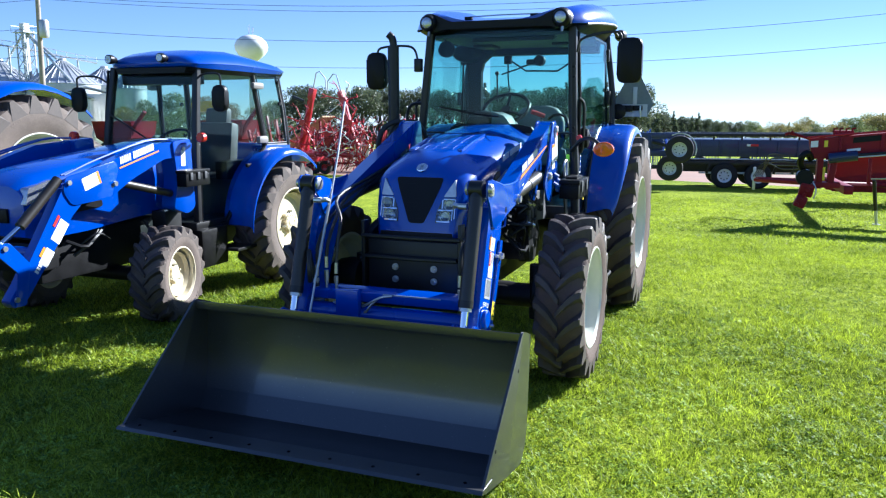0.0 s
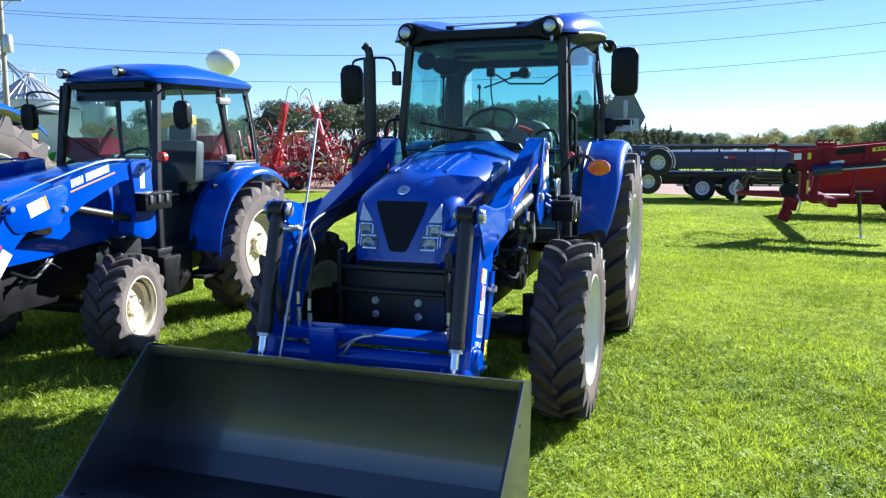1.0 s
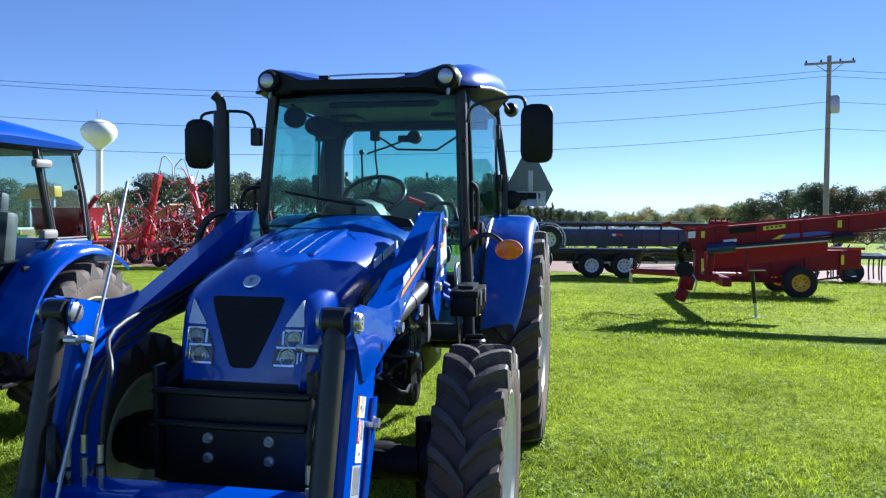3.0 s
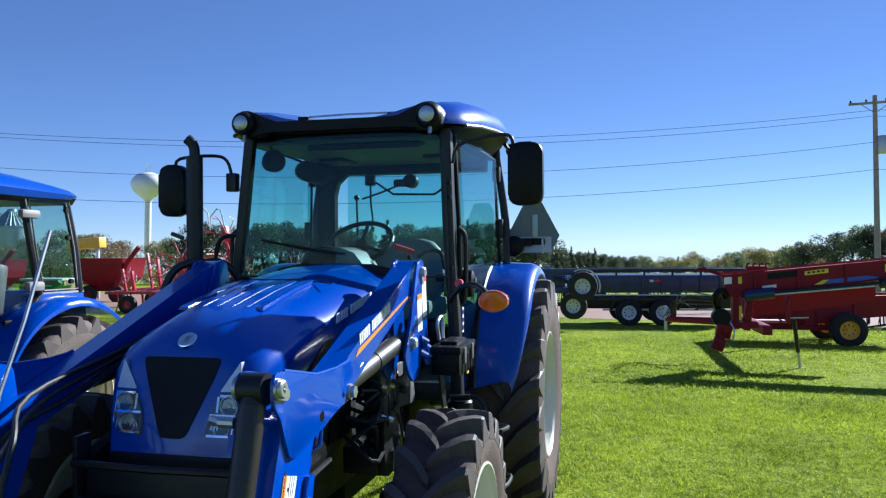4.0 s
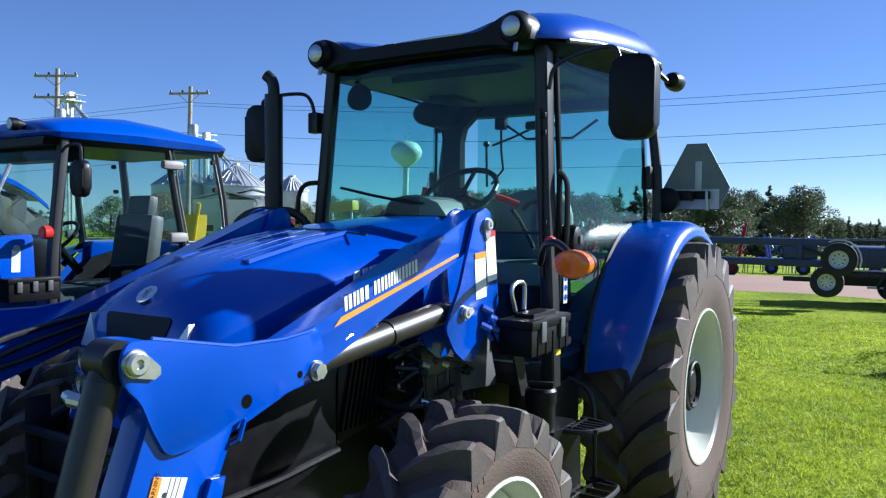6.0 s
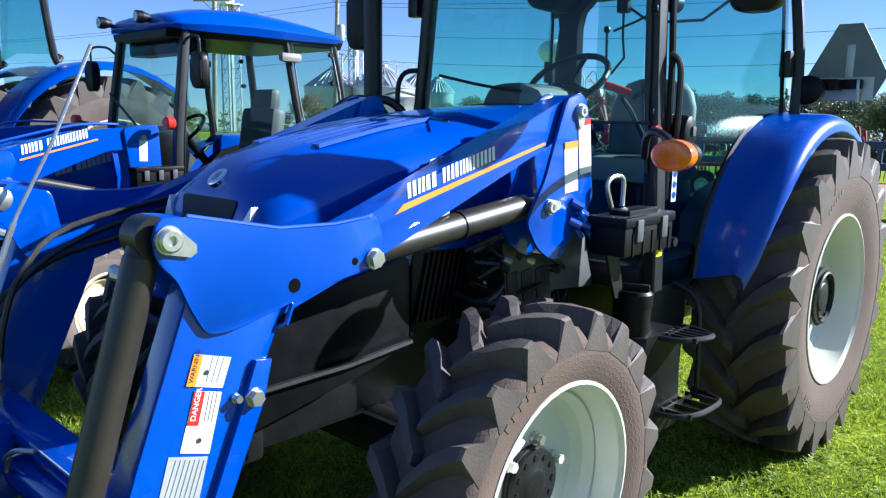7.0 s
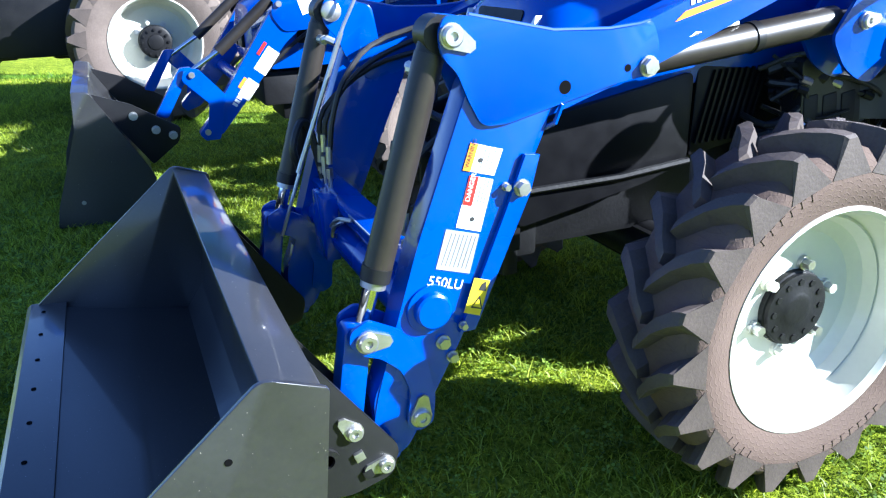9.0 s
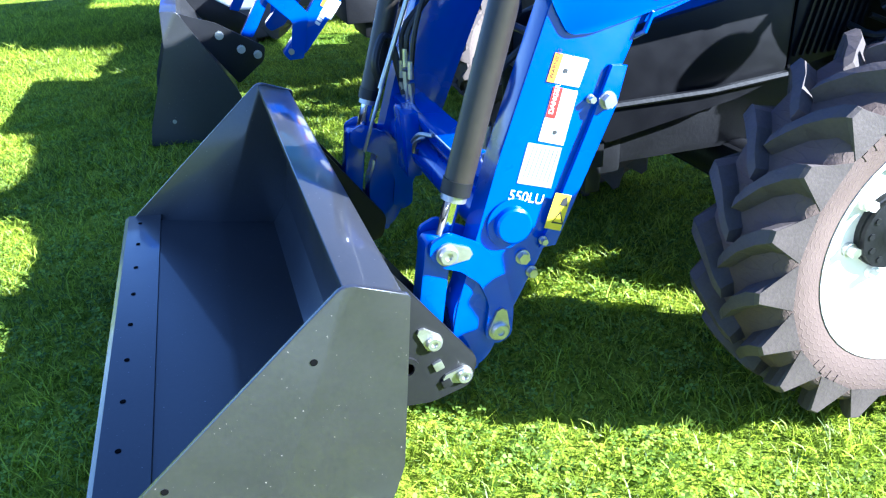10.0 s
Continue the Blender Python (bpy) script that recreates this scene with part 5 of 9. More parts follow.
    # bucket link and bell crank
    crank = rounded([(-1.125, 0.565), (-1.078, 0.587), (-1.00, 0.545), (-0.957, 0.498), (-0.925, 0.43), (-0.908, 0.337), (-0.915, 0.255), (-0.955, 0.235), (-0.99, 0.262), (-0.975, 0.36), (-1.00, 0.43), (-1.05, 0.475), (-1.10, 0.495), (-1.13, 0.525)], 0.012)
    for x in (X1 + s * 0.004, X0 - s * 0.016):
        part("bell_crank", prism(bm_new(), crank, "x", x, x + s * 0.012, 0.002), BLUE, arm, "blue bucket link plate")
    part("link_pin", pin_cap(bm_new(), X1 + s * 0.016, s, -1.085, 0.532, -8), STEEL, arm, "zinc-plated link pin")
    part("link_pin", pin_cap(bm_new(), X1 + s * 0.016, s, -0.952, 0.282, 82), STEEL, arm, "zinc-plated link pin")
    bm = bm_new()
    prism(bm, rounded([(-1.13, 0.56), (-1.06, 0.56), (-1.10, 0.30), (-1.17, 0.30)], 0.02), "x", s * 0.462, s * 0.53, 0.004)
    part("bucket_link", bm, BLUE, arm)
    bm = bm_new()
    prism(bm, rounded([(-1.03, 0.45), (-0.985, 0.40), (-0.975, 0.26), (-1.01, 0.15), (-1.08, 0.17), (-1.07, 0.35)], 0.02), "x", s * 0.455, s * 0.538, 0.004)
    part("arm_nose", bm, BLUE, arm)
    # lift cylinder beneath the boom
    lc = part("lift_cylinder", cyl(bm_new(), (s * 0.50, -0.255, 1.145), (s * 0.50, 0.385, 1.213), 0.040, n=24), CYL, loader, "black hydraulic lift cylinder")
    part("cylinder_ring", cyl(bm_new(), (s * 0.50, 0.075, 1.18), (s * 0.50, 0.10, 1.183), 0.0435, n=24), BLACK, lc)
    part("cylinder_eye", cyl(bm_new(), (s * 0.50, -0.30, 1.139), (s * 0.50, -0.25, 1.146), 0.03, n=14), BLACK, lc)
    part("cylinder_eye", cyl(bm_new(), (s * 0.50, 0.38, 1.212), (s * 0.50, 0.45, 1.212), 0.028, n=14), BLACK, lc)
    part("oil_pipe", tube(bm_new(), [(s * 0.53, -0.20, 1.185), (s * 0.535, -0.14, 1.208), (s * 0.52, -0.02, 1.222), (s * 0.50, 0.03, 1.222)], 0.007, 8), STEEL, lc)
    # mast beside the hood
    mast = rounded([(0.525, 1.555), (0.60, 1.578), (0.64, 1.55), (0.70, 1.22), (0.60, 1.12), (0.51, 1.03), (0.45, 1.045), (0.387, 1.087), (0.33, 1.17), (0.42, 1.30)], 0.025)
    for i, x in enumerate((X1 + s * 0.008, X0 - s * 0.016)):
        part("mast_plate", prism(bm_new(), mast, "x", x, x + s * 0.012, 0.002), BLUE, loader, "blue loader mast plate")
    part("mast_foot", prism(bm_new(), rounded([(0.36, 1.10), (0.60, 1.12), (0.66, 0.80), (0.60, 0.62), (0.44, 0.62), (0.40, 0.80)], 0.03), "x", s * 0.36, s * 0.44, 0.005), BLACK, loader)
    part("mast_bracket", box(bm_new(), (s * 0.33, 0.50, 0.70), (0.16, 0.2, 0.12), bev=0.01), BLACK, loader)
    part("mast_pin", pin_cap(bm_new(), X1 + s * 0.02, s, 0.597, 1.516, -85, 0.022, 0.05), STEEL, loader, "zinc-plated mast pin")
    part("mast_pin", pin_cap(bm_new(), X1 + s * 0.02, s, 0.445, 1.212, 5, 0.022, 0.05), STEEL, loader, "zinc-plated mast pin")
    for i, (y, z) in enumerate(((0.56, 1.16), (0.60, 1.19), (0.57, 1.22), (0.62, 1.15))):
        bm = bm_new()
        cyl(bm, (X1 + s * 0.02, y, z), (X1 + s * 0.045, y + 0.03, z - 0.02), 0.014, n=8)
        cyl(bm, (X1 + s * 0.04, y + 0.02, z - 0.03), (X1 + s * 0.04, y + 0.05, z - 0.06), 0.009, n=8)
        part("mast_coupler", bm, BLUE2, loader)
    # decals, on the side that the plates show
    if s > 0:
        def decal(name, pts, mat, lift=0.0, label=""):
            m_ = side_frame(X1 + 0.0016 + lift, 0, 0, 0)
            return part(name, flat(bm_new(), m_, pts, 0.0012), mat, arm, label)

        def band(pts, a, b):
            """The strip of a four-cornered decal between the shares a and b of its width."""
            p = [Vector(q) for q in pts]
            return [tuple(p[0].lerp(p[1], a)), tuple(p[0].lerp(p[1], b)), tuple(p[3].lerp(p[2], b)), tuple(p[3].lerp(p[2], a))]
        warn = [(-0.794, 0.993), (-0.707, 0.967), (-0.731, 0.903), (-0.816, 0.928)]
        dang = [(-0.797, 0.913), (-0.733, 0.894), (-0.769, 0.763), (-0.836, 0.785)]
        dtop = [(-0.797, 0.913), (-0.733, 0.894), (-0.753, 0.822), (-0.817, 0.842)]
        plate = [(-0.862, 0.784), (-0.772, 0.757), (-0.80, 0.655), (-0.892, 0.684)]
        caut = [(-0.793, 0.647), (-0.749, 0.632), (-0.779, 0.539), (-0.824, 0.556)]
        decal("warning_decal", warn, WHITE, label="white warning decal with an orange edge")
        decal("decal_edge", band(warn, 0, 0.24), ORANGE, 0.0014)
        decal("danger_decal", dang, WHITE, label="white danger decal with a red edge")
        decal("decal_edge", band(dtop, 0, 0.38), REDD, 0.0014)
        decal("data_plate", plate, PLATE, label="aluminium data plate with fine print")
        for i in range(7):
            decal("print_line", band([(y + 0.005, z - 0.008) for y, z in plate[:2]] + [(y + 0.004, z + 0.012) for y, z in plate[2:]], 0.12 + 0.12 * i, 0.131 + 0.12 * i), FINEP, 0.0014)
        for i in range(3):
            decal("print_line", band([warn[0], warn[1], (-0.729, 0.915), (-0.81, 0.938)], 0.5 + 0.15 * i, 0.518 + 0.15 * i), FINEP, 0.0014)
            decal("print_line", band([dtop[0], dtop[1], (-0.75, 0.832), (-0.812, 0.85)], 0.55 + 0.14 * i, 0.568 + 0.14 * i), FINEP, 0.0014)
        decal("print_spot", arc(-0.768, 0.947, 0.006, 0, 330, 10), INK, 0.0014)
        decal("print_spot", arc(-0.792, 0.80, 0.006, 0, 330, 10), INK, 0.0014)
        decal("caution_decal", caut, YELLOWD, 0.015, "yellow caution decal with a triangle")
        decal("caution_triangle", [(-0.805, 0.567), (-0.772, 0.556), (-0.779, 0.596)], INK, 0.0164)
        decal("caution_triangle", [(-0.80, 0.571), (-0.777, 0.562), (-0.782, 0.588)], YELLOWD, 0.0178)
        decal("caution_mark", [(-0.782, 0.612), (-0.762, 0.605), (-0.760, 0.632), (-0.772, 0.628)], INK, 0.0164)
        lettering("warning_word", "WARNING", 0.015, INK, arm, side_frame(X1 + 0.0045, -0.801, 0.931, 71))
        lettering("danger_word", "DANGER", 0.018, WHITE, arm, side_frame(X1 + 0.0045, -0.800, 0.846, 74))
        lettering("size_lettering", "550LU", 0.037, WHITE, arm, side_frame(X1 + 0.0022, -0.918, 0.645, -17.5), 0.0008)
        # stripe and plain bars in place of the maker's name
        B = 14.3
        fr = side_frame(X1 + 0.0012, -0.215, 1.240, B)
        part("boom_stripe", flat(bm_new(), fr, [(0, 0), (0.035, 0.017), (0.675, 0.010), (0.675, 0.002)], 0.001), ORANGE, arm, "orange stripe")
        x = 0.05
        for wl in (0.040, 0.032, 0.048, 0.0, 0.036, 0.036, 0.028, 0.028, 0.036, 0.036, 0.036):
            if wl:
                for a0, a1 in ((0.0, 0.30), (0.48, 0.80)):
                    part("name_bar", flat(bm_new(), fr, rect(x + wl * a0, 0.026, x + wl * a1, 0.066, 0.18), 0.001), WHITE, arm)
            x += wl if wl else 0.018
        part("mast_decal", flat(bm_new(), side_frame(X1 + 0.0212, 0.528, 1.25, 95), rect(0, -0.075, 0.165, 0.0), 0.001), WHITE, loader, "white mast decal")
        part("mast_decal", flat(bm_new(), side_frame(X1 + 0.0212, 0.635, 1.31, 97), rect(0, -0.045, 0.18, 0.025), 0.0015), WHITE, loader, "white mast decal with red head")
        part("decal_head", flat(bm_new(), side_frame(X1 + 0.0232, 0.516, 1.394, 95), rect(0, -0.075, 0.021, 0.0), 0.001), ORANGE, loader)
        part("decal_head", flat(bm_new(), side_frame(X1 + 0.0232, 0.615, 1.47, 97), rect(0, -0.045, 0.02, 0.025), 0.0015), REDD, loader)
# cross tubes between the arms
part("cross_tube", cyl(bm_new(), (-0.46, -0.925, 0.545), (0.46, -0.925, 0.545), 0.052, n=24), BLUE, loader, "blue cross tube between the loader arms")
part("cross_plate", box(bm_new(), (0, -0.905, 0.655), (0.92, 0.09, 0.055), (12, 0, 0), 0.006), BLUE, loader, "blue upper cross bar")
part("valve_cover", box(bm_new(), (-0.20, -0.975, 0.585), (0.135, 0.05, 0.215), bev=0.006), BLUE, loader, "blue valve cover box")
part("cross_decal", box(bm_new(), (0.16, -0.952, 0.667), (0.33, 0.003, 0.016), (12, 0, 0)), GREYD, loader)
for x0, x1, z in ((-0.13, 0.05, 0.66), (-0.27, -0.30, 0.60), (-0.12, -0.04, 0.63)):
    part("oil_pipe", tube(bm_new(), [(x0, -0.955, z - 0.06), (x0 + 0.03, -0.985, z - 0.05), ((x0 + x1) / 2 + 0.03, -0.985, z), (x1, -0.96, z + 0.01)], 0.007, 8, 4), STEEL, loader)
for s in (1, -1):
    for k, (dx, dz) in enumerate(((0.30, 0.0), (0.36, 0.03), (0.42, -0.02))):
        if s > 0 and k != 2:
            continue
        x = s * dx
        part("hydraulic_hose", tube(bm_new(), [(x, -0.92, 0.80 + dz), (x, -0.90, 0.92), (x + s * 0.01, -0.84 + 0.06 * k, 1.05), (s * 0.42, -0.66 + 0.09 * k, 1.15 - 0.02 * k), (s * 0.43, -0.2, 1.235 - 0.022 * k), (s * 0.43, 0.3, 1.33)], 0.0095, 8, 4), HOSE, loader, "black hydraulic hose")
        bm = bm_new()
        cyl(bm, (x, -0.922, 0.82 + dz), (x, -0.925, 0.76 + dz), 0.011, n=10)
        cyl(bm, (x, -0.925, 0.745 + dz), (x, -0.925, 0.71), 0.013, n=6)
        cyl(bm, (x, -0.925, 0.73 + dz), (x, -0.925, 0.66), 0.008, n=10)
        part("hose_coupling", bm, STEEL, loader)
    if s < 0:
        part("loop_hose", tube(bm_new(), [(s * 0.42, -1.00, 0.72), (s * 0.41, -1.02, 0.80), (s * 0.43, -0.985, 0.88), (s * 0.45, -0.95, 0.86), (s * 0.44, -0.93, 0.76), (s * 0.42, -0.92, 0.68)], 0.014, 8, 4), HOSE, loader)
    part("cylinder_port", cyl(bm_new(), (s * 0.445, -0.885, 1.155), (s * 0.40, -0.885, 1.155), 0.016, n=10), STEEL, loader)
    part("port_elbow", tube(bm_new(), [(s * 0.405, -0.885, 1.155), (s * 0.375, -0.88, 1.16), (s * 0.37, -0.86, 1.15)], 0.013, 8), STEEL, loader)
# level indicator rod on the right arm
part("level_rod", tube(bm_new(), [(-0.39, -1.09, 0.50), (-0.38, -0.945, 0.90), (-0.37, -0.825, 1.20), (-0.388, -0.71, 1.40), (-0.41, -0.57, 1.69)], 0.0062, 8), STEEL, loader, "thin steel level indicator rod")
part("level_sleeve", cyl(bm_new(), (-0.384, -1.015, 0.72), (-0.371, -0.833, 1.18), 0.0085, n=8), STEEL, loader)
for x, y in ((-0.66, 0.72), (-0.60, 0.78)):
    part("looped_hose", tube(bm_new(), [(x, y, 1.15), (x - 0.10, y - 0.12, 1.35), (x - 0.06, y - 0.10, 1.52), (x + 0.05, y - 0.02, 1.56), (x + 0.12, y + 0.05, 1.45), (x + 0.10, y + 0.05, 1.2)], 0.02, 8, 4), HOSE, loader, "looped black hose")

# ---- bucket ----
bucket = thing("loader_bucket", 0, 0, 0, "black steel loader bucket just above the grass", "bucket")
BW = 0.885
sidep = rounded([(-1.955, 0.195), (-1.40, 0.672), (-1.375, 0.672), (-1.262, 0.63), (-1.28, 0.45), (-1.305, 0.20), (-1.335, 0.12), (-1.40, 0.06), (-1.62, 0.098), (-1.94, 0.172)], 0.012)
for s in (1, -1):
    sp = part("side_plate", prism(bm_new(), sidep, "x", s * (BW - 0.012), s * BW, 0.002), BUCKET, bucket, "black bucket side plate")
    for y, z in ((-1.47, 0.52), (-1.80, 0.29)):
        bm = bm_new()
        lathe(bm, [(s * (BW + 0.0005), 0.008), (s * (BW + 0.0012), 0.008), (s * (BW + 0.0012), 0.001)], (0, y, z), "x", 14)
        part("bolt_hole", bm, HOLE, sp)
shell = [(-1.93, 0.186), (-1.63, 0.118), (-1.62, 0.115), (-1.42, 0.078), (-1.41, 0.08), (-1.345, 0.175), (-1.342, 0.18), (-1.318, 0.35), (-1.30, 0.58), (-1.31, 0.605)]
part("bucket_shell", sheet(bm_new(), [[(x, y, z) for x in (-BW + 0.012, -0.4, 0, 0.4, BW - 0.012)] for y, z in shell], 0.010), BUCKET, bucket, "curved black bucket shell", 40)
part("top_flange", prism(bm_new(), rounded([(-1.395, 0.668), (-1.275, 0.632), (-1.278, 0.60), (-1.30, 0.595), (-1.39, 0.62)], 0.006), "x", -BW + 0.012, BW - 0.012, 0.003), BUCKET, bucket, "black top reinforcing flange")
edge = part("cutting_edge", prism(bm_new(), [(-1.985, 0.192), (-1.97, 0.203), (-1.85, 0.196), (-1.85, 0.182), (-1.97, 0.186)], "x", -BW - 0.004, BW + 0.004, 0.002), BUCKET, bucket, "bolt-on cutting edge")
for i in range(9):
    x = -0.80 + i * 0.2
    part("edge_hole", cyl(bm_new(), (x, -1.925, 0.2), (x, -1.925, 0.2025), 0.0075, n=12), HOLE, edge)
for s in (1, -1):
    for x in (0.43, 0.56):
        part("hook_plate", prism(bm_new(), rounded([(-1.28, 0.58), (-1.20, 0.47), (-1.02, 0.22), (-1.04, 0.14), (-1.15, 0.11), (-1.29, 0.12)], 0.02), "x", s * x, s * (x + 0.014), 0.002), BLACK, bucket, "black bucket hook plate")
    part("bucket_pin", pin_cap(bm_new(), s * 0.574, s, -1.062, 0.180, 182, 0.022, 0.05), STEEL, bucket, "zinc-plated bucket pin")
    part("bucket_pin", pin_cap(bm_new(), s * 0.574, s, -1.140, 0.300, 130, 0.022, 0.05), STEEL, bucket, "zinc-plated bucket pin")
    bm = bm_new()
    lathe(bm, [(s * 0.574, 0.034), (s * 0.584, 0.034), (s * 0.584, 0.020), (s * 0.574, 0.019)], (0, -1.215, 0.235), "x", 20)
    part("eye_ring", bm, BLACK, bucket)
    for y, z in ((-1.13, 0.225), (-1.11, 0.165)):
        part("stop_block", box(bm_new(), (s * 0.578, y, z), (0.012, 0.026, 0.026), (20, 0, 0), 0.002), STEEL if z > 0.2 else BLACK, bucket)


# ---- compact tractor beside it ----
t2 = thing("compact_tractor", -3.13, 0.22, 0, "blue compact tractor with cab and loader mount, parked on grass", "tractor")
for s in (1, -1):
    wheel(t2, (0.69 * s, 0, 0.375), 0.385, 0.215, 0.27, s, 18, 0.028, 0.04, 0.035, 0.03, RIM2, RUBBER2, 0.06, 6, RIM2, 12.0)
    wheel(t2, (0.66 * s, 1.70, 0.57), 0.60, 0.335, 0.36, s, 20, 0.034, 0.05, 0.07, 0.04, RIM2, RUBBER2, 0.085, 6, RIM2)
bm = bm_new()


def hood2_ring(y, zb, zt, w):
    pts = [(w * 0.96, zb), (w, zb + (zt - zb) * 0.5), (w * 0.97, zb + (zt - zb) * 0.8), (w * 0.82, zt - 0.035), (w * 0.55, zt - 0.008), (0.0, zt)]
    return [(x, y, z) for x, z in pts] + [(-x, y, z) for x, z in pts[-2::-1]]


loft(bm, [hood2_ring(-0.95, 0.84, 1.02, 0.22), hood2_ring(-0.92, 0.78, 1.14, 0.29), hood2_ring(-0.80, 0.75, 1.22, 0.32), hood2_ring(-0.4, 0.76, 1.28, 0.33), hood2_ring(0.1, 0.80, 1.34, 0.335), hood2_ring(0.55, 0.82, 1.39, 0.34)])
h2 = part("hood", bm, BLUE, t2, "glossy blue hood of a compact tractor", 40)
for s in (1, -1):
    part("hood_side_vent", prism(bm_new(), rounded([(-0.66, 0.90), (-0.62, 1.08), (-0.30, 1.05), (-0.25, 0.93)], 0.04), "x", s * 0.30, s * 0.336), PLASTIC, h2, "black hood side vent")
    part("headlight", prism(bm_new(), rounded([(-0.93, 1.0), (-0.90, 1.12), (-0.70, 1.17), (-0.74, 1.09)], 0.02), "x", s * 0.24, s * 0.325), LAMPW, h2, "swept headlight")
    part("lower_grille", box(bm_new(), (s * 0.1, -0.955, 0.93), (0.16, 0.03, 0.1), bev=0.01), PLASTIC, h2)
m_badge = side_frame(0.342, -0.02, 1.20, 8)
x = 0.0
for wl in (0.042, 0.034, 0.05, 0.0, 0.038, 0.038, 0.03, 0.03, 0.038, 0.038, 0.038):
    if wl:
        part("side_badge_bar", flat(bm_new(), m_badge, rect(x, 0, x + wl * 0.78, 0.05, 0.2), 0.002), GREYD, h2)
    x += wl if wl else 0.018
bm = bm_new()
box(bm, (0, -0.1, 0.58), (0.4, 1.3, 0.36), bev=0.03)
box(bm, (0, 1.1, 0.55), (0.42, 1.2, 0.36), bev=0.03)
cyl(bm, (-0.62, 0, 0.35), (0.62, 0, 0.35), 0.06, n=16)
cyl(bm, (-0.6, 1.70, 0.57), (0.6, 1.70, 0.57), 0.09, n=16)
box(bm, (0, -0.75, 0.62), (0.5, 0.25, 0.22), bev=0.02)
part("chassis", bm, CAST, t2, "dark engine and axle castings")
for i in range(5):
    y0 = rng.uniform(-0.6, 0.4)
    part("engine_hose", tube(bm_new(), [(0.26, y0, rng.uniform(0.55, 0.8)), (0.34, y0 + 0.12, rng.uniform(0.5, 0.8)), (0.28, y0 + 0.3, rng.uniform(0.5, 0.8))], rng.uniform(0.008, 0.018), 6, 3), HOSE if i % 3 else CAST, t2)
part("step_tank", box(bm_new(), (0.50, 0.72, 0.47), (0.22, 0.36, 0.34), bev=0.03), PLASTIC, t2)
part("step", box(bm_new(), (0.60, 1.02, 0.42), (0.26, 0.3, 0.03), bev=0.008), BLACK, t2)
# cab
for s in (1, -1):
    part("front_post", post(bm_new(), [(0.02 + s * 0.49, 0.62, 0.62), (0.02 + s * 0.485, 0.65, 1.3), (0.045 + s * 0.445, 0.74, 2.03)], 0.058, 0.06), BLACK, t2, "black cab post")
    part("middle_post", tube(bm_new(), [(s * 0.60, 1.55, 1.32), (s * 0.575, 1.50, 1.65), (s * 0.54, 1.46, 2.02)], 0.024, 8, 3), BLACK, t2)
    part("rear_post", tube(bm_new(), [(s * 0.60, 1.95, 1.32), (s * 0.575, 1.93, 1.65), (s * 0.545, 1.87, 2.02)], 0.026, 8, 3), BLACK, t2)
    outline = [(0.66, 0.66), (0.95, 0.66), (1.15, 0.90), (1.33, 1.12), (1.53, 1.31), (1.50, 1.65), (1.46, 2.0), (0.76, 2.0), (0.68, 1.35)]
    bm = bm_new()
    a = [bm.verts.new((s * (0.515 + 0.075 * (y - 0.66) / 0.85 - 0.05 * max(0, z - 1.35)), y, z)) for y, z in outline]
    b = [bm.verts.new((v.co.x - s * 0.005, v.co.y, v.co.z)) for v in a]
    bm.faces.new(a)
    bm.faces.new(b[::-1])
    for i in range(len(a)):
        bm.faces.new((a[i], b[i], b[(i + 1) % len(a)], a[(i + 1) % len(a)]))
    door = part("door", bm, GLASS2, t2, "tinted glass cab door", 60)
    part("door_frame", tube(bm_new(), [(v_[0] + s * 0.004, v_[1], v_[2]) for v_ in [(s * (0.515 + 0.075 * (y - 0.66) / 0.85 - 0.05 * max(0, z - 1.35)), y, z) for y, z in outline + outline[:1]]], 0.013, 6), PLASTIC, door, "black door frame")
    part("quarter_panel", prism(bm_new(), rounded([(1.52, 1.12), (1.54, 1.325), (1.98, 1.325), (2.02, 1.10)], 0.02), "x", s * 0.46, s * 0.61, 0.008), BLUE, t2, "blue rear quarter panel")
    part("side_window", prism(bm_new(), [(1.56, 1.33), (1.94, 1.33), (1.86, 2.0), (1.48, 2.0)], "x", s * 0.577, s * 0.572), GLASS2, t2, "tinted rear side window")
    part("window_seal", tube(bm_new(), [(s * 0.606, 1.585, 1.345), (s * 0.606, 1.925, 1.345), (s * 0.59, 1.905, 1.65), (s * 0.562, 1.85, 1.985), (s * 0.562, 1.50, 1.985), (s * 0.59, 1.53, 1.65), (s * 0.606, 1.585, 1.345)], 0.006, 6), HINGE, t2, "pale grey window seal")
    for z in (1.40, 1.72, 1.92):
        part("window_stud", cyl(bm_new(), (s * 0.58, 1.87 - 0.09 * (z - 1.40), z), (s * 0.605, 1.87 - 0.09 * (z - 1.40), z), 0.018, n=12), PLASTIC, t2)
    part("window_rail", tube(bm_new(), [(s * 0.59, 1.55, 1.32), (s * 0.60, 1.98, 1.32)], 0.016, 6), BLACK, t2)
    part("door_seal", tube(bm_new(), [(s * 0.51, 0.64, 0.64), (s * 0.55, 0.95, 0.64), (s * 0.59, 1.15, 0.89), (s * 0.595, 1.34, 1.11), (s * 0.60, 1.55, 1.31)], 0.018, 6), BLACK, t2)
    bm = bm_new()
    box(bm, (s * 0.61, 1.33, 1.15), (0.03, 0.22, 0.035), bev=0.01)
    part("door_handle", bm, PLASTIC, door)
    part("door_hinge", box(bm_new(), (s * 0.60, 1.46, 1.88), (0.055, 0.17, 0.062), bev=0.026), HINGE, door, "pale moulded hinge cover")
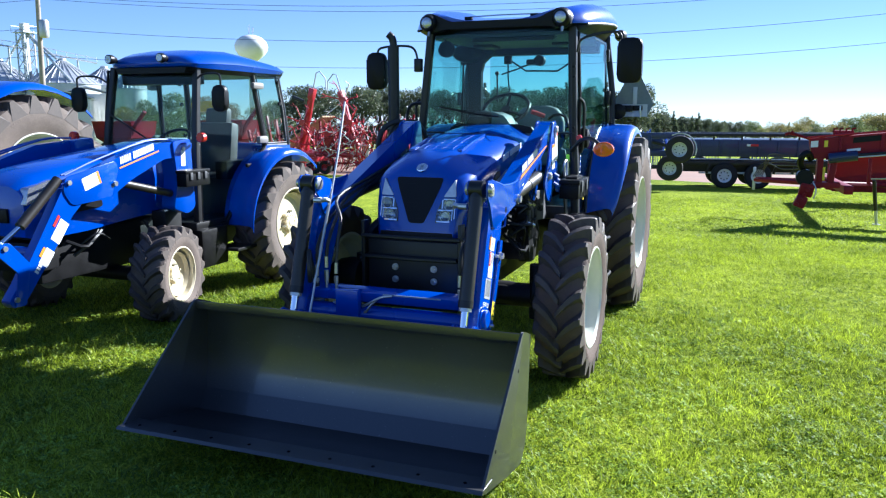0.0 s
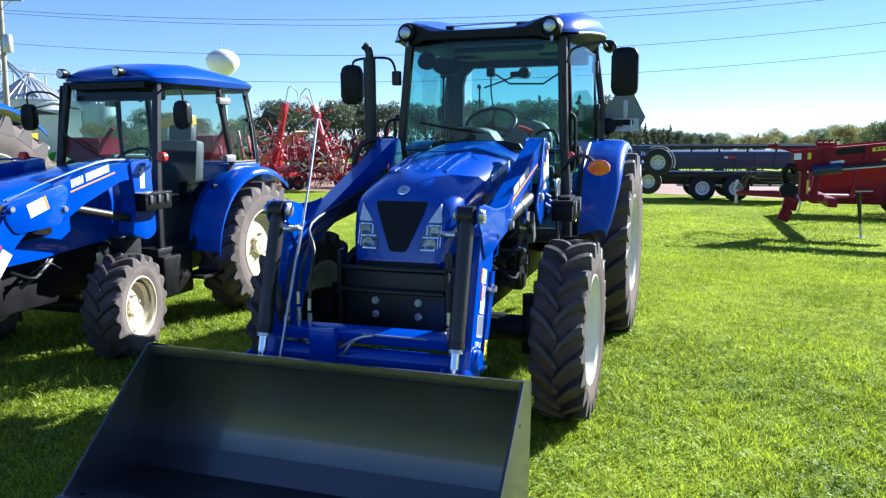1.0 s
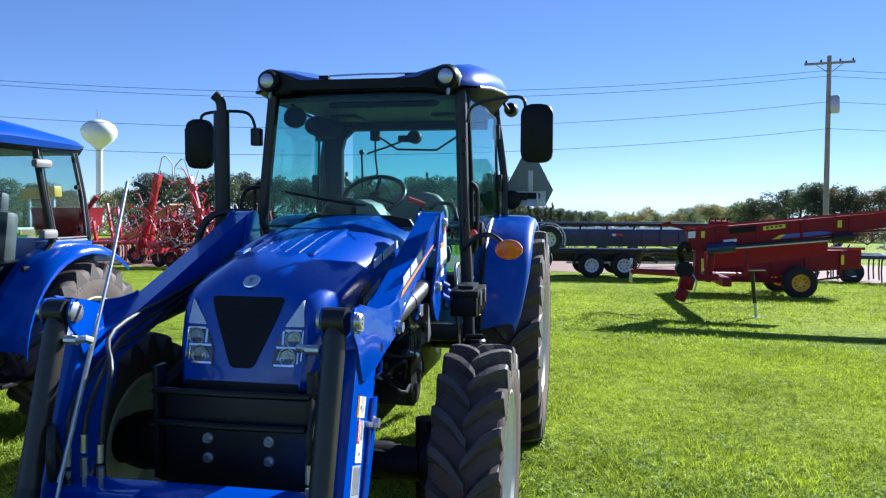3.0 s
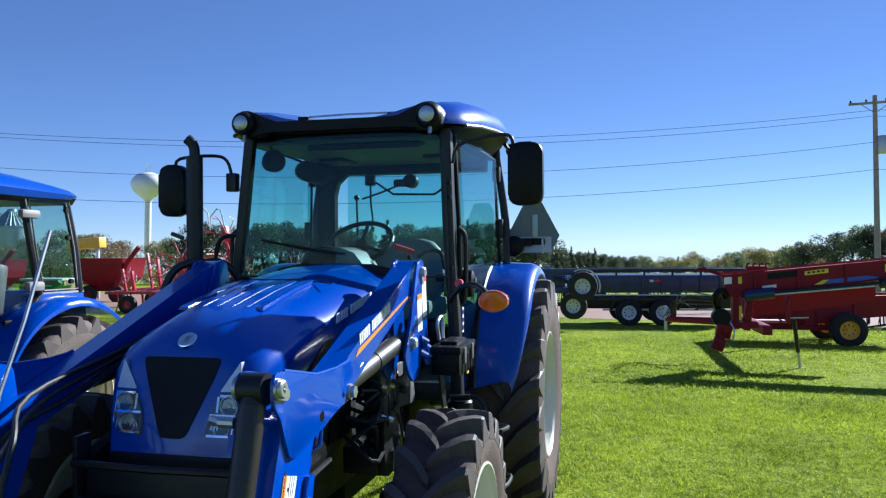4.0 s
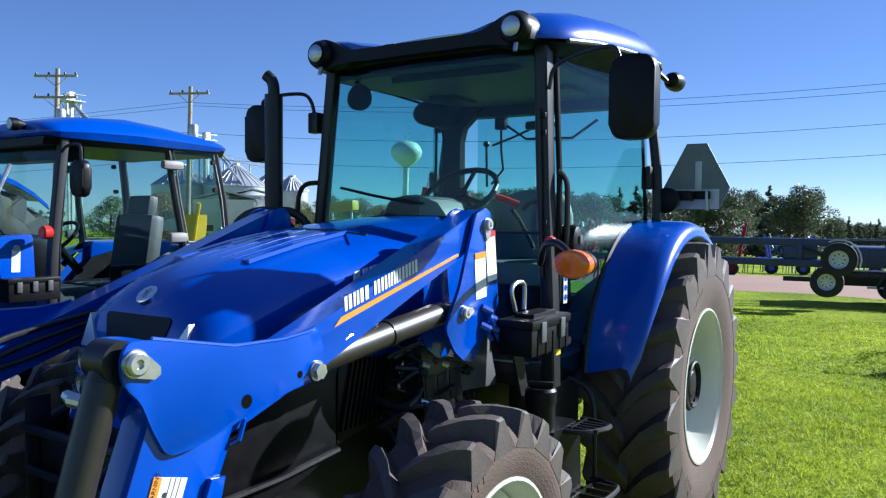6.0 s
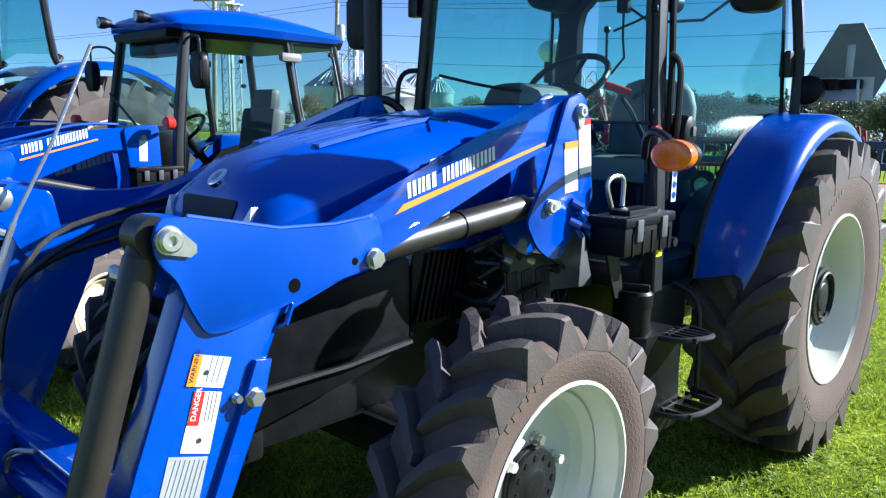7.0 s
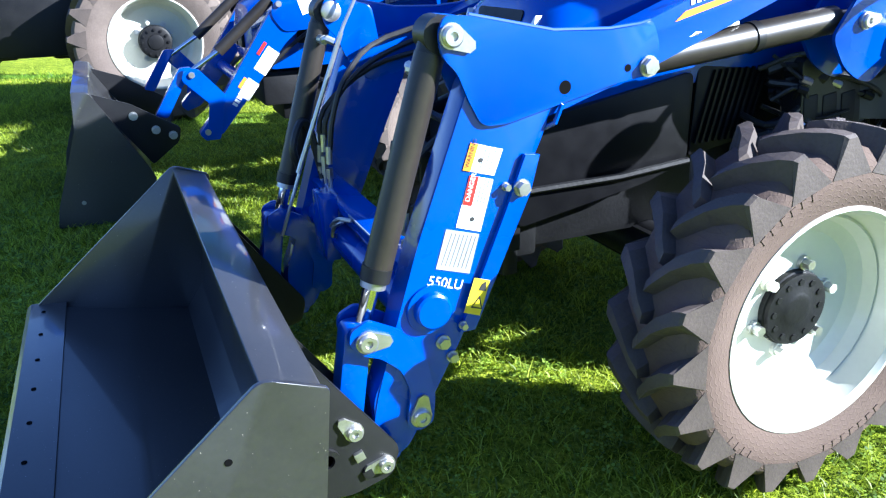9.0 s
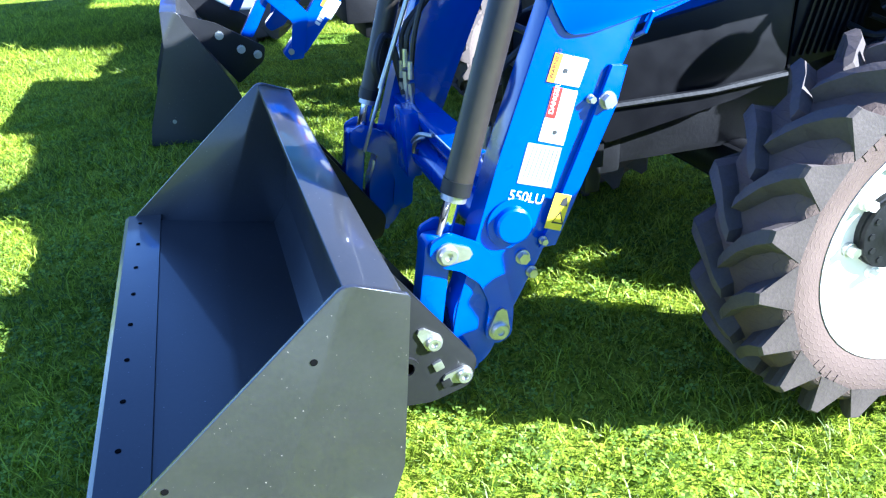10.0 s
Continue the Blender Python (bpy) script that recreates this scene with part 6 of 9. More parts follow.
    part("door_hinge", box(bm_new(), (s * 0.615, 1.49, 1.38), (0.055, 0.15, 0.07), bev=0.028), HINGE, door, "pale moulded hinge cover")
    rows = []
    for a in range(0, 130, 8):
        t = radians(178 - a)
        y, z = 1.70 + 0.70 * math.cos(t), 0.60 + 0.70 * math.sin(t)
        rows.append([(s * x, y, z - d) for x, d in ((0.50, 0), (0.66, 0.0), (0.78, 0.01), (0.81, 0.04), (0.81, 0.07))])
    if s < 0:
        rows = [r[::-1] for r in rows]
    part("fender", sheet(bm_new(), rows, 0.006), BLUE, t2, "rounded blue fender", 45)
    part("fender_wall", prism(bm_new(), [(1.02, 0.62), (1.3, 1.1), (1.55, 1.31), (2.0, 1.31), (2.2, 1.0), (2.2, 0.6)], "x", s * 0.50, s * 0.515), BLUE2, t2)
    mirror_unit(t2, (s * 0.77, 0.67, 1.75), (0.13, 0.06, 0.22), [(s * 0.48, 0.72, 1.90), (s * 0.58, 0.70, 1.95), (s * 0.76, 0.67, 1.95), (s * 0.78, 0.67, 1.86)])
    sg = part("turn_signal", lathe(bm_new(), [(-0.03, 0.03), (-0.02, 0.04), (0.02, 0.04), (0.03, 0.03)], (s * 0.69, 0.50, 1.43), "y", 18), REDLENS, t2, "red marker lamp")
    part("signal_arm", tube(bm_new(), [(s * 0.58, 0.58, 1.40), (s * 0.69, 0.53, 1.42)], 0.012, 6), BLACK, sg)
# unseen panels, added so the lower cab looks dark instead of see-through
for s in (1, -1):
    part("cab_view_block", prism(bm_new(), [(1.06, 0.68), (1.30, 0.98), (1.52, 1.20), (1.96, 1.31), (1.96, 0.68)], "x", s * 0.44, s * 0.48), PLASTIC, t2, "black inner-fender panel added to darken the view through the cab")
part("door_view_block", prism(bm_new(), [(0.66, 0.67), (0.95, 0.67), (1.15, 0.92), (1.33, 1.13), (1.20, 1.26), (0.70, 1.26)], "x", -0.505, -0.49), GREYPL, t2, "dark panel added to darken the view through the lower door")
part("side_console", box(bm_new(), (0.36, 1.42, 1.10), (0.14, 0.5, 0.18), bev=0.03), PLASTIC, t2, "black side console")
part("cab_rear_wall", box(bm_new(), (0, 1.98, 1.1), (1.12, 0.05, 0.45), bev=0.01), BLUE2, t2)
part("windscreen", sheet(bm_new(), [[(0.03 + x * (1.0 - 0.09 * (z - 1.36)), 0.64 + 0.13 * (z - 1.3) - 0.03 * (1 - (x / 0.46) ** 2), z) for x in (-0.46, -0.25, 0, 0.25, 0.46)] for z in (1.36, 1.65, 2.0)], 0.005), GLASS2, t2, "tinted windscreen", 60)
part("rear_window", prism(bm_new(), [(-0.55, 1.34), (0.55, 1.34), (0.52, 2.0), (-0.52, 2.0)], "y", 1.90, 1.935), GLASS2, t2, "tinted rear window")
part("wiper", tube(bm_new(), [(0.05, 0.60, 1.40), (-0.18, 0.61, 1.52), (-0.40, 0.63, 1.62)], 0.008, 6), BLACK, t2)
bm = bm_new()
loft(bm, [[(xc + x * w, y, z0 + dz * h) for x, dz in ((0.97, -0.1), (1.0, 0.2), (0.93, 0.6), (0.72, 0.88), (0.3, 1.0), (-0.3, 1.0), (-0.72, 0.88), (-0.93, 0.6), (-1.0, 0.2), (-0.97, -0.1))] for y, z0, h, w, xc in ((0.60, 2.045, 0.03, 0.36, 0.10), (0.62, 2.03, 0.075, 0.41, 0.10), (0.70, 2.02, 0.11, 0.455, 0.09), (0.90, 2.02, 0.155, 0.525, 0.05), (1.2, 2.02, 0.175, 0.58, 0.02), (1.5, 2.015, 0.155, 0.605, 0.0), (1.75, 2.012, 0.125, 0.61, 0.0), (1.88, 2.012, 0.095, 0.605, 0.0), (1.945, 2.015, 0.07, 0.59, 0.0), (1.965, 2.02, 0.04, 0.57, 0.0))])
r2 = part("roof", bm, BLUE, t2, "smooth blue cab roof", 45)
part("roof_lining", loft(bm_new(), [[(xc + w, y, 2.012), (xc + w * 0.94, y, 1.965), (xc - w * 0.94, y, 1.965), (xc - w, y, 2.012)] for y, w, xc in ((0.62, 0.38, 0.10), (0.70, 0.43, 0.09), (0.90, 0.50, 0.05), (1.2, 0.56, 0.02), (1.5, 0.585, 0.0), (1.75, 0.595, 0.0), (1.90, 0.59, 0.0), (1.95, 0.575, 0.0))]), PLASTIC, r2, "black roof underside")
part("sun_visor", box(bm_new(), (0.04, 0.84, 1.925), (0.78, 0.16, 0.10), bev=0.02), PLASTIC, r2)
for x in (0.295, -0.25):
    work_lamp(r2, (x, 0.53, 2.085), 0.04)
    part("lamp_arm", tube(bm_new(), [(x, 0.59, 2.075), (x * 0.98, 0.66, 2.05), (x * 0.95, 0.72, 2.03)], 0.018, 6), PLASTIC, r2)
bm = bm_new()
box(bm, (0, 1.35, 1.0), (0.44, 0.44, 0.12), bev=0.04)
box(bm, (0, 1.60, 1.28), (0.44, 0.13, 0.52), (-9, 0, 0), 0.05)
box(bm, (0, 1.66, 1.60), (0.26, 0.09, 0.16), (-9, 0, 0), 0.035)
part("driver_seat", bm, GREYPL, t2, "dark grey driver seat", 50)
fr = side_frame(0.343, -0.05, 1.115, 13)
x = 0.0
for wl in (0.036, 0.03, 0.042, 0.0, 0.034, 0.034, 0.028, 0.028, 0.034, 0.034, 0.034):
    if wl:
        part("badge_bar", flat(bm_new(), fr, rect(x, 0, x + wl * 0.8, 0.055, 0.2), 0.004), GREYD, t2)
    x += wl if wl else 0.018
bm = bm_new()
mm = Matrix.Translation((0, 0.95, 1.36)) @ pose(0, 0, 0, 40, 0, 0)
tube(bm, [mm @ Vector(p) for p in ring], 0.013, 8)
cyl(bm, mm @ Vector((0, 0, 0)), mm @ Vector((0, 0, -0.3)), 0.03, n=10)
part("steering_wheel", bm, PLASTIC, t2)
# unseen block, added to hide the bright grass behind the lower door
part("floor_view_block", box(bm_new(), (-0.08, 1.25, 0.86), (0.68, 1.0, 0.36), bev=0.06), GREYPL, t2, "dark block added to stop the view through the cab")
part("dashboard", box(bm_new(), (0, 0.75, 1.25), (0.5, 0.25, 0.3), bev=0.06), PLASTIC, t2)
part("cab_floor", box(bm_new(), (0, 1.2, 0.66), (1.1, 1.3, 0.08), bev=0.02), BLACK, t2)

# its loader
l2 = thing("compact_loader", -3.13, 0.22, 0, "slim blue front loader of the compact tractor", "front loader")
for s in (1, -1):
    X0, X1 = s * 0.50, s * 0.575
    up = rounded([(0.46, 1.38), (0.22, 1.40), (-0.08, 1.375), (-0.34, 1.30), (-0.60, 1.215), (-0.80, 1.13), (-0.76, 1.05), (-0.42, 1.02), (-0.18, 1.14), (0.18, 1.27), (0.46, 1.27)], 0.04)
    arm2 = part("loader_arm", prism(bm_new(), up, "x", X0, X1, 0.005), BLUE, l2, "curved blue loader arm")
    part("lower_arm", prism(bm_new(), rounded([(-0.84, 1.13), (-1.09, 0.77), (-1.26, 0.53), (-1.34, 0.44), (-1.30, 0.39), (-1.20, 0.43), (-1.00, 0.66), (-0.78, 0.93), (-0.62, 1.06)], 0.02), "x", X0 + s * 0.002, X1 + s * 0.001, 0.005), BLUE, arm2)
    part("elbow_plate", prism(bm_new(), rounded([(-0.82, 1.20), (-0.36, 1.285), (-0.33, 1.22), (-0.42, 1.02), (-0.78, 1.0), (-0.85, 1.10)], 0.03), "x", X1 + s * 0.002, X1 + s * 0.010, 0.002), BLUE, arm2)
    part("bell_crank", prism(bm_new(), rounded([(-1.38, 0.83), (-1.30, 0.82), (-1.16, 0.66), (-1.22, 0.40), (-1.30, 0.40), (-1.26, 0.62), (-1.40, 0.76)], 0.015), "x", X1 + s * 0.004, X1 + s * 0.014, 0.002), BLUE, arm2)
    part("bucket_link", prism(bm_new(), rounded([(-1.40, 0.83), (-1.33, 0.83), (-1.50, 0.55), (-1.57, 0.57)], 0.015), "x", X0 + s * 0.01, X1 - s * 0.01, 0.002), BLUE, arm2)
    tc = part("tilt_cylinder", cyl(bm_new(), (s * 0.535, -0.84, 1.185), (s * 0.535, -1.17, 0.905), 0.034, n=16), CYL, l2, "black hydraulic cylinder")
    part("cylinder_rod", cyl(bm_new(), (s * 0.535, -1.16, 0.912), (s * 0.535, -1.36, 0.79), 0.016, n=12), CHROME, tc)
    part("lift_cylinder", cyl(bm_new(), (s * 0.53, -0.30, 1.12), (s * 0.53, 0.28, 0.98), 0.03, n=16), CYL, l2, "black lift cylinder")
    part("lift_rod", cyl(bm_new(), (s * 0.53, -0.34, 1.13), (s * 0.53, -0.28, 1.115), 0.018, n=12), CHROME, l2)
    part("mast", prism(bm_new(), rounded([(0.26, 1.40), (0.48, 1.42), (0.50, 0.85), (0.40, 0.80), (0.24, 0.86), (0.30, 1.1)], 0.03), "x", s * 0.45, s * 0.59, 0.004), BLUE, l2, "blue loader mast")
    part("mast_frame", box(bm_new(), (s * 0.40, 0.36, 0.66), (0.14, 0.2, 0.34), bev=0.01), BLACK, l2)
    for y, z in ((-0.80, 1.16), (-0.38, 1.12), (-1.29, 0.45), (-1.34, 0.79), (0.38, 1.34)):
        part("loader_pin", cyl(bm_new(), (X1 + s * 0.01, y, z), (X1 + s * 0.025, y, z), 0.018, n=12), STEEL, l2)
    for k, r in ((0, 0.008), (1, 0.008)):
        part("oil_pipe", tube(bm_new(), [(s * (0.52 + 0.03 * k), -0.80, 1.21), (s * (0.52 + 0.03 * k), -0.5, 1.29 + 0.012 * k), (s * (0.52 + 0.03 * k), 0.0, 1.415), (s * (0.52 + 0.03 * k), 0.3, 1.42)], r, 6, 3), BLUE2, l2)
    part("arm_hose", tube(bm_new(), [(s * 0.46, -0.5, 1.05), (s * 0.45, -0.75, 0.88), (s * 0.46, -0.95, 0.70), (s * 0.48, -1.02, 0.66)], 0.012, 6, 3), HOSE, l2)
    part("hose_end", cyl(bm_new(), (s * 0.48, -1.02, 0.66), (s * 0.50, -0.98, 0.70), 0.016, n=8), STEEL, l2)
    if s > 0:
        A2 = 51.5
        for y, z, w, h, m_, nm in ((-0.98, 0.80, 0.16, -0.08, WHITE, "warning_decal"), (-1.09, 0.655, 0.12, -0.075, WHITE, "warning_decal"), (-0.955, 0.885, 0.085, -0.02, REDD, "decal_edge"), (-1.085, 0.70, 0.07, -0.02, ORANGE, "decal_edge")):
            part(nm, flat(bm_new(), side_frame(X1 + 0.0016 + (0.0014 if nm == "decal_edge" else 0), y, z, A2), rect(0, 0, w, h), 0.0012), m_, l2, "white decal" if nm == "warning_decal" else "")
        part("elbow_decal", flat(bm_new(), side_frame(X1 + 0.0105, -0.66, 1.09, 17), rect(0, 0, 0.16, 0.09), 0.0012), WHITE, l2, "white elbow decal with an orange edge")
        part("decal_edge", flat(bm_new(), side_frame(X1 + 0.012, -0.51, 1.137, 17), rect(-0.015, 0, 0.003, 0.09), 0.0012), ORANGE, l2)
        fr = side_frame(X1 + 0.0012, -0.30, 1.255, 14)
        part("boom_stripe", flat(bm_new(), fr, rect(-0.02, -0.028, 0.42, -0.018), 0.001), ORANGE, l2, "orange stripe")
        x = 0.0
        for wl in (0.040, 0.032, 0.05, 0.0, 0.036, 0.036, 0.028, 0.028, 0.036, 0.036, 0.036):
            if wl:
                for a0, a1 in ((0.0, 0.30), (0.48, 0.80)):
                    part("name_bar", flat(bm_new(), fr, rect(x + wl * a0, 0, x + wl * a1, 0.052, 0.2), 0.001), WHITE, l2)
            x += wl if wl else 0.018
        fr = side_frame(X1 + 0.0022, -1.13, 0.60, A2)
        for k in range(6):
            part("model_bar", flat(bm_new(), fr, rect(k * 0.024, 0.0, k * 0.024 + 0.017, -0.032), 0.001), WHITE, l2)
        part("tower_decal", flat(bm_new(), side_frame(s * 0.591, 0.40, 1.2, 88), rect(0, 0, 0.13, 0.05), 0.001), WHITE, l2)
        tb2 = part("tool_box", box(bm_new(), (0.64, 0.43, 1.09), (0.10, 0.30, 0.11), bev=0.01), PLASTIC, l2, "black plastic tool box")
        part("tool_box_lid", box(bm_new(), (0.64, 0.43, 1.155), (0.11, 0.31, 0.03), bev=0.008), PLASTIC, tb2)
        for y in (0.34, 0.43, 0.52):
            part("latch", box(bm_new(), (0.695, y, 1.12), (0.012, 0.03, 0.06), bev=0.003), GREYPL, tb2)
part("cross_tube", cyl(bm_new(), (-0.5, -1.02, 0.70), (0.5, -1.02, 0.70), 0.04, n=16), BLUE, l2)

b2 = thing("compact_bucket", -3.13, 0, 0, "black loader bucket tipped forward onto the grass", "bucket")
S2 = [(-1.95, 0.03), (-1.93, 0.14), (-1.78, 0.56), (-1.765, 0.77), (-1.68, 0.76), (-1.44, 0.34), (-1.40, 0.25), (-1.46, 0.06), (-1.62, 0.02)]
for s in (1, -1):
    sp = part("side_plate", prism(bm_new(), rounded(S2, 0.015), "x", s * 0.74, s * 0.752, 0.002), BUCKET, b2, "black bucket side plate")
    part("bolt_hole", cyl(bm_new(), (s * 0.752, -1.80, 0.16), (s * 0.754, -1.80, 0.16), 0.012, n=12), STEEL, sp)
    part("hook_plate", prism(bm_new(), rounded([(-1.70, 0.74), (-1.48, 0.66), (-1.22, 0.50), (-1.24, 0.42), (-1.40, 0.30)], 0.02), "x", s * 0.60, s * 0.614, 0.002), BLACK, b2, "black bucket hook plate")
    for y, z in ((-1.47, 0.59), (-1.27, 0.46), (-1.36, 0.50)):
        part("bucket_bolt", nut(bm_new(), s * 0.614, s, y, z, 0.02), STEEL, b2)
part("bucket_shell", sheet(bm_new(), [[(x, y, z) for x in (-0.74, 0, 0.74)] for y, z in ((-1.94, 0.04), (-1.62, 0.035), (-1.48, 0.07), (-1.42, 0.16), (-1.42, 0.27), (-1.46, 0.36), (-1.70, 0.755))], 0.010), BUCKET, b2, "black bucket shell", 40)
part("top_flange", prism(bm_new(), [(-1.765, 0.765), (-1.68, 0.755), (-1.66, 0.71), (-1.75, 0.70)], "x", -0.74, 0.74, 0.003), BUCKET, b2)

# ---- large tractor further along the row ----
t7 = thing("large_tractor", -6.45, -1.12, 0, "large blue row-crop tractor with broad tyres, parked on grass", "tractor")
for s in (1, -1):
    wheel(t7, (0.92 * s, 0, 0.72), 0.74, 0.40, 0.44, s, 19, 0.045, 0.062, 0.0, 0.12, RIM, RUBBER2, 0.14, 8)
    wheel(t7, (0.90 * s, 2.80, 0.90), 0.93, 0.52, 0.55, s, 20, 0.055, 0.08, 0.06, 0.12, RIM, RUBBER2, 0.17, 8)
bm = bm_new()
loft(bm, [hood2_ring(-1.25, 1.0, 1.45, 0.30), hood2_ring(-1.15, 0.95, 1.68, 0.38), hood2_ring(-0.7, 1.05, 1.80, 0.41), hood2_ring(0.1, 1.15, 1.86, 0.42), hood2_ring(0.65, 1.15, 1.90, 0.43)])
h7 = part("hood", bm, BLUE, t7, "long blue hood", 40)
lettering("model_lettering", "T7.260", 0.12, WHITE, h7, side_frame(0.432, -0.02, 1.40, 2), 0.004, 0.2)
part("front_support", box(bm_new(), (0, -1.0, 0.86), (0.8, 0.75, 0.55), bev=0.04), CAST, t7)
part("weight_carrier", box(bm_new(), (0, -1.30, 0.72), (0.7, 0.22, 0.3), bev=0.02), CAST, t7)
for i in range(9):
    part("suitcase_weight", prism(bm_new(), rounded([(-1.38, 0.50), (-1.38, 1.0), (-1.60, 1.08), (-1.86, 0.98), (-1.88, 0.58), (-1.7, 0.46)], 0.04), "x", -0.42 + 0.094 * i, -0.336 + 0.094 * i, 0.006), CAST, t7, "black cast suitcase weight")
part("yellow_flash", prism(bm_new(), rounded([(-0.5, 1.42), (-0.1, 1.42), (-0.2, 1.55), (-0.55, 1.52)], 0.03), "x", 0.40, 0.432), YELLOWD, h7)
bm = bm_new()
box(bm, (0, 0.2, 0.85), (0.6, 2.2, 0.6), bev=0.05)
box(bm, (0, 2.2, 0.9), (0.7, 1.6, 0.7), bev=0.06)
cyl(bm, (-0.8, 0, 0.72), (0.8, 0, 0.72), 0.1, n=16)
cyl(bm, (-0.8, 2.8, 0.90), (0.8, 2.8, 0.90), 0.14, n=16)
part("chassis", bm, CAST, t7)
bm = bm_new()
box(bm, (0.70, 1.15, 0.90), (0.4, 0.8, 0.55), bev=0.05)
part("fuel_tank", bm, PLASTIC, t7, "black fuel tank with steps")
for z in (0.5, 0.8, 1.1):
    part("step", box(bm_new(), (0.98, 1.3, z), (0.2, 0.34, 0.03), bev=0.006), BLACK, t7)
part("battery_box", box(bm_new(), (0.72, 0.78, 1.38), (0.3, 0.36, 0.30), bev=0.04), PLASTIC, t7)
for s in (1, -1):
    for (y0, y1, z0) in ((0.65, 0.75, 1.25), (1.70, 1.70, 1.5), (2.48, 2.35, 2.0)):
        part("cab_post", tube(bm_new(), [(s * 0.74, y0, z0), (s * 0.76, (y0 + y1) / 2, 2.0), (s * 0.68, y1, 2.78)], 0.035, 8, 3), BLACK, t7)
    part("door", prism(bm_new(), [(0.70, 1.27), (1.35, 1.27), (1.67, 1.75), (1.67, 2.76), (0.80, 2.76)], "x", s * 0.745, s * 0.74), GLASS, t7, "tinted glass cab door")
    part("door_rail", tube(bm_new(), [(s * 0.75, 0.65, 1.25), (s * 0.75, 1.35, 1.25), (s * 0.75, 1.70, 1.7)], 0.025, 6), BLACK, t7)
    part("side_window", prism(bm_new(), [(1.72, 1.75), (2.10, 2.0), (2.46, 2.02), (2.33, 2.76), (1.72, 2.76)], "x", s * 0.74, s * 0.735), GLASS, t7, "tinted side window")
    rows = []
    for a in range(0, 150, 10):
        t = radians(185 - a)
        y, z = 2.80 + 1.05 * math.cos(t), 0.92 + 1.05 * math.sin(t)
        rows.append([(s * x, y, z - d) for x, d in ((0.60, 0), (0.8, 0.0), (1.02, 0.01), (1.12, 0.04), (1.15, 0.09))])
    if s < 0:
        rows = [r[::-1] for r in rows]
    part("fender", sheet(bm_new(), rows, 0.01), BLUE, t7, "broad blue rear fender", 45)
    mirror_unit(t7, (s * 1.12, 0.62, 2.25), (0.2, 0.08, 0.36), [(s * 0.72, 0.7, 2.45), (s * 0.9, 0.66, 2.52), (s * 1.1, 0.62, 2.5), (s * 1.12, 0.62, 2.42)])
part("windscreen", prism(bm_new(), [(-0.7, 1.9), (0.7, 1.9), (0.66, 2.76), (-0.66, 2.76)], "y", 0.70, 0.705), GLASS, t7, "tinted windscreen")
part("rear_window", prism(bm_new(), [(-0.7, 1.6), (0.7, 1.6), (0.66, 2.76), (-0.66, 2.76)], "y", 2.43, 2.435), GLASS, t7, "tinted rear window")
part("cab_floor", box(bm_new(), (0, 1.6, 1.2), (1.4, 1.7, 0.12), bev=0.03), BLACK, t7)
part("driver_seat", box(bm_new(), (0, 1.8, 1.6), (0.5, 0.5, 0.9), bev=0.1), PLASTIC, t7)
bm = bm_new()
loft(bm, [[(x * k, y, z0 + dz * h) for x, dz in ((0.74, -0.1), (0.76, 0.25), (0.68, 0.7), (0.4, 1.0), (-0.4, 1.0), (-0.68, 0.7), (-0.76, 0.25), (-0.74, -0.1))] for y, z0, h, k in ((0.5, 2.80, 0.06, 0.9), (0.6, 2.79, 0.14, 0.98), (1.5, 2.79, 0.2, 1.0), (2.4, 2.78, 0.15, 1.0), (2.55, 2.79, 0.05, 0.95))])
part("roof", bm, BLUE, t7, "blue cab roof", 45)
part("exhaust_pipe", cyl(bm_new(), (0.62, 0.5, 1.4), (0.62, 0.5, 2.75), 0.07, n=16), BLACK, t7, "black upright exhaust pipe")


# ---- ground, gravel yard, grass ----
def ground_z(x, y):
    d = y - 4.0
    soft = 0.5 * (d + math.sqrt(d * d + 4.0)) - 0.24
    return -0.037 * max(0.0, soft) + 0.012 * math.sin(x * 0.9 + y * 0.4) * min(1, max(0, (math.hypot(x, y - 1) - 4) / 4)) + 0.02 * math.sin(x * 0.31 - y * 0.23) * min(1, max(0, (math.hypot(x, y) - 6) / 6))


def spaced(lo, hi, near, k):
    out, v, st = [0.0], 0.0, near
    while v < hi:
        v += st
        st *= k
        out.append(v)
    v, st = 0.0, near
    while v > lo:
        v -= st
        st *= k
        out.insert(0, v)
    return out


gx, gy = spaced(-2500, 2500, 0.35, 1.09), spaced(-1500, 3000, 0.35, 1.08)
verts = [(x, y, ground_z(x, y)) for y in gy for x in gx]
nx = len(gx)
faces = [(j * nx + i, j * nx + i + 1, (j + 1) * nx + i + 1, (j + 1) * nx + i) for j in range(len(gy) - 1) for i in range(nx - 1)]
me = bpy.data.meshes.new("ground")
me.from_pydata(verts, [], faces)
me.polygons.foreach_set("use_smooth", [True] * len(me.polygons))
gm = bpy.data.materials.new("lawn_soil")
gm.use_nodes = True
n, l = gm.node_tree.nodes, gm.node_tree.links
p = n["Principled BSDF"]
p.inputs["Roughness"].default_value = 0.9
p.inputs["Specular IOR Level"].default_value = 0.04
co = n.new("ShaderNodeTexCoord")
tex = []
for sc, det in ((0.25, 6), (7.0, 5), (45.0, 6)):
    t = n.new("ShaderNodeTexNoise")
    t.inputs["Scale"].default_value, t.inputs["Detail"].default_value, t.inputs["Roughness"].default_value = sc, det, 0.65
    l.new(co.outputs["Object"], t.inputs["Vector"])
    tex.append(t)
m1, m2 = n.new("ShaderNodeMix"), n.new("ShaderNodeMix")
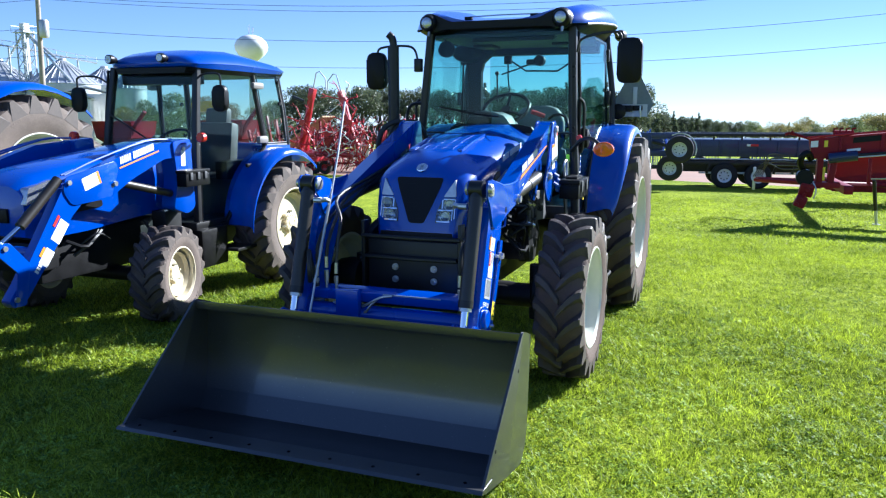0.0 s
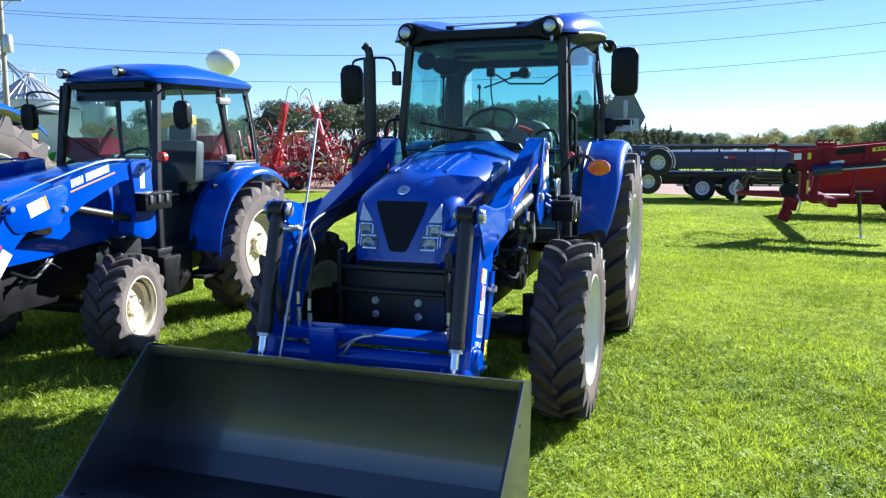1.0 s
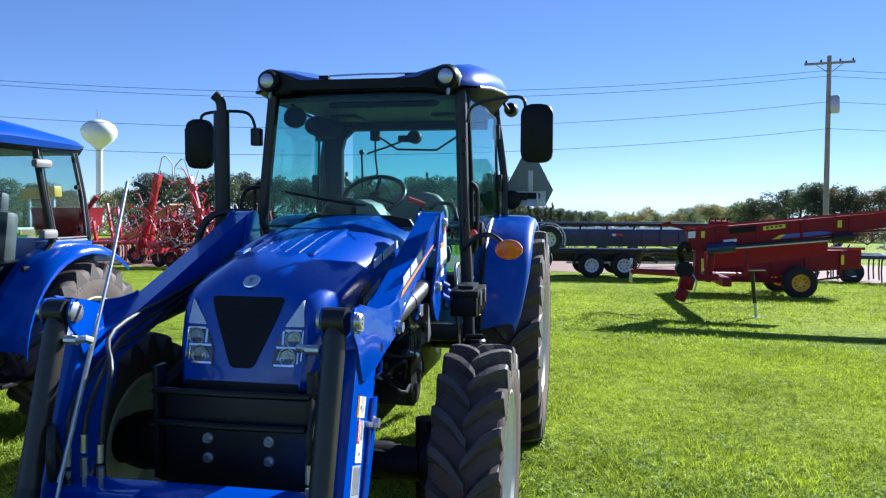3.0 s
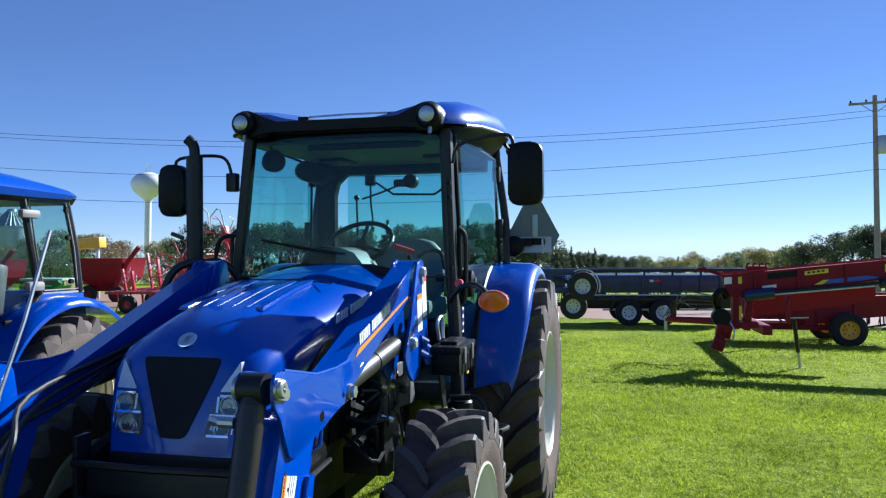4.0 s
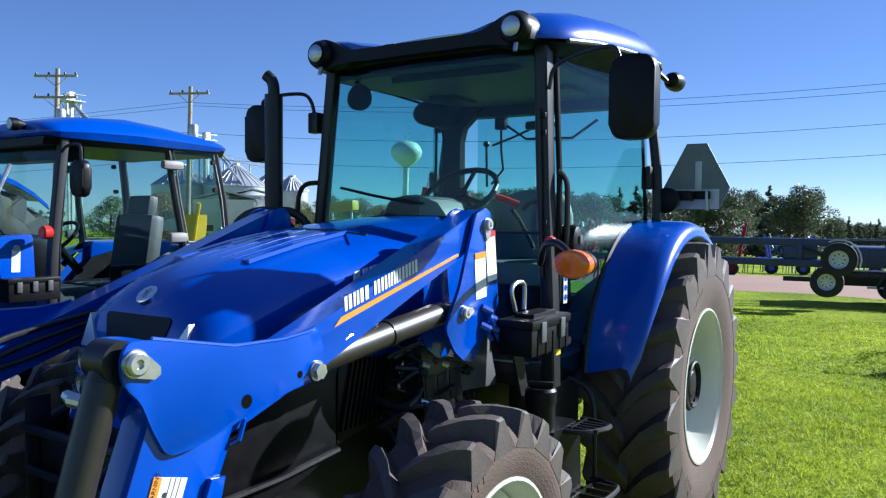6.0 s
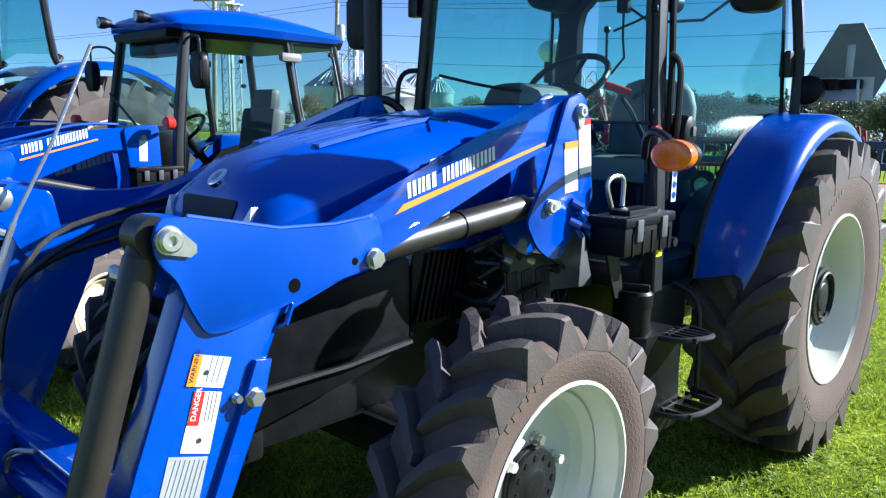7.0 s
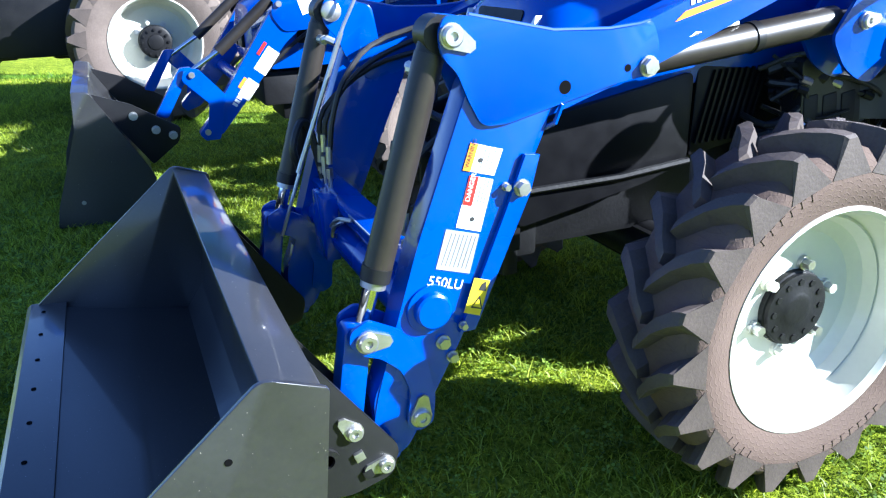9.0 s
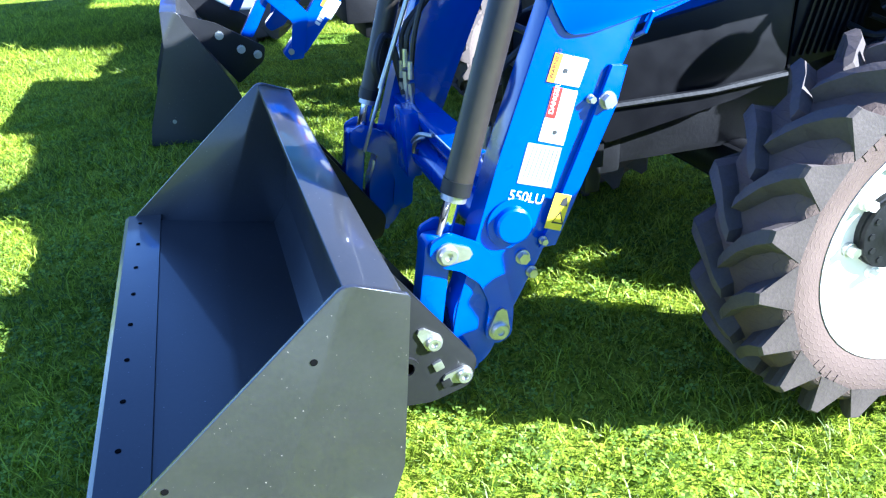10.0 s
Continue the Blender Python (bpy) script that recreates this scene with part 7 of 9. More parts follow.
for m_, a, b, k in ((m1, tex[0].outputs["Fac"], tex[1].outputs["Fac"], 0.5), (m2, None, tex[2].outputs["Fac"], 0.5)):
    m_.data_type = "FLOAT"
    m_.inputs[0].default_value = k
    if a:
        l.new(a, m_.inputs[2])
    l.new(b, m_.inputs[3])
l.new(m1.outputs[0], m2.inputs[2])
ramp = n.new("ShaderNodeValToRGB")
for i, (pos, c) in enumerate(((0.39, (0.030, 0.055, 0.007)), (0.5, (0.19, 0.255, 0.018)), (0.605, (0.45, 0.49, 0.045)))):
    e = ramp.color_ramp.elements[i] if i < 2 else ramp.color_ramp.elements.new(pos)
    e.position, e.color = pos, (*c, 1)
l.new(m2.outputs[0], ramp.inputs["Fac"])
l.new(ramp.outputs["Color"], p.inputs["Base Color"])
bp = n.new("ShaderNodeBump")
bp.inputs["Strength"].default_value, bp.inputs["Distance"].default_value = 1.0, 0.06
l.new(m2.outputs[0], bp.inputs["Height"])
l.new(bp.outputs["Normal"], p.inputs["Normal"])
me.materials.append(gm)
tagged(new("ground", me), "mown green lawn sloping gently away", "ground", kind="structure")

GRAVEL = material("pink_gravel", (0.25, 0.14, 0.095), 0.9, 0, 0.2, 0.6, 18, bump=0.5, spot=(0.22, 0.15, 0.11), spot_amount=0.5)


def road_near(x):
    return 22.0 - 0.33 * x + 0.4 * math.sin(x * 0.15) - 6.3 * math.exp(-((x + 15.0) / 6.5) ** 2)


rows = []
for k in (0.0, 0.08, 0.3, 0.6, 0.92, 1.0):
    rows.append([])
    for i in range(60):
        x = -75 + 2.5 * i
        y = road_near(x) + 15.0 * k + 0.25 * math.sin(i * 1.7 + k * 9)
        rows[-1].append((x, y, ground_z(x, y) + (0.02 if 0 < k < 1 else -0.01)))
bm = bm_new()
vs = [[bm.verts.new(p) for p in r] for r in rows]
for a, b in zip(vs, vs[1:]):
    for i in range(len(a) - 1):
        bm.faces.new((a[i], a[i + 1], b[i + 1], b[i]))
tagged(link("road", bm, GRAVEL), "pinkish gravel yard road", "road", kind="structure")


def grass_patch(name, count, x0, x1, y0, y1, h0, h1, w, seed, two=True, keep=None, label="short mown grass with a few taller blades"):
    r = np.random.default_rng(seed)
    x, y = r.uniform(x0, x1, count) + r.normal(0, 0.45, count), r.uniform(y0, y1, count) + r.normal(0, 0.45, count)
    # tufts: pull part of the blades together
    k = count // 14
    cx, cy = r.uniform(x0, x1, k) + r.normal(0, 0.45, k), r.uniform(y0, y1, k) + r.normal(0, 0.45, k)
    pick = r.integers(0, k, count)
    mix = r.random(count) < 0.55
    x = np.where(mix, cx[pick] + r.normal(0, 0.022, count), x)
    y = np.where(mix, cy[pick] + r.normal(0, 0.022, count), y)
    if keep is not None:
        ok = keep(x, y)
        x, y = x[ok], y[ok]
        count = len(x)
    patch = 0.5 + 0.5 * np.sin(x * 2.1 + 1.3 * np.sin(y * 1.7)) * np.sin(y * 2.4 + 0.8 * np.sin(x * 2.9))
    clump = 0.5 + 0.5 * np.sin(x * 19 + 2.2 * np.sin(y * 7.3)) * np.sin(y * 17 + 1.9 * np.sin(x * 8.1))
    h = (h0 + (h1 - h0) * r.random(count) ** 1.8) * (0.7 + 0.6 * patch) * (0.55 + 0.85 * clump)
    a = r.uniform(0, 2 * np.pi, count)
    lean = h * r.uniform(0.3, 1.5, count)
    la = r.uniform(0, 2 * np.pi, count)
    d = y - 4.0
    z = -0.037 * np.maximum(0, 0.5 * (d + np.sqrt(d * d + 4.0)) - 0.24) - 0.004
    ww = w * r.uniform(0.6, 1.3, count)
    dx, dy = np.cos(a) * ww / 2, np.sin(a) * ww / 2
    lx, ly = np.cos(la) * lean, np.sin(la) * lean
    if two:
        co = np.empty((count, 5, 3))
        co[:, 0] = np.stack([x - dx, y - dy, z], 1)
        co[:, 1] = np.stack([x + dx, y + dy, z], 1)
        co[:, 2] = np.stack([x + dx * 0.8 + lx * 0.35, y + dy * 0.8 + ly * 0.35, z + h * 0.6], 1)
        co[:, 3] = np.stack([x - dx * 0.8 + lx * 0.35, y - dy * 0.8 + ly * 0.35, z + h * 0.6], 1)
        co[:, 4] = np.stack([x + lx, y + ly, z + h], 1)
        idx = np.array([0, 1, 2, 3, 3, 2, 4])
        sizes = np.tile([4, 3], count)
        nv = 5
    else:
        co = np.empty((count, 3, 3))
        co[:, 0] = np.stack([x - dx, y - dy, z], 1)
        co[:, 1] = np.stack([x + dx, y + dy, z], 1)
        co[:, 2] = np.stack([x + lx, y + ly, z + h], 1)
        idx = np.array([0, 1, 2])
        sizes = np.full(count, 3)
        nv = 3
    loops = (np.arange(count)[:, None] * nv + idx[None]).ravel()
    m_ = bpy.data.meshes.new(name)
    m_.vertices.add(count * nv)
    m_.vertices.foreach_set("co", co.ravel())
    m_.loops.add(len(loops))
    m_.loops.foreach_set("vertex_index", loops.astype(np.int32))
    m_.polygons.add(len(sizes))
    starts = np.concatenate([[0], np.cumsum(sizes)[:-1]])
    m_.polygons.foreach_set("loop_start", starts.astype(np.int32))
    m_.update(calc_edges=True)
    m_.validate()
    m_.materials.append(GRASSM)
    return tagged(new(name, m_), label, "grass", kind="stuff")


grass_patch("grass", 200000, -1.6, 3.2, -3.3, 1.6, 0.014, 0.058, 0.0045, 11)
grass_patch("grass", 130000, -4.2, -1.6, -3.6, 2.6, 0.014, 0.06, 0.006, 12)
grass_patch("grass", 210000, -1.6, 5.0, 1.6, 6.5, 0.013, 0.043, 0.006, 13, two=False)
grass_patch("grass", 22000, 1.0, 4.6, -4.2, -3.3, 0.016, 0.06, 0.006, 16, two=False)
grass_patch("grass", 80000, 3.2, 6.0, -3.0, 2.2, 0.014, 0.042, 0.006, 18, two=False)
grass_patch("grass", 90000, -9.5, -4.2, -4.5, 4.0, 0.02, 0.065, 0.009, 14, two=False)
grass_patch("grass", 190000, -4.0, 9.0, 6.5, 20.0, 0.014, 0.038, 0.012, 15, two=False)
grass_patch("tall_grass", 1600, -3.9, 1.6, -2.1, 2.6, 0.10, 0.19, 0.004, 17, keep=lambda x, y: (np.sin(x * 5.1) * np.sin(y * 4.3 + x) > 0.35), label="longer grass stalks under the machines")



def clover_patch(count, x0, x1, y0, y1, size, seed):
    """Round three-part clover leaves, near level, in loose drifts."""
    r = np.random.default_rng(seed)
    k = count // 30
    cx, cy = r.uniform(x0, x1, k) + r.normal(0, 0.5, k), r.uniform(y0, y1, k) + r.normal(0, 0.5, k)
    pick = r.integers(0, k, count)
    x, y = cx[pick] + r.normal(0, 0.07, count), cy[pick] + r.normal(0, 0.07, count)
    d = y - 4.0
    z = -0.037 * np.maximum(0, 0.5 * (d + np.sqrt(d * d + 4.0)) - 0.24) + r.uniform(0.008, 0.04, count)
    a0 = r.uniform(0, 2 * np.pi, count)
    s = size * r.uniform(0.6, 1.25, count)
    tx, ty = r.normal(0, 0.28, count), r.normal(0, 0.28, count)
    co = np.empty((count, 3, 5, 3))
    for j in range(3):
        a = a0 + j * 2.094
        for q, (u, v) in enumerate(((0.05, 0.0), (0.6, -0.42), (1.0, -0.22), (1.0, 0.22), (0.6, 0.42))):
            px, py = (u * np.cos(a) - v * np.sin(a)) * s, (u * np.sin(a) + v * np.cos(a)) * s
            co[:, j, q] = np.stack([x + px, y + py, z + tx * px + ty * py + 0.25 * s * abs(v)], 1)
    m_ = bpy.data.meshes.new("clover")
    m_.vertices.add(count * 15)
    m_.vertices.foreach_set("co", co.ravel())
    m_.loops.add(count * 15)
    m_.loops.foreach_set("vertex_index", np.arange(count * 15, dtype=np.int32))
    m_.polygons.add(count * 3)
    m_.polygons.foreach_set("loop_start", np.arange(0, count * 15, 5, dtype=np.int32))
    m_.update(calc_edges=True)
    m_.validate()
    m_.materials.append(CLOVERM)
    return tagged(new("clover", m_), "low clover leaves among the grass", "clover", kind="stuff")


clover_patch(26000, -1.6, 3.2, -3.3, 1.8, 0.012, 21)
clover_patch(16000, -4.2, -1.6, -3.6, 2.6, 0.014, 22)

# ---- trees ----
def foliage(name, blobs, count, size, seed, flatness=0.6):
    r = np.random.default_rng(seed)
    tot = sum(b[3] for b in blobs)
    co = []
    for cx, cy, cz, rx, rz in blobs:
        k = max(8, int(count * rx / tot))
        d = r.normal(0, 1, (k, 3))
        d /= np.linalg.norm(d, axis=1)[:, None]
        rad = r.uniform(0.55, 1.05, k)[:, None]
        c = d * rad * np.array([rx, rx, rz]) + np.array([cx, cy, cz])
        u, v = r.normal(0, 1, (k, 3)), r.normal(0, 1, (k, 3))
        s = size * r.uniform(0.5, 1.2, k)[:, None]
        u = u / np.linalg.norm(u, axis=1)[:, None] * s
        v = v / np.linalg.norm(v, axis=1)[:, None] * s * flatness
        co.append(np.stack([c - u - v * 0.4, c + v, c + u + v * 0.2, c - v * 0.9], 1))
    co = np.concatenate(co)
    m_ = bpy.data.meshes.new(name)
    m_.from_pydata(co.reshape(-1, 3).tolist(), [], [(4 * i, 4 * i + 1, 4 * i + 2, 4 * i + 3) for i in range(len(co))])
    return m_


def broadleaf_proto(name, h, w, mat, seed, label):
    r = random.Random(seed)
    e = thing(name, 0, 0, -200, label, "tree", "field edge trees")
    bm = bm_new()
    tube(bm, [(0, 0, -0.3), (0.05 * h * 0.2, 0, h * 0.25), (0, 0.02 * h, h * 0.55)], 0.022 * h, 8, 3)
    limbs = []
    for i in range(7):
        a = i * 2.4 + r.uniform(-0.4, 0.4)
        z = h * r.uniform(0.28, 0.5)
        tip = (math.cos(a) * w * 0.36, math.sin(a) * w * 0.36, z + h * r.uniform(0.12, 0.3))
        tube(bm, [(0, 0, z), (tip[0] * 0.5, tip[1] * 0.5, z + (tip[2] - z) * 0.4), tip], 0.008 * h, 5, 2)
        limbs.append(tip)
    part("trunk", bm, BARK, e)
    blobs = [(x, y, z, w * r.uniform(0.16, 0.27), h * r.uniform(0.10, 0.17)) for x, y, z in limbs]
    blobs += [(math.cos(i * 1.9) * w * 0.3, math.sin(i * 1.9) * w * 0.3, h * r.uniform(0.06, 0.32), w * r.uniform(0.16, 0.24), h * r.uniform(0.08, 0.14)) for i in range(8)]
    blobs += [(r.uniform(-0.2, 0.2) * w, r.uniform(-0.2, 0.2) * w, h * r.uniform(0.62, 0.86), w * r.uniform(0.15, 0.26), h * r.uniform(0.1, 0.16)) for i in range(7)]
    me_ = foliage("crown", blobs, 9000, 0.018 * h, seed)
    me_.materials.append(mat)
    c = new("crown", me_)
    c.parent = e
    return e


def conifer_proto(name, h, w, mat, seed, label):
    r = random.Random(seed)
    e = thing(name, 0, 0, -200, label, "tree", "field edge trees")
    part("trunk", cyl(bm_new(), (0, 0, -0.3), (0, 0, h * 0.95), 0.016 * h, 0.004 * h, 8), BARK, e)
    blobs = []
    tiers = 13
    for i in range(tiers):
        f = i / (tiers - 1)
        z, rad = h * (0.08 + 0.88 * f), w * 0.5 * (1 - f) ** 0.85 + 0.02 * w
        for k in range(max(2, int(6 * (1 - f)))):
            a = r.uniform(0, 6.28)
            blobs.append((math.cos(a) * rad * 0.6, math.sin(a) * rad * 0.6, z - 0.02 * h, rad * 0.5, h * 0.035))
    me_ = foliage("crown", blobs, 4200, 0.036 * h, seed, 0.5)
    me_.materials.append(mat)
    c = new("crown", me_)
    c.parent = e
    return e


protos = [broadleaf_proto("broadleaf_tree", 9, 8, LEAFG, 31, "green broadleaf tree at the field edge"), broadleaf_proto("broadleaf_tree", 8, 7, LEAFY, 32, "yellowing broadleaf tree at the field edge"), broadleaf_proto("broadleaf_tree", 8.5, 7.5, LEAFB, 33, "russet autumn tree at the field edge"),
          conifer_proto("pine_tree", 10, 5.5, CONIFER, 34, "dark pine tree at the field edge"), conifer_proto("spruce_tree", 10, 3.8, CONIFER, 35, "narrow dark spruce tree"), broadleaf_proto("pine_tree", 10, 6.5, CONIFER, 36, "dark bushy pine tree")]


def plant(kind, az, dist, top_el, used=set()):
    """A tree in the direction az from the walk's middle, its top at that elevation."""
    x, y = 1.4 + dist * math.sin(radians(az)), -3.5 + dist * math.cos(radians(az))
    z = ground_z(x, y)
    h = 1.64 + dist * math.tan(radians(top_el)) - z
    pr = protos[kind]
    k = h / (9, 8, 8.5, 10, 10, 10)[kind]
    m_ = Matrix.Translation((x, y, z)) @ Matrix.Rotation(rng.uniform(0, 6.28), 4, "Z")
    o = pr if kind not in used else copy_thing(pr, m_)
    used.add(kind)
    o.matrix_basis = m_ @ Matrix.Diagonal((k * rng.uniform(0.85, 1.2), k * rng.uniform(0.85, 1.2), k, 1))
    return o


az = -31.5
while az < -6.0:
    plant(rng.choice((3, 5, 5, 5)), az, rng.uniform(112, 140), rng.uniform(1.55, 2.3), )
    az += rng.uniform(0.9, 1.5)
for az, d, el, k in ((-11.8, 95, 2.1, 5), (-12.9, 95, 1.5, 5)):
    plant(k, az, d, el)
az = -9.6
while az < 0.4:
    top = 0.62 - 0.10 * (az + 9.6)
    plant(rng.choice((3, 4, 4, 5)), az, rng.uniform(160, 190), top + rng.uniform(-0.45, 0.12))
    plant(5, az + 0.15, rng.uniform(195, 205), top - 0.3 + rng.uniform(-0.1, 0.1))
    az += rng.uniform(0.36, 0.75)
az = 0.6
while az < 12.5:
    plant(rng.choice((0, 1, 1, 0, 1)), az, rng.uniform(220, 270), -0.85 + 0.075 * az + rng.uniform(-0.3, 0.3))
    az += rng.uniform(0.4, 0.75)
for az, d, el, k in ((3.3, 240, -0.6, 4), (6.6, 230, -0.5, 4), (10.4, 150, 0.16, 0), (11.4, 150, 0.44, 5), (12.4, 150, 0.3, 2), (13.2, 145, 1.05, 5), (14.3, 140, 1.45, 0), (15.5, 140, 1.55, 5), (16.3, 140, 1.2, 2), (17.1, 140, 1.25, 5), (18.6, 140, 1.1, 2), (19.8, 140, 1.3, 0), (21.3, 140, 1.4, 0), (-32.8, 130, 1.0, 0), (-33.9, 140, 0.8, 1), (-36.5, 130, 0.9, 2), (-38.0, 120, 1.4, 2), (-39.2, 118, 1.2, 0), (-40.6, 110, 1.5, 0), (-41.6, 115, 1.0, 0), (-42.9, 120, 0.6, 1), (-52, 120, 1.6, 2), (-55, 120, 1.2, 0), (-61, 110, 1.5, 0), (-64, 110, 1.7, 1)):
    plant(k, az, d, el)
# woods all round, far off
r = np.random.default_rng(77)
quads = []
for i in range(9000):
    a = r.uniform(0, 2 * math.pi)
    d = r.uniform(380, 460)
    x, y = d * math.sin(a), d * math.cos(a)
    gz = ground_z(x, y)
    z = gz + r.uniform(0, 1) ** 0.8 * (8 + 2.5 * math.sin(a * 41) + 1.5 * math.sin(a * 97))
    s = r.uniform(1.0, 2.4)
    c = np.array([x, y, z])
    u, v = r.normal(0, 1, 3), r.normal(0, 1, 3)
    u, v = u / np.linalg.norm(u) * s, v / np.linalg.norm(v) * s * 0.7
    quads.append(np.stack([c - u, c + v, c + u, c - v]))
quads = np.concatenate(quads)
me = bpy.data.meshes.new("distant_woods")
me.from_pydata(quads.tolist(), [], [(4 * i, 4 * i + 1, 4 * i + 2, 4 * i + 3) for i in range(len(quads) // 4)])
me.materials.append(LEAFG)
tagged(new("distant_woods", me), "low distant woods round the fields", "woods", kind="stuff")


# ---- machines and buildings in the distance ----
def cart_wheel(parent, c, r, w, rim_mat, rim_r, axis="y"):
    c = Vector(c)
    prof = [(-w * 0.5, rim_r), (-w * 0.5, r * 0.86), (-w * 0.36, r * 0.98), (0, r), (w * 0.36, r * 0.98), (w * 0.5, r * 0.86), (w * 0.5, rim_r), (0, rim_r * 0.96)]
    part("tyre", lathe(bm_new(), prof, c, axis, 28, close=True), CARTT, parent, "black rubber tyre")
    q = -1 if axis == "y" else 1
    bm = bm_new()
    lathe(bm, [(q * w * -0.4, rim_r), (q * w * 0.48, rim_r), (q * w * 0.45, rim_r * 0.9), (q * w * 0.25, rim_r * 0.78), (q * w * 0.22, rim_r * 0.3), (q * w * 0.38, rim_r * 0.26), (q * w * 0.38, 0.01)], c, axis, 24)
    rm = part("rim", bm, rim_mat, parent, "steel rim")
    for i in range(8):
        t = 2 * math.pi * i / 8
        o = Vector((math.cos(t), 0, math.sin(t)) if axis == "y" else (0, math.cos(t), math.sin(t))) * rim_r * 0.58
        ax = Vector((0, q, 0) if axis == "y" else (q, 0, 0))
        # solid dark disc in place of the shaded opening
        part("rim_hole", cyl(bm_new(), c + o + ax * w * 0.22, c + o + ax * w * 0.26, rim_r * 0.10, n=8), INK, rm)


# navy trailer
z0 = ground_z(1.8, 19.3)
tr = thing("flatbed_trailer", 1.4, 19.2, z0, "long navy steel trailer on white-rimmed wheels", "trailer", turn=8)
part("trailer_body", prism(bm_new(), rounded([(-1.35, 0.92), (3.1, 0.92), (3.1, 1.40), (-1.35, 1.40)], 0.03), "y", -0.2, 1.5, 0.01), NAVY, tr, "navy blue trailer side")
for i in range(9):
    part("body_rib", box(bm_new(), (-1.2 + i * 0.52, -0.215, 1.16), (0.05, 0.03, 0.46), bev=0.008), NAVY, tr)
for y in (-0.2, 0.5, 1.4):
    part("top_rail", box(bm_new(), (0.8, y, 1.535), (4.9, 0.12, 0.09), bev=0.015), BLACK, tr, "black top tube")
for i in range(6):
    part("rail_post", box(bm_new(), (-1.1 + i * 0.76, -0.16, 1.44), (0.05, 0.05, 0.12), bev=0.006), BLACK, tr)
part("frame_rail", box(bm_new(), (0.9, 0.0, 0.72), (4.4, 0.12, 0.12), bev=0.01), BLACK, tr)
# one solid block added to fill the dark gap: underframe and machines behind
part("underframe", box(bm_new(), (0.75, 0.75, 0.62), (4.6, 1.0, 0.34), bev=0.02), BLACK, tr, "black block for the trailer underframe and the dark machines behind")
for x in (-0.42, 1.4, 1.9, 2.5):
    part("frame_brace", box(bm_new(), (x, -0.05, 0.62), (0.07, 0.06, 0.40), (0, 18, 0), 0.008), BLACK, tr)
part("frame_rail", box(bm_new(), (0.9, 0.0, 0.44), (3.2, 0.05, 0.05), bev=0.01), GALV, tr)
for x in (0.0, 0.92):
    cart_wheel(tr, (x, -0.1, 0.37), 0.37, 0.22, WHITEP, 0.20)
    cart_wheel(tr, (x, 1.4, 0.37), 0.37, 0.22, WHITEP, 0.20)
part("reflector", box(bm_new(), (0.75, -0.245, 1.25), (0.22, 0.006, 0.06)), REDD, tr)
part("reflector", box(bm_new(), (0.6, -0.247, 1.25), (0.1, 0.006, 0.06)), WHITE, tr)
part("tongue", box(bm_new(), (-1.9, 0.6, 0.55), (1.3, 0.12, 0.12), bev=0.01), BLACK, tr)
part("trailer_axle", cyl(bm_new(), (0, 0, 0.37), (0, 1.4, 0.37), 0.05, n=10), BLACK, tr)
part("trailer_axle", cyl(bm_new(), (0.92, 0, 0.37), (0.92, 1.4, 0.37), 0.05, n=10), BLACK, tr)

# header transport frame
zt = ground_z(-1, 16.6)
ht = thing("transport_frame", -1.0, 16.5, zt, "long dark implement transport frame with spare wheels", "implement")
part("upper_beam", box(bm_new(), (-2.4, 0.5, 1.46), (7.6, 0.14, 0.16), bev=0.015), NAVY, ht)
part("lower_beam", box(bm_new(), (-2.6, 0.4, 1.00), (7.2, 0.14, 0.16), bev=0.015), NAVY, ht)
for x in (-5.5, -3.5, -1.5, 0.5):
    part("upright", box(bm_new(), (x, 0.45, 1.23), (0.1, 0.1, 0.5), bev=0.01), NAVY, ht)
cart_wheel(ht, (1.33, -0.15, 1.13), 0.36, 0.2, GALV, 0.19)
cart_wheel(ht, (1.08, 0.15, 0.62), 0.34, 0.2, GALV, 0.18)
cart_wheel(ht, (-5.2, 0.0, 0.37), 0.37, 0.22, GALV, 0.19)
cart_wheel(ht, (-1.8, 0.6, 0.37), 0.37, 0.22, GALV, 0.19)
part("wheel_guard", tube(bm_new(), [(1.33 + 0.42 * math.cos(radians(a)), -0.15, 1.13 + 0.42 * math.sin(radians(a))) for a in range(-20, 140, 20)], 0.018, 6), GALV, ht)
part("wheel_arm", tube(bm_new(), [(0.6, 0.4, 1.3), (1.0, 0.2, 1.2), (1.33, 0.0, 1.13)], 0.05, 6), BLACK, ht)
part("frame_panel", box(bm_new(), (0.5, 0.5, 1.2), (0.7, 0.06, 0.35), bev=0.01), NAVY, ht)

# red pull-type machine: end frame and long boom in front, box body on wheels behind
RX, RY = 2.8, 9.6
zr = ground_z(RX, RY)
rm = thing("red_farm_machine", RX, RY, zr, "long dark-red pull-type farm machine with folded boom and yellow wheel", "farm machine")


def at_r(x, y, z):
    return (x - RX, y - RY, z - zr)


def r_panel(name, pts, mat, y=9.594, t=0.004, label=""):
    return part(name, prism(bm_new(), [(x - RX, z - zr) for x, z in pts], "y", y - RY, y - RY - t), mat, rm, label)


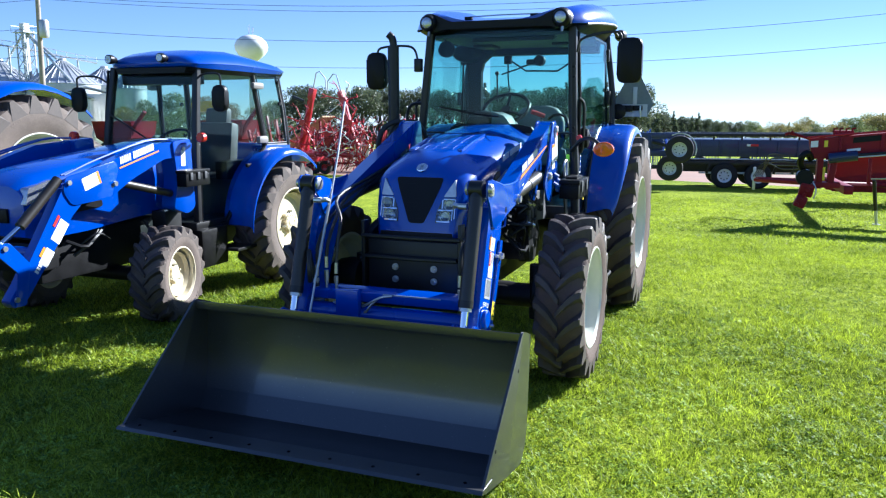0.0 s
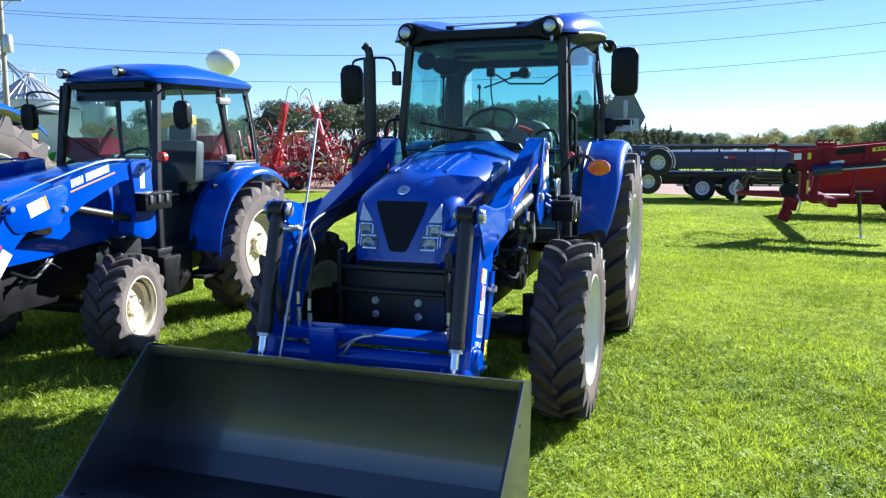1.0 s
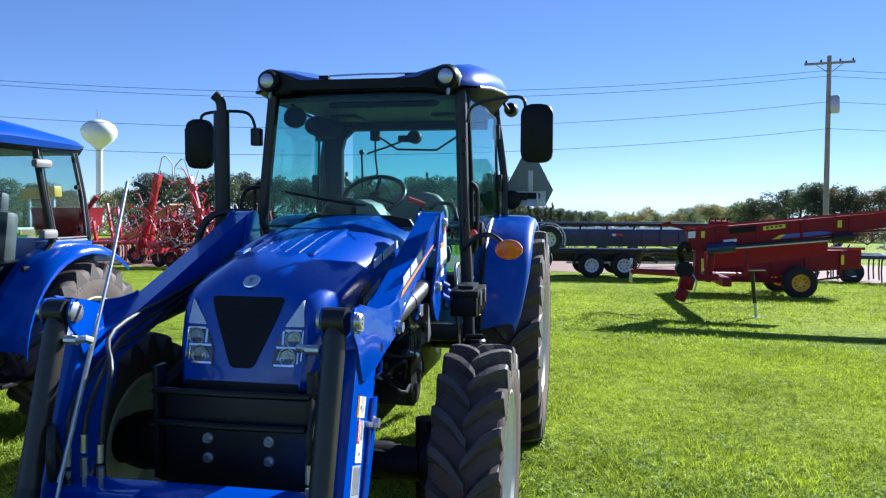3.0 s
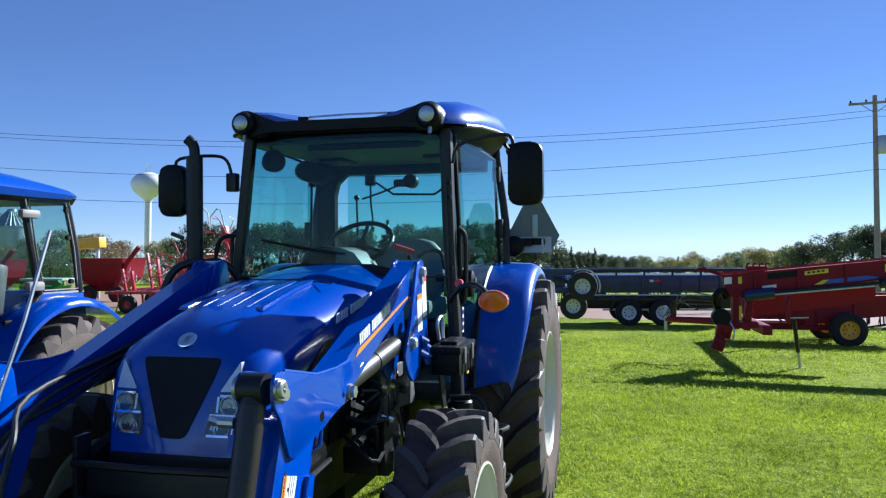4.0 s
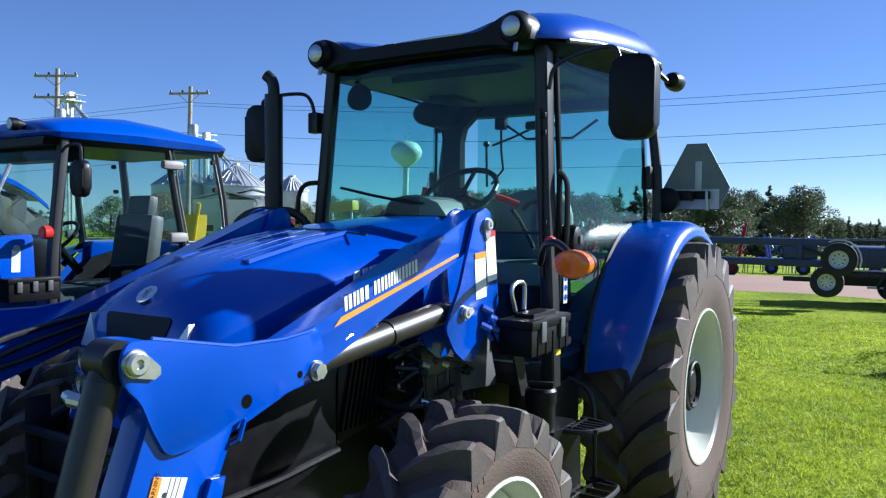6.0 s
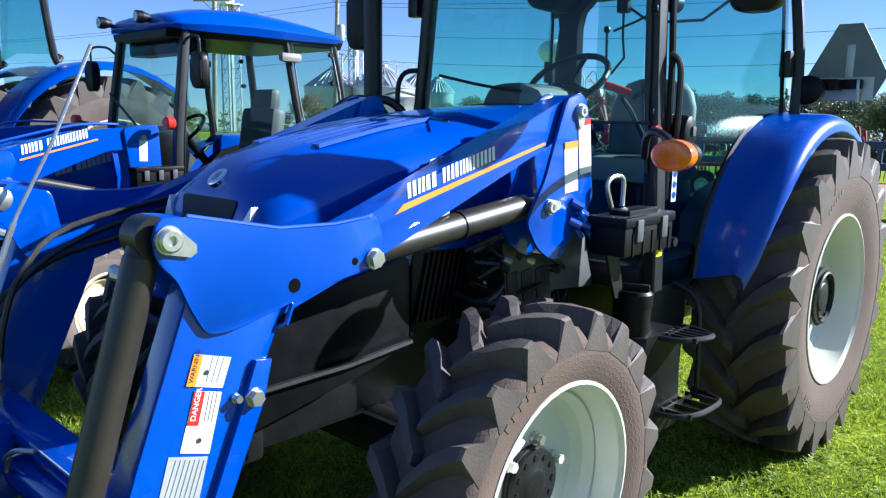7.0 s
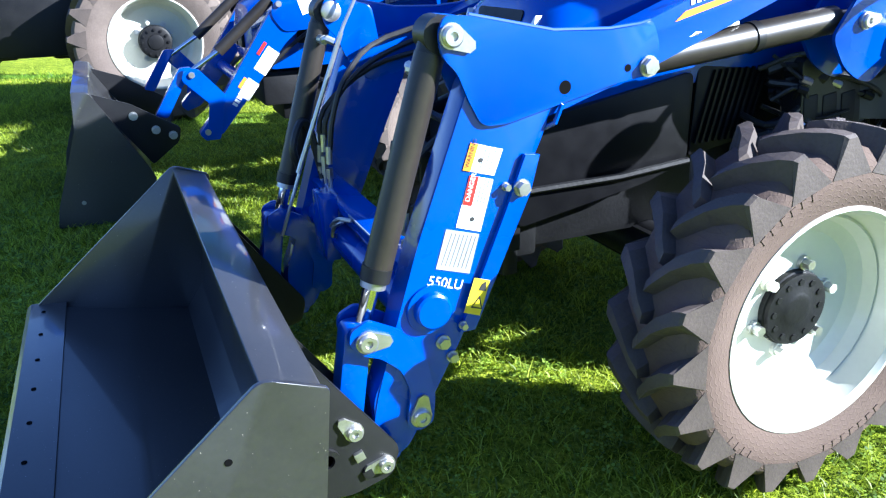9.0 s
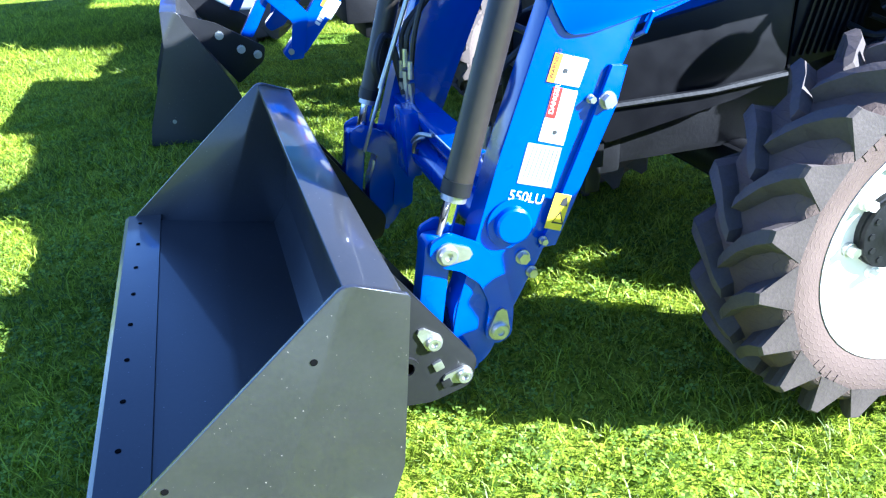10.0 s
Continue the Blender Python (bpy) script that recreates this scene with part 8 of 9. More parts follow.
part("boom", prism(bm_new(), rounded([(x - RX, z - zr) for x, z in ((2.83, 1.20), (3.28, 1.235), (5.74, 1.482), (9.6, 1.86), (9.6, 1.60), (5.75, 1.248), (5.2, 1.17), (4.2, 1.03), (3.09, 0.87), (2.9, 0.86))], 0.02), "y", 0.0, 0.22, 0.012), RED, rm, "dark red sheet-metal folding boom")
part("boom_rail", tube(bm_new(), [at_r(2.8, 9.58, 1.215), at_r(5.74, 9.58, 1.50), at_r(9.6, 9.58, 1.88)], 0.018, 6), REDB, rm)
part("boom_rail", tube(bm_new(), [at_r(3.1, 9.57, 0.865), at_r(5.2, 9.57, 1.165), at_r(9.6, 9.57, 1.60)], 0.016, 6), RED, rm)
for x in (3.3, 3.9, 4.55, 5.25, 6.1, 7.0, 7.9):
    part("boom_stiffener", box(bm_new(), at_r(x, 9.585, 1.03 + 0.105 * (x - 3.0)), (0.035, 0.03, 0.30), bev=0.005), RED, rm)
for x, z in ((4.62, 1.40), (5.05, 1.44), (6.2, 1.56)):
    part("boom_hook", tube(bm_new(), [at_r(x, 9.7, z - 0.06), at_r(x + 0.02, 9.7, z + 0.03), at_r(x + 0.07, 9.7, z + 0.02)], 0.014, 6), BLACK, rm)
bm = bm_new()
box(bm, at_r(3.03, 9.75, 0.80), (0.09, 0.28, 0.86), bev=0.01)
box(bm, at_r(3.22, 9.72, 0.66), (0.10, 0.20, 0.62), (0, 6, 0), 0.01)
box(bm, at_r(3.15, 9.72, 0.43), (0.40, 0.24, 0.09), bev=0.01)
part("end_frame", bm, RED, rm, "dark red upright end frame")
part("side_panel", prism(bm_new(), rounded([(x - RX, z - zr) for x, z in ((3.2, 0.80), (4.2, 0.95), (5.1, 1.05), (5.1, 0.78), (3.9, 0.60), (3.2, 0.50))], 0.02), "y", 0.55, 0.60), RED, rm)
part("boom_cylinder", cyl(bm_new(), at_r(3.45, 9.5, 0.93), at_r(5.1, 9.5, 1.10), 0.026, n=12), BLACK, rm, "black hydraulic boom cylinder")
part("cylinder_barrel", cyl(bm_new(), at_r(3.13, 9.5, 0.88), at_r(3.55, 9.5, 0.935), 0.085, n=16), NAVY, rm)
part("cylinder_barrel", cyl(bm_new(), at_r(4.98, 9.5, 1.08), at_r(5.26, 9.5, 1.11), 0.075, n=16), BLACK, rm)
part("chrome_rod", cyl(bm_new(), at_r(3.5, 9.46, 0.905), at_r(4.9, 9.46, 1.045), 0.012, n=10), GALV, rm)
r_panel("blue_decal", [(4.20, 1.06), (4.30, 1.13), (4.85, 1.19), (5.0, 1.17), (4.95, 1.13)], BLUE2, label="blue and yellow flank decal")
r_panel("yellow_decal", [(4.12, 1.05), (4.24, 1.12), (4.32, 1.13), (4.24, 1.06)], YELLOWD, 9.592)
r_panel("yellow_label", [(3.99, 1.19), (4.315, 1.232), (4.315, 1.295), (3.99, 1.25)], YELLOWD, label="yellow warning label")
for k in range(4):
    r_panel("label_bar", [(4.03 + 0.065 * k, 1.215 + 0.009 * k), (4.07 + 0.065 * k, 1.22 + 0.009 * k), (4.07 + 0.065 * k, 1.25 + 0.009 * k), (4.03 + 0.065 * k, 1.245 + 0.009 * k)], INK, 9.5895)
r_panel("yellow_label", [(3.06, 1.06), (3.115, 1.065), (3.115, 1.17), (3.06, 1.165)], YELLOWD)
r_panel("yellow_label", [(5.07, 1.24), (5.13, 1.245), (5.13, 1.36), (5.07, 1.355)], YELLOWD)
r_panel("white_label", [(2.86, 1.05), (2.97, 1.06), (2.97, 1.165), (2.86, 1.155)], WHITE)
r_panel("white_label", [(3.40, 0.985), (3.60, 1.01), (3.60, 1.055), (3.40, 1.03)], WHITE)
r_panel("dark_label", [(3.48, 1.13), (3.92, 1.18), (3.92, 1.27), (3.48, 1.22)], PLASTIC)
bm = bm_new()
box(bm, at_r(3.35, 9.8, 1.29), (0.30, 0.2, 0.08), bev=0.02)
for k in range(4):
    tube(bm, [at_r(3.2 + 0.09 * k, 9.7, 1.30), at_r(3.2 + 0.09 * k, 9.7, 1.36), at_r(3.25 + 0.09 * k, 9.7, 1.37)], 0.014, 5)
part("top_bracket", bm, RED, rm)
bm = bm_new()
tube(bm, [at_r(2.85, 9.65, 1.19), at_r(2.66, 9.65, 1.25), at_r(2.52, 9.65, 1.28), at_r(2.46, 9.65, 1.26)], 0.025, 6)
tube(bm, [at_r(2.60, 9.65, 1.26), at_r(2.55, 9.65, 1.31)], 0.03, 6)
part("lock_lever", bm, RED, rm)
# drive head and hoses at the end frame
bm = bm_new()
cyl(bm, at_r(2.80, 9.42, 0.56), at_r(2.80, 9.62, 0.56), 0.135, n=20)
tube(bm, [at_r(2.80, 9.6, 0.62), at_r(2.72, 9.5, 0.80), at_r(2.74, 9.45, 0.92), at_r(2.82, 9.5, 0.96), at_r(2.88, 9.6, 0.86)], 0.055, 8, 3)
part("gearbox", bm, PLASTIC, rm, "black gearbox with a rubber drive guard")
bm = bm_new()
box(bm, at_r(2.84, 9.5, 0.36), (0.22, 0.18, 0.22), (8, 12, 0), 0.03)
box(bm, at_r(2.76, 9.46, 0.16), (0.18, 0.15, 0.20), (0, 22, 0), 0.03)
for k in range(4):
    cyl(bm, at_r(2.70 + 0.05 * k, 9.36, 0.12 + 0.08 * k), at_r(2.72 + 0.05 * k, 9.46, 0.12 + 0.08 * k), 0.032, n=8)
part("drive_head", bm, RED, rm, "red drive head with bolted flanges")
part("grease_hose", tube(bm_new(), [at_r(2.92, 9.45, 0.5), at_r(2.98, 9.4, 0.36), at_r(2.95, 9.4, 0.22)], 0.012, 6, 3), GALV, rm)
part("warning_strip", box(bm_new(), at_r(3.09, 9.60, 0.62), (0.035, 0.01, 0.22)), YELLOWD, rm)
for k in range(5):
    part("implement_hose", tube(bm_new(), [at_r(2.74 - 0.03 * k, 9.5, 0.70 + 0.05 * k), at_r(2.45 - 0.05 * k, 10.0, 0.66 + 0.06 * k), at_r(2.2, 10.5 + 0.05 * k, 0.74 - 0.05 * k), at_r(2.03 + 0.03 * k, 10.75, 0.46)], 0.009, 6, 4), HOSE, rm)
bm = bm_new()
tube(bm, [at_r(3.1, 9.9, 0.43), at_r(2.05, 10.8, 0.40)], 0.045, 6)
tube(bm, [at_r(3.3, 10.6, 0.41), at_r(2.05, 10.9, 0.40)], 0.045, 6)
part("hitch_frame", bm, RED, rm, "red hitch frame")
part("hitch_jack", box(bm_new(), at_r(2.05, 10.78, 0.42), (0.05, 0.05, 0.42), bev=0.01), GALV, rm)
part("stand_post", box(bm_new(), at_r(3.75, 9.55, 0.68), (0.045, 0.07, 0.42), bev=0.006), RED, rm)
zj = ground_z(3.95, 9.75)
part("jack_leg", cyl(bm_new(), at_r(3.945, 9.7, zj), at_r(3.84, 9.55, 0.50), 0.022, n=12), GALV, rm, "screw jack stand")
part("jack_sleeve", cyl(bm_new(), at_r(3.905, 9.645, 0.04), at_r(3.83, 9.54, 0.54), 0.030, n=12), BLACK, rm)
part("jack_crank", tube(bm_new(), [at_r(3.78, 9.53, 0.56), at_r(4.03, 9.53, 0.57)], 0.011, 6), GALV, rm)
part("jack_foot", cyl(bm_new(), at_r(3.945, 9.7, zj - 0.01), at_r(3.945, 9.7, zj + 0.015), 0.06, n=12), GALV, rm)
# box body on wheels
YB = 14.4
part("machine_body", prism(bm_new(), rounded([(x - RX, z - zr) for x, z in ((3.76, 0.62), (4.77, 0.56), (7.0, 0.64), (7.0, 0.24), (6.2, 0.17), (4.9, -0.02), (3.76, -0.04))], 0.03), "y", YB - RY, YB - RY + 1.1, 0.015), RED, rm, "dark red box body")
for x in (3.8, 4.5, 5.2, 5.9, 6.6):
    part("body_post", box(bm_new(), at_r(x, YB - 0.02, 0.33), (0.05, 0.04, 0.55), bev=0.006), RED, rm)
part("body_rail", tube(bm_new(), [at_r(3.7, YB - 0.03, 0.64), at_r(7.05, YB - 0.03, 0.66)], 0.03, 6), REDB, rm)
part("yellow_label", box(bm_new(), at_r(6.62, YB - 0.045, 0.42), (0.06, 0.008, 0.2)), YELLOWD, rm)
part("chassis_rail", box(bm_new(), at_r(4.9, YB + 0.1, -0.06), (2.3, 0.12, 0.10), bev=0.01), RED, rm)
part("drawbar", box(bm_new(), at_r(3.5, 12.1, 0.28), (0.14, 4.7, 0.14), (-1.5, 0, 0), 0.01), RED, rm, "red drawbar")
part("drawbar_brace", tube(bm_new(), [at_r(3.5, 12.5, 0.22), at_r(5.0, YB + 0.1, 0.05)], 0.05, 6), RED, rm)
for y in (14.15, 16.0):
    zw = ground_z(5.72, y)
    cart_wheel(rm, at_r(5.72, y, zw + 0.34), 0.35, 0.28, YELLOW, 0.185)
part("machine_axle", cyl(bm_new(), at_r(5.72, 14.2, ground_z(5.72, 15) + 0.36), at_r(5.72, 15.9, ground_z(5.72, 15) + 0.34), 0.05, n=10), BLACK, rm)
bm = bm_new()
for k in range(3):
    tube(bm, [at_r(6.2 + 0.2 * k, YB + 0.1, 0.14), at_r(6.1 + 0.2 * k, YB - 0.1, -0.02 + 0.03 * k), at_r(6.6 + 0.15 * k, YB - 0.05, 0.06)], 0.02, 5)
part("under_linkage", bm, CAST, rm)


# folded rotary tedder and red cultivators
def tedder(x, y, k):
    e = thing("hay_tedder", x, y, ground_z(x, y), "bright red hay tedder folded upright with thin tines", "hay tedder")
    for sx, top in ((-1, 2.95), (1, 2.85)):
        part("folding_arm", tube(bm_new(), [(sx * 1.35, 0, 0.55), (sx * 0.95, 0, 1.6), (sx * 0.62, 0, top)], 0.125, 10, 3), REDB, e, "red folding arm")
        part("arm_head", box(bm_new(), (sx * 0.62, 0, top), (0.22, 0.25, 0.4), (0, sx * -15, 0), 0.04), REDB, e)
        part("guard_hoop", tube(bm_new(), [(sx * 0.62, 0, top), (sx * 0.42, 0, top + 0.75), (sx * 0.28, 0, top + 0.80), (sx * 0.05, 0, top + 0.55), (sx * 0.02, 0, top + 0.1)], 0.022, 6), GALV, e)
        for j in range(3 if sx > 0 else 2):
            zc = 1.1 + 0.8 * j
            xc = sx * (1.2 - 0.22 * j)
            ro = part("tine_rotor", lathe(bm_new(), [(-0.08, 0.12), (0.08, 0.12)], (xc, -0.1, zc), "y", 14), REDB, e, "red tine rotor")
            for i in range(7):
                a = i * 0.9 + j
                bm = bm_new()
                p0 = Vector((xc, -0.12, zc))
                p1 = p0 + Vector((math.cos(a) * 0.62, -0.1, math.sin(a) * 0.62))
                tube(bm, [p0, p1], 0.022, 5)
                tube(bm, [p1, p1 + Vector((0.12 * math.cos(a + 0.6), -0.28, 0.12 * math.sin(a + 0.6)))], 0.012, 4)
                tube(bm, [p1, p1 + Vector((0.12 * math.cos(a - 0.6), -0.28, 0.12 * math.sin(a - 0.6)))], 0.012, 4)
                part("tine_arm", bm, WHITEP if (i + j) % 4 == 0 and sx > 0 else REDB, ro)
    q = random.Random(88)
    shapes = []
    for j, m_ in enumerate((REDB, RED, CAST, WHITEP, RED, REDB)):
        bm = bm_new()
        tube(bm, [(0, 0, 0), (0.03, -0.05, 0.02), (0.05, -0.02, -0.02), (0.10 + 0.03 * j, -0.22, -0.16 - 0.03 * j)], 0.016, 4)
        tube(bm, [(0.02, 0.02, 0), (0.0, -0.04, 0.05), (0.16, -0.20, 0.10 + 0.02 * j)], 0.014, 4)
        mesh_ = bpy.data.meshes.new("spring_tine")
        bm.to_mesh(mesh_)
        bm.free()
        mesh_.materials.append(m_)
        shapes.append(mesh_)
    for i in range(230):
        tx = q.uniform(-0.55, 1.75)
        tz = 0.42 + q.random() ** 1.3 * (1.55 - 0.25 * abs(tx - 0.6))
        share("spring_tine", q.choice(shapes), e, Matrix.Translation((tx, q.uniform(-0.45, 0.5), tz)) @ Matrix.Rotation(q.uniform(0, 6.28), 4, "Y") @ Matrix.Rotation(q.uniform(-1, 1), 4, "Z"))
    for tx, tz, w_ in ((0.35, 1.05, 1.6), (0.55, 1.45, 1.2), (0.4, 0.42, 2.6)):
        part("rotor_beam", box(bm_new(), (tx, 0.2, tz), (w_, 0.08, 0.08), (0, q.uniform(-6, 6), 0), 0.01), RED, e)
    part("main_frame", box(bm_new(), (0, 0.1, 0.72), (3.0, 0.16, 0.18), bev=0.02), REDB, e)
    part("drawbar", box(bm_new(), (0, -0.9, 0.62), (0.16, 2.0, 0.16), bev=0.02), REDB, e)
    part("head_stock", prism(bm_new(), [(-0.35, 0.7), (0.35, 0.7), (0.12, 1.7), (-0.12, 1.7)], "y", 0.05, 0.12), REDB, e)
    for sx in (-0.65, -0.2):
        cart_wheel(e, (sx, 0.1, 0.26), 0.26, 0.2, REDB, 0.12)
    part("lamp_bar", box(bm_new(), (-1.15, -0.1, 2.75), (0.5, 0.12, 0.14), (0, 20, 0), 0.03), BLACK, e)
    part("hazard_board", box(bm_new(), (1.55, -0.15, 0.95), (0.4, 0.02, 0.42), (0, 30, 0)), WHITEP, e, "striped hazard board")
    for q in (-1, 0, 1):
        part("hazard_stripe", box(bm_new(), (1.55 + q * 0.10, -0.163, 0.95), (0.05, 0.004, 0.36), (0, 30, 0)), REDD, e)
    e.scale = (k, k, k)
    return e


tedder(-12.4, 20.6, 1.0)


def cultivator(x, y, w, h, mat, seed, turn=0.0, label="dark red field cultivator with many tines"):
    q = random.Random(seed)
    e = thing("field_cultivator", x, y, ground_z(x, y), label, "cultivator", "parked implements", turn)
    for i in range(4):
        part("frame_beam", box(bm_new(), (0, -0.6 + 0.4 * i, 0.75), (w, 0.1, 0.1), bev=0.01), mat, e)
    for i in range(5):
        part("cross_beam", box(bm_new(), (-w / 2 + w * i / 4, 0, 0.75), (0.1, 1.4, 0.1), bev=0.01), mat, e)
    for sx in (-1, 1):
        wing = part("folded_wing", box(bm_new(), (sx * w * 0.32, 0.1, 0.8 + h * 0.4), (0.10, 0.14, h * 0.8), (0, sx * 8, 0), 0.01), mat, e)
        part("wing_beam", box(bm_new(), (sx * w * 0.36, -0.3, 0.8 + h * 0.45), (0.1, 0.1, h * 0.9), (0, sx * 10, 0), 0.01), mat, wing)
    for i in range(int(w * 7)):
        tx, ty = q.uniform(-w / 2, w / 2), q.choice((-0.6, -0.2, 0.2, 0.6))
        bm = bm_new()
        tube(bm, [(tx, ty, 0.75), (tx, ty + 0.2, 0.62), (tx, ty + 0.22, 0.3), (tx, ty + 0.05, 0.05)], 0.022, 5)
        part("spring_tine", bm, mat if i % 3 else CAST, e)
    for i in range(int(w * 10)):
        tx, tz = q.uniform(-w * 0.42, w * 0.42), q.uniform(0.9, 0.8 + h * 0.85)
        bm = bm_new()
        a = q.uniform(-0.8, 0.8)
        tube(bm, [(tx, -0.3, tz), (tx + 0.18 * math.cos(a), -0.45, tz + 0.18 * math.sin(a)), (tx + 0.30 * math.cos(a + 0.7), -0.4, tz + 0.3 * math.sin(a + 0.7))], 0.02, 5)
        part("wing_tine", bm, mat if i % 3 else GALV, e)
    for sx in (-w * 0.25, w * 0.25):
        cart_wheel(e, (sx, -0.75, 0.33), 0.33, 0.22, mat, 0.16)
    return e


cultivator(-9.8, 24.5, 3.4, 1.5, RED, 51, 10)
cultivator(-12.6, 23.4, 3.6, 1.1, RED, 59, -6)
cultivator(-15.4, 22.2, 3.4, 0.9, REDB, 60, 8)
cultivator(-10.9, 28.0, 4.0, 1.6, REDB, 61, -3)
cultivator(-17.5, 27.0, 4.2, 1.7, REDB, 52, -5)
cultivator(-14.6, 30.0, 4.0, 1.9, RED, 53, 15)
cultivator(-6.9, 37.3, 3.6, 1.9, RED, 54, 0)
cultivator(9.6, 20.5, 3.6, 0.75, NAVY, 58, -12, "dark low field cultivator with many tines")
cultivator(-4.2, 41.5, 3.0, 1.4, BLUE2, 55, 5, "blue upright cultivator with coil tines")
cultivator(-1.0, 42.0, 3.6, 0.9, BLUE2, 56, -8, "blue folded cultivator beyond the gravel road")
cultivator(3.0, 44.0, 3.6, 0.8, BLUE2, 57, 6, "blue folded cultivator beyond the gravel road")
# timber deck implement between the red machines
pl = thing("timber_ramp", -15.6, 24.0, ground_z(-15.6, 24), "weathered timber ramp leaning on a red frame", "ramp")
for i in range(5):
    part("plank", box(bm_new(), (0, 0.22 * i, 1.5), (2.6, 0.2, 0.07), (0, -32, 0), 0.008), PALLET, pl)
for rx, rz in ((-0.9, 0.95), (0.1, 1.55), (0.9, 2.05)):
    for ry in (0.05, 0.85):
        part("ramp_post", box(bm_new(), (rx, ry, rz / 2 - 0.02), (0.08, 0.08, rz), bev=0.01), RED, pl)


def hopper(x, y, w, d, h, mat, label, name, turn=0):
    e = thing(name, x, y, ground_z(x, y), label, "farm machine", "", turn)
    part("hopper_body", loft(bm_new(), [[(-w * k / 2, -d * k / 2, z), (w * k / 2, -d * k / 2, z), (w * k / 2, d * k / 2, z), (-w * k / 2, d * k / 2, z)] for z, k in ((0.6, 0.45), (h * 0.55, 0.9), (h * 0.98, 1.0), (h, 1.02))]), mat, e)
    part("chassis", box(bm_new(), (0, 0, 0.62), (w * 0.9, 0.3, 0.14), bev=0.02), BLACK, e)
    for sx in (-0.3, 0.3):
        cart_wheel(e, (sx * w, -d * 0.35, 0.45), 0.45, 0.3, mat, 0.22)
    part("discharge_auger", tube(bm_new(), [(w * 0.3, -d * 0.4, 0.8), (w * 0.55, -d * 0.4, h * 0.9), (w * 0.8, -d * 0.4, h * 1.25)], 0.12, 8), mat, e)
    return e


hopper(-25.2, 32.4, 2.8, 2.0, 2.3, RED, "red grain cart hopper on wheels", "grain_cart")
hopper(-33.5, 33.0, 3.0, 2.2, 2.2, RED, "red grain cart hopper on wheels", "grain_cart")
hopper(-24.6, 27.0, 1.6, 1.4, 0.9, GREEN, "low green planter unit", "planter_unit")
hopper(-27.9, 22.9, 0.9, 0.8, 2.2, YELLOW, "narrow orange seed hopper on wheels", "seed_hopper")
hopper(-36.0, 30.0, 3.6, 1.8, 1.3, GREEN, "low green planter unit", "planter_unit")
yl = thing("yellow_conveyor", -28.0, 34.0, ground_z(-28.0, 34.0), "raised orange-yellow conveyor trough", "conveyor")
part("trough", box(bm_new(), (0, 0, 3.12), (2.1, 0.6, 0.58), (0, -4, 0), bev=0.05), YELLOW, yl)
for sx in (-0.75, 0.75):
    part("trough_leg", box(bm_new(), (sx, 0, 1.5), (0.12, 0.12, 2.9), bev=0.01), GALV, yl)
    part("trough_stay", tube(bm_new(), [(sx, 0, 2.6), (-sx, 0, 0.3)], 0.03, 6), GALV, yl)
gb = thing("seed_pallets", -25.6, 28.6, ground_z(-25.6, 28.6), "brown crates on a low stand", "crate")
part("crate", box(bm_new(), (0, 0, 0.7), (2.2, 1.0, 0.9), bev=0.03), PALLET, gb)
part("crate_cover", box(bm_new(), (-0.2, 0, 1.2), (2.4, 1.1, 0.1), bev=0.03), WHITEP, gb)
part("yellow_post", box(bm_new(), (1.0, -0.55, 0.65), (0.35, 0.1, 0.9), bev=0.02), YELLOW, gb)

# water tower
LEAN = pose(0, 0, 0, -2.0, 0, 0)
wt = thing("water_tower", -88.3, 125.8, ground_z(-88.3, 125.8), "white spheroid water tower on a slim stem", "water tower")
wt.matrix_basis = Matrix.Translation((-88.3, 125.8, ground_z(-88.3, 125.8))) @ LEAN
zc = 14.4 - ground_z(-88.3, 125.8)
part("tank", lathe(bm_new(), [(zc - 3.3, 0.66), (zc - 2.95, 0.85), (zc - 2.35, 1.6), (zc - 1.55, 2.5), (zc - 0.7, 3.08), (zc + 0.2, 3.22), (zc + 1.1, 2.85), (zc + 1.85, 1.95), (zc + 2.2, 0.95), (zc + 2.3, 0.05)], (0, 0, 0), "z", 28), WHITEP, wt, "white spheroid tank", 50)
part("stem", lathe(bm_new(), [(-0.5, 1.5), (1.5, 0.9), (4, 0.6), (zc - 4, 0.6), (zc - 3.2, 0.64)], (0, 0, 0), "z", 20), WHITEP, wt, "white steel stem", 50)
for a in range(4):
    part("antenna", cyl(bm_new(), (0.5 * math.cos(a * 1.6), 0.5 * math.sin(a * 1.6), zc + 2.5), (0.6 * math.cos(a * 1.6), 0.6 * math.sin(a * 1.6), zc + 3.6 + 0.2 * a), 0.05, n=6), GALV, wt)


def at_az(a, d):
    return 1.7 + d * math.sin(radians(a)), -4.5 + d * math.cos(radians(a))


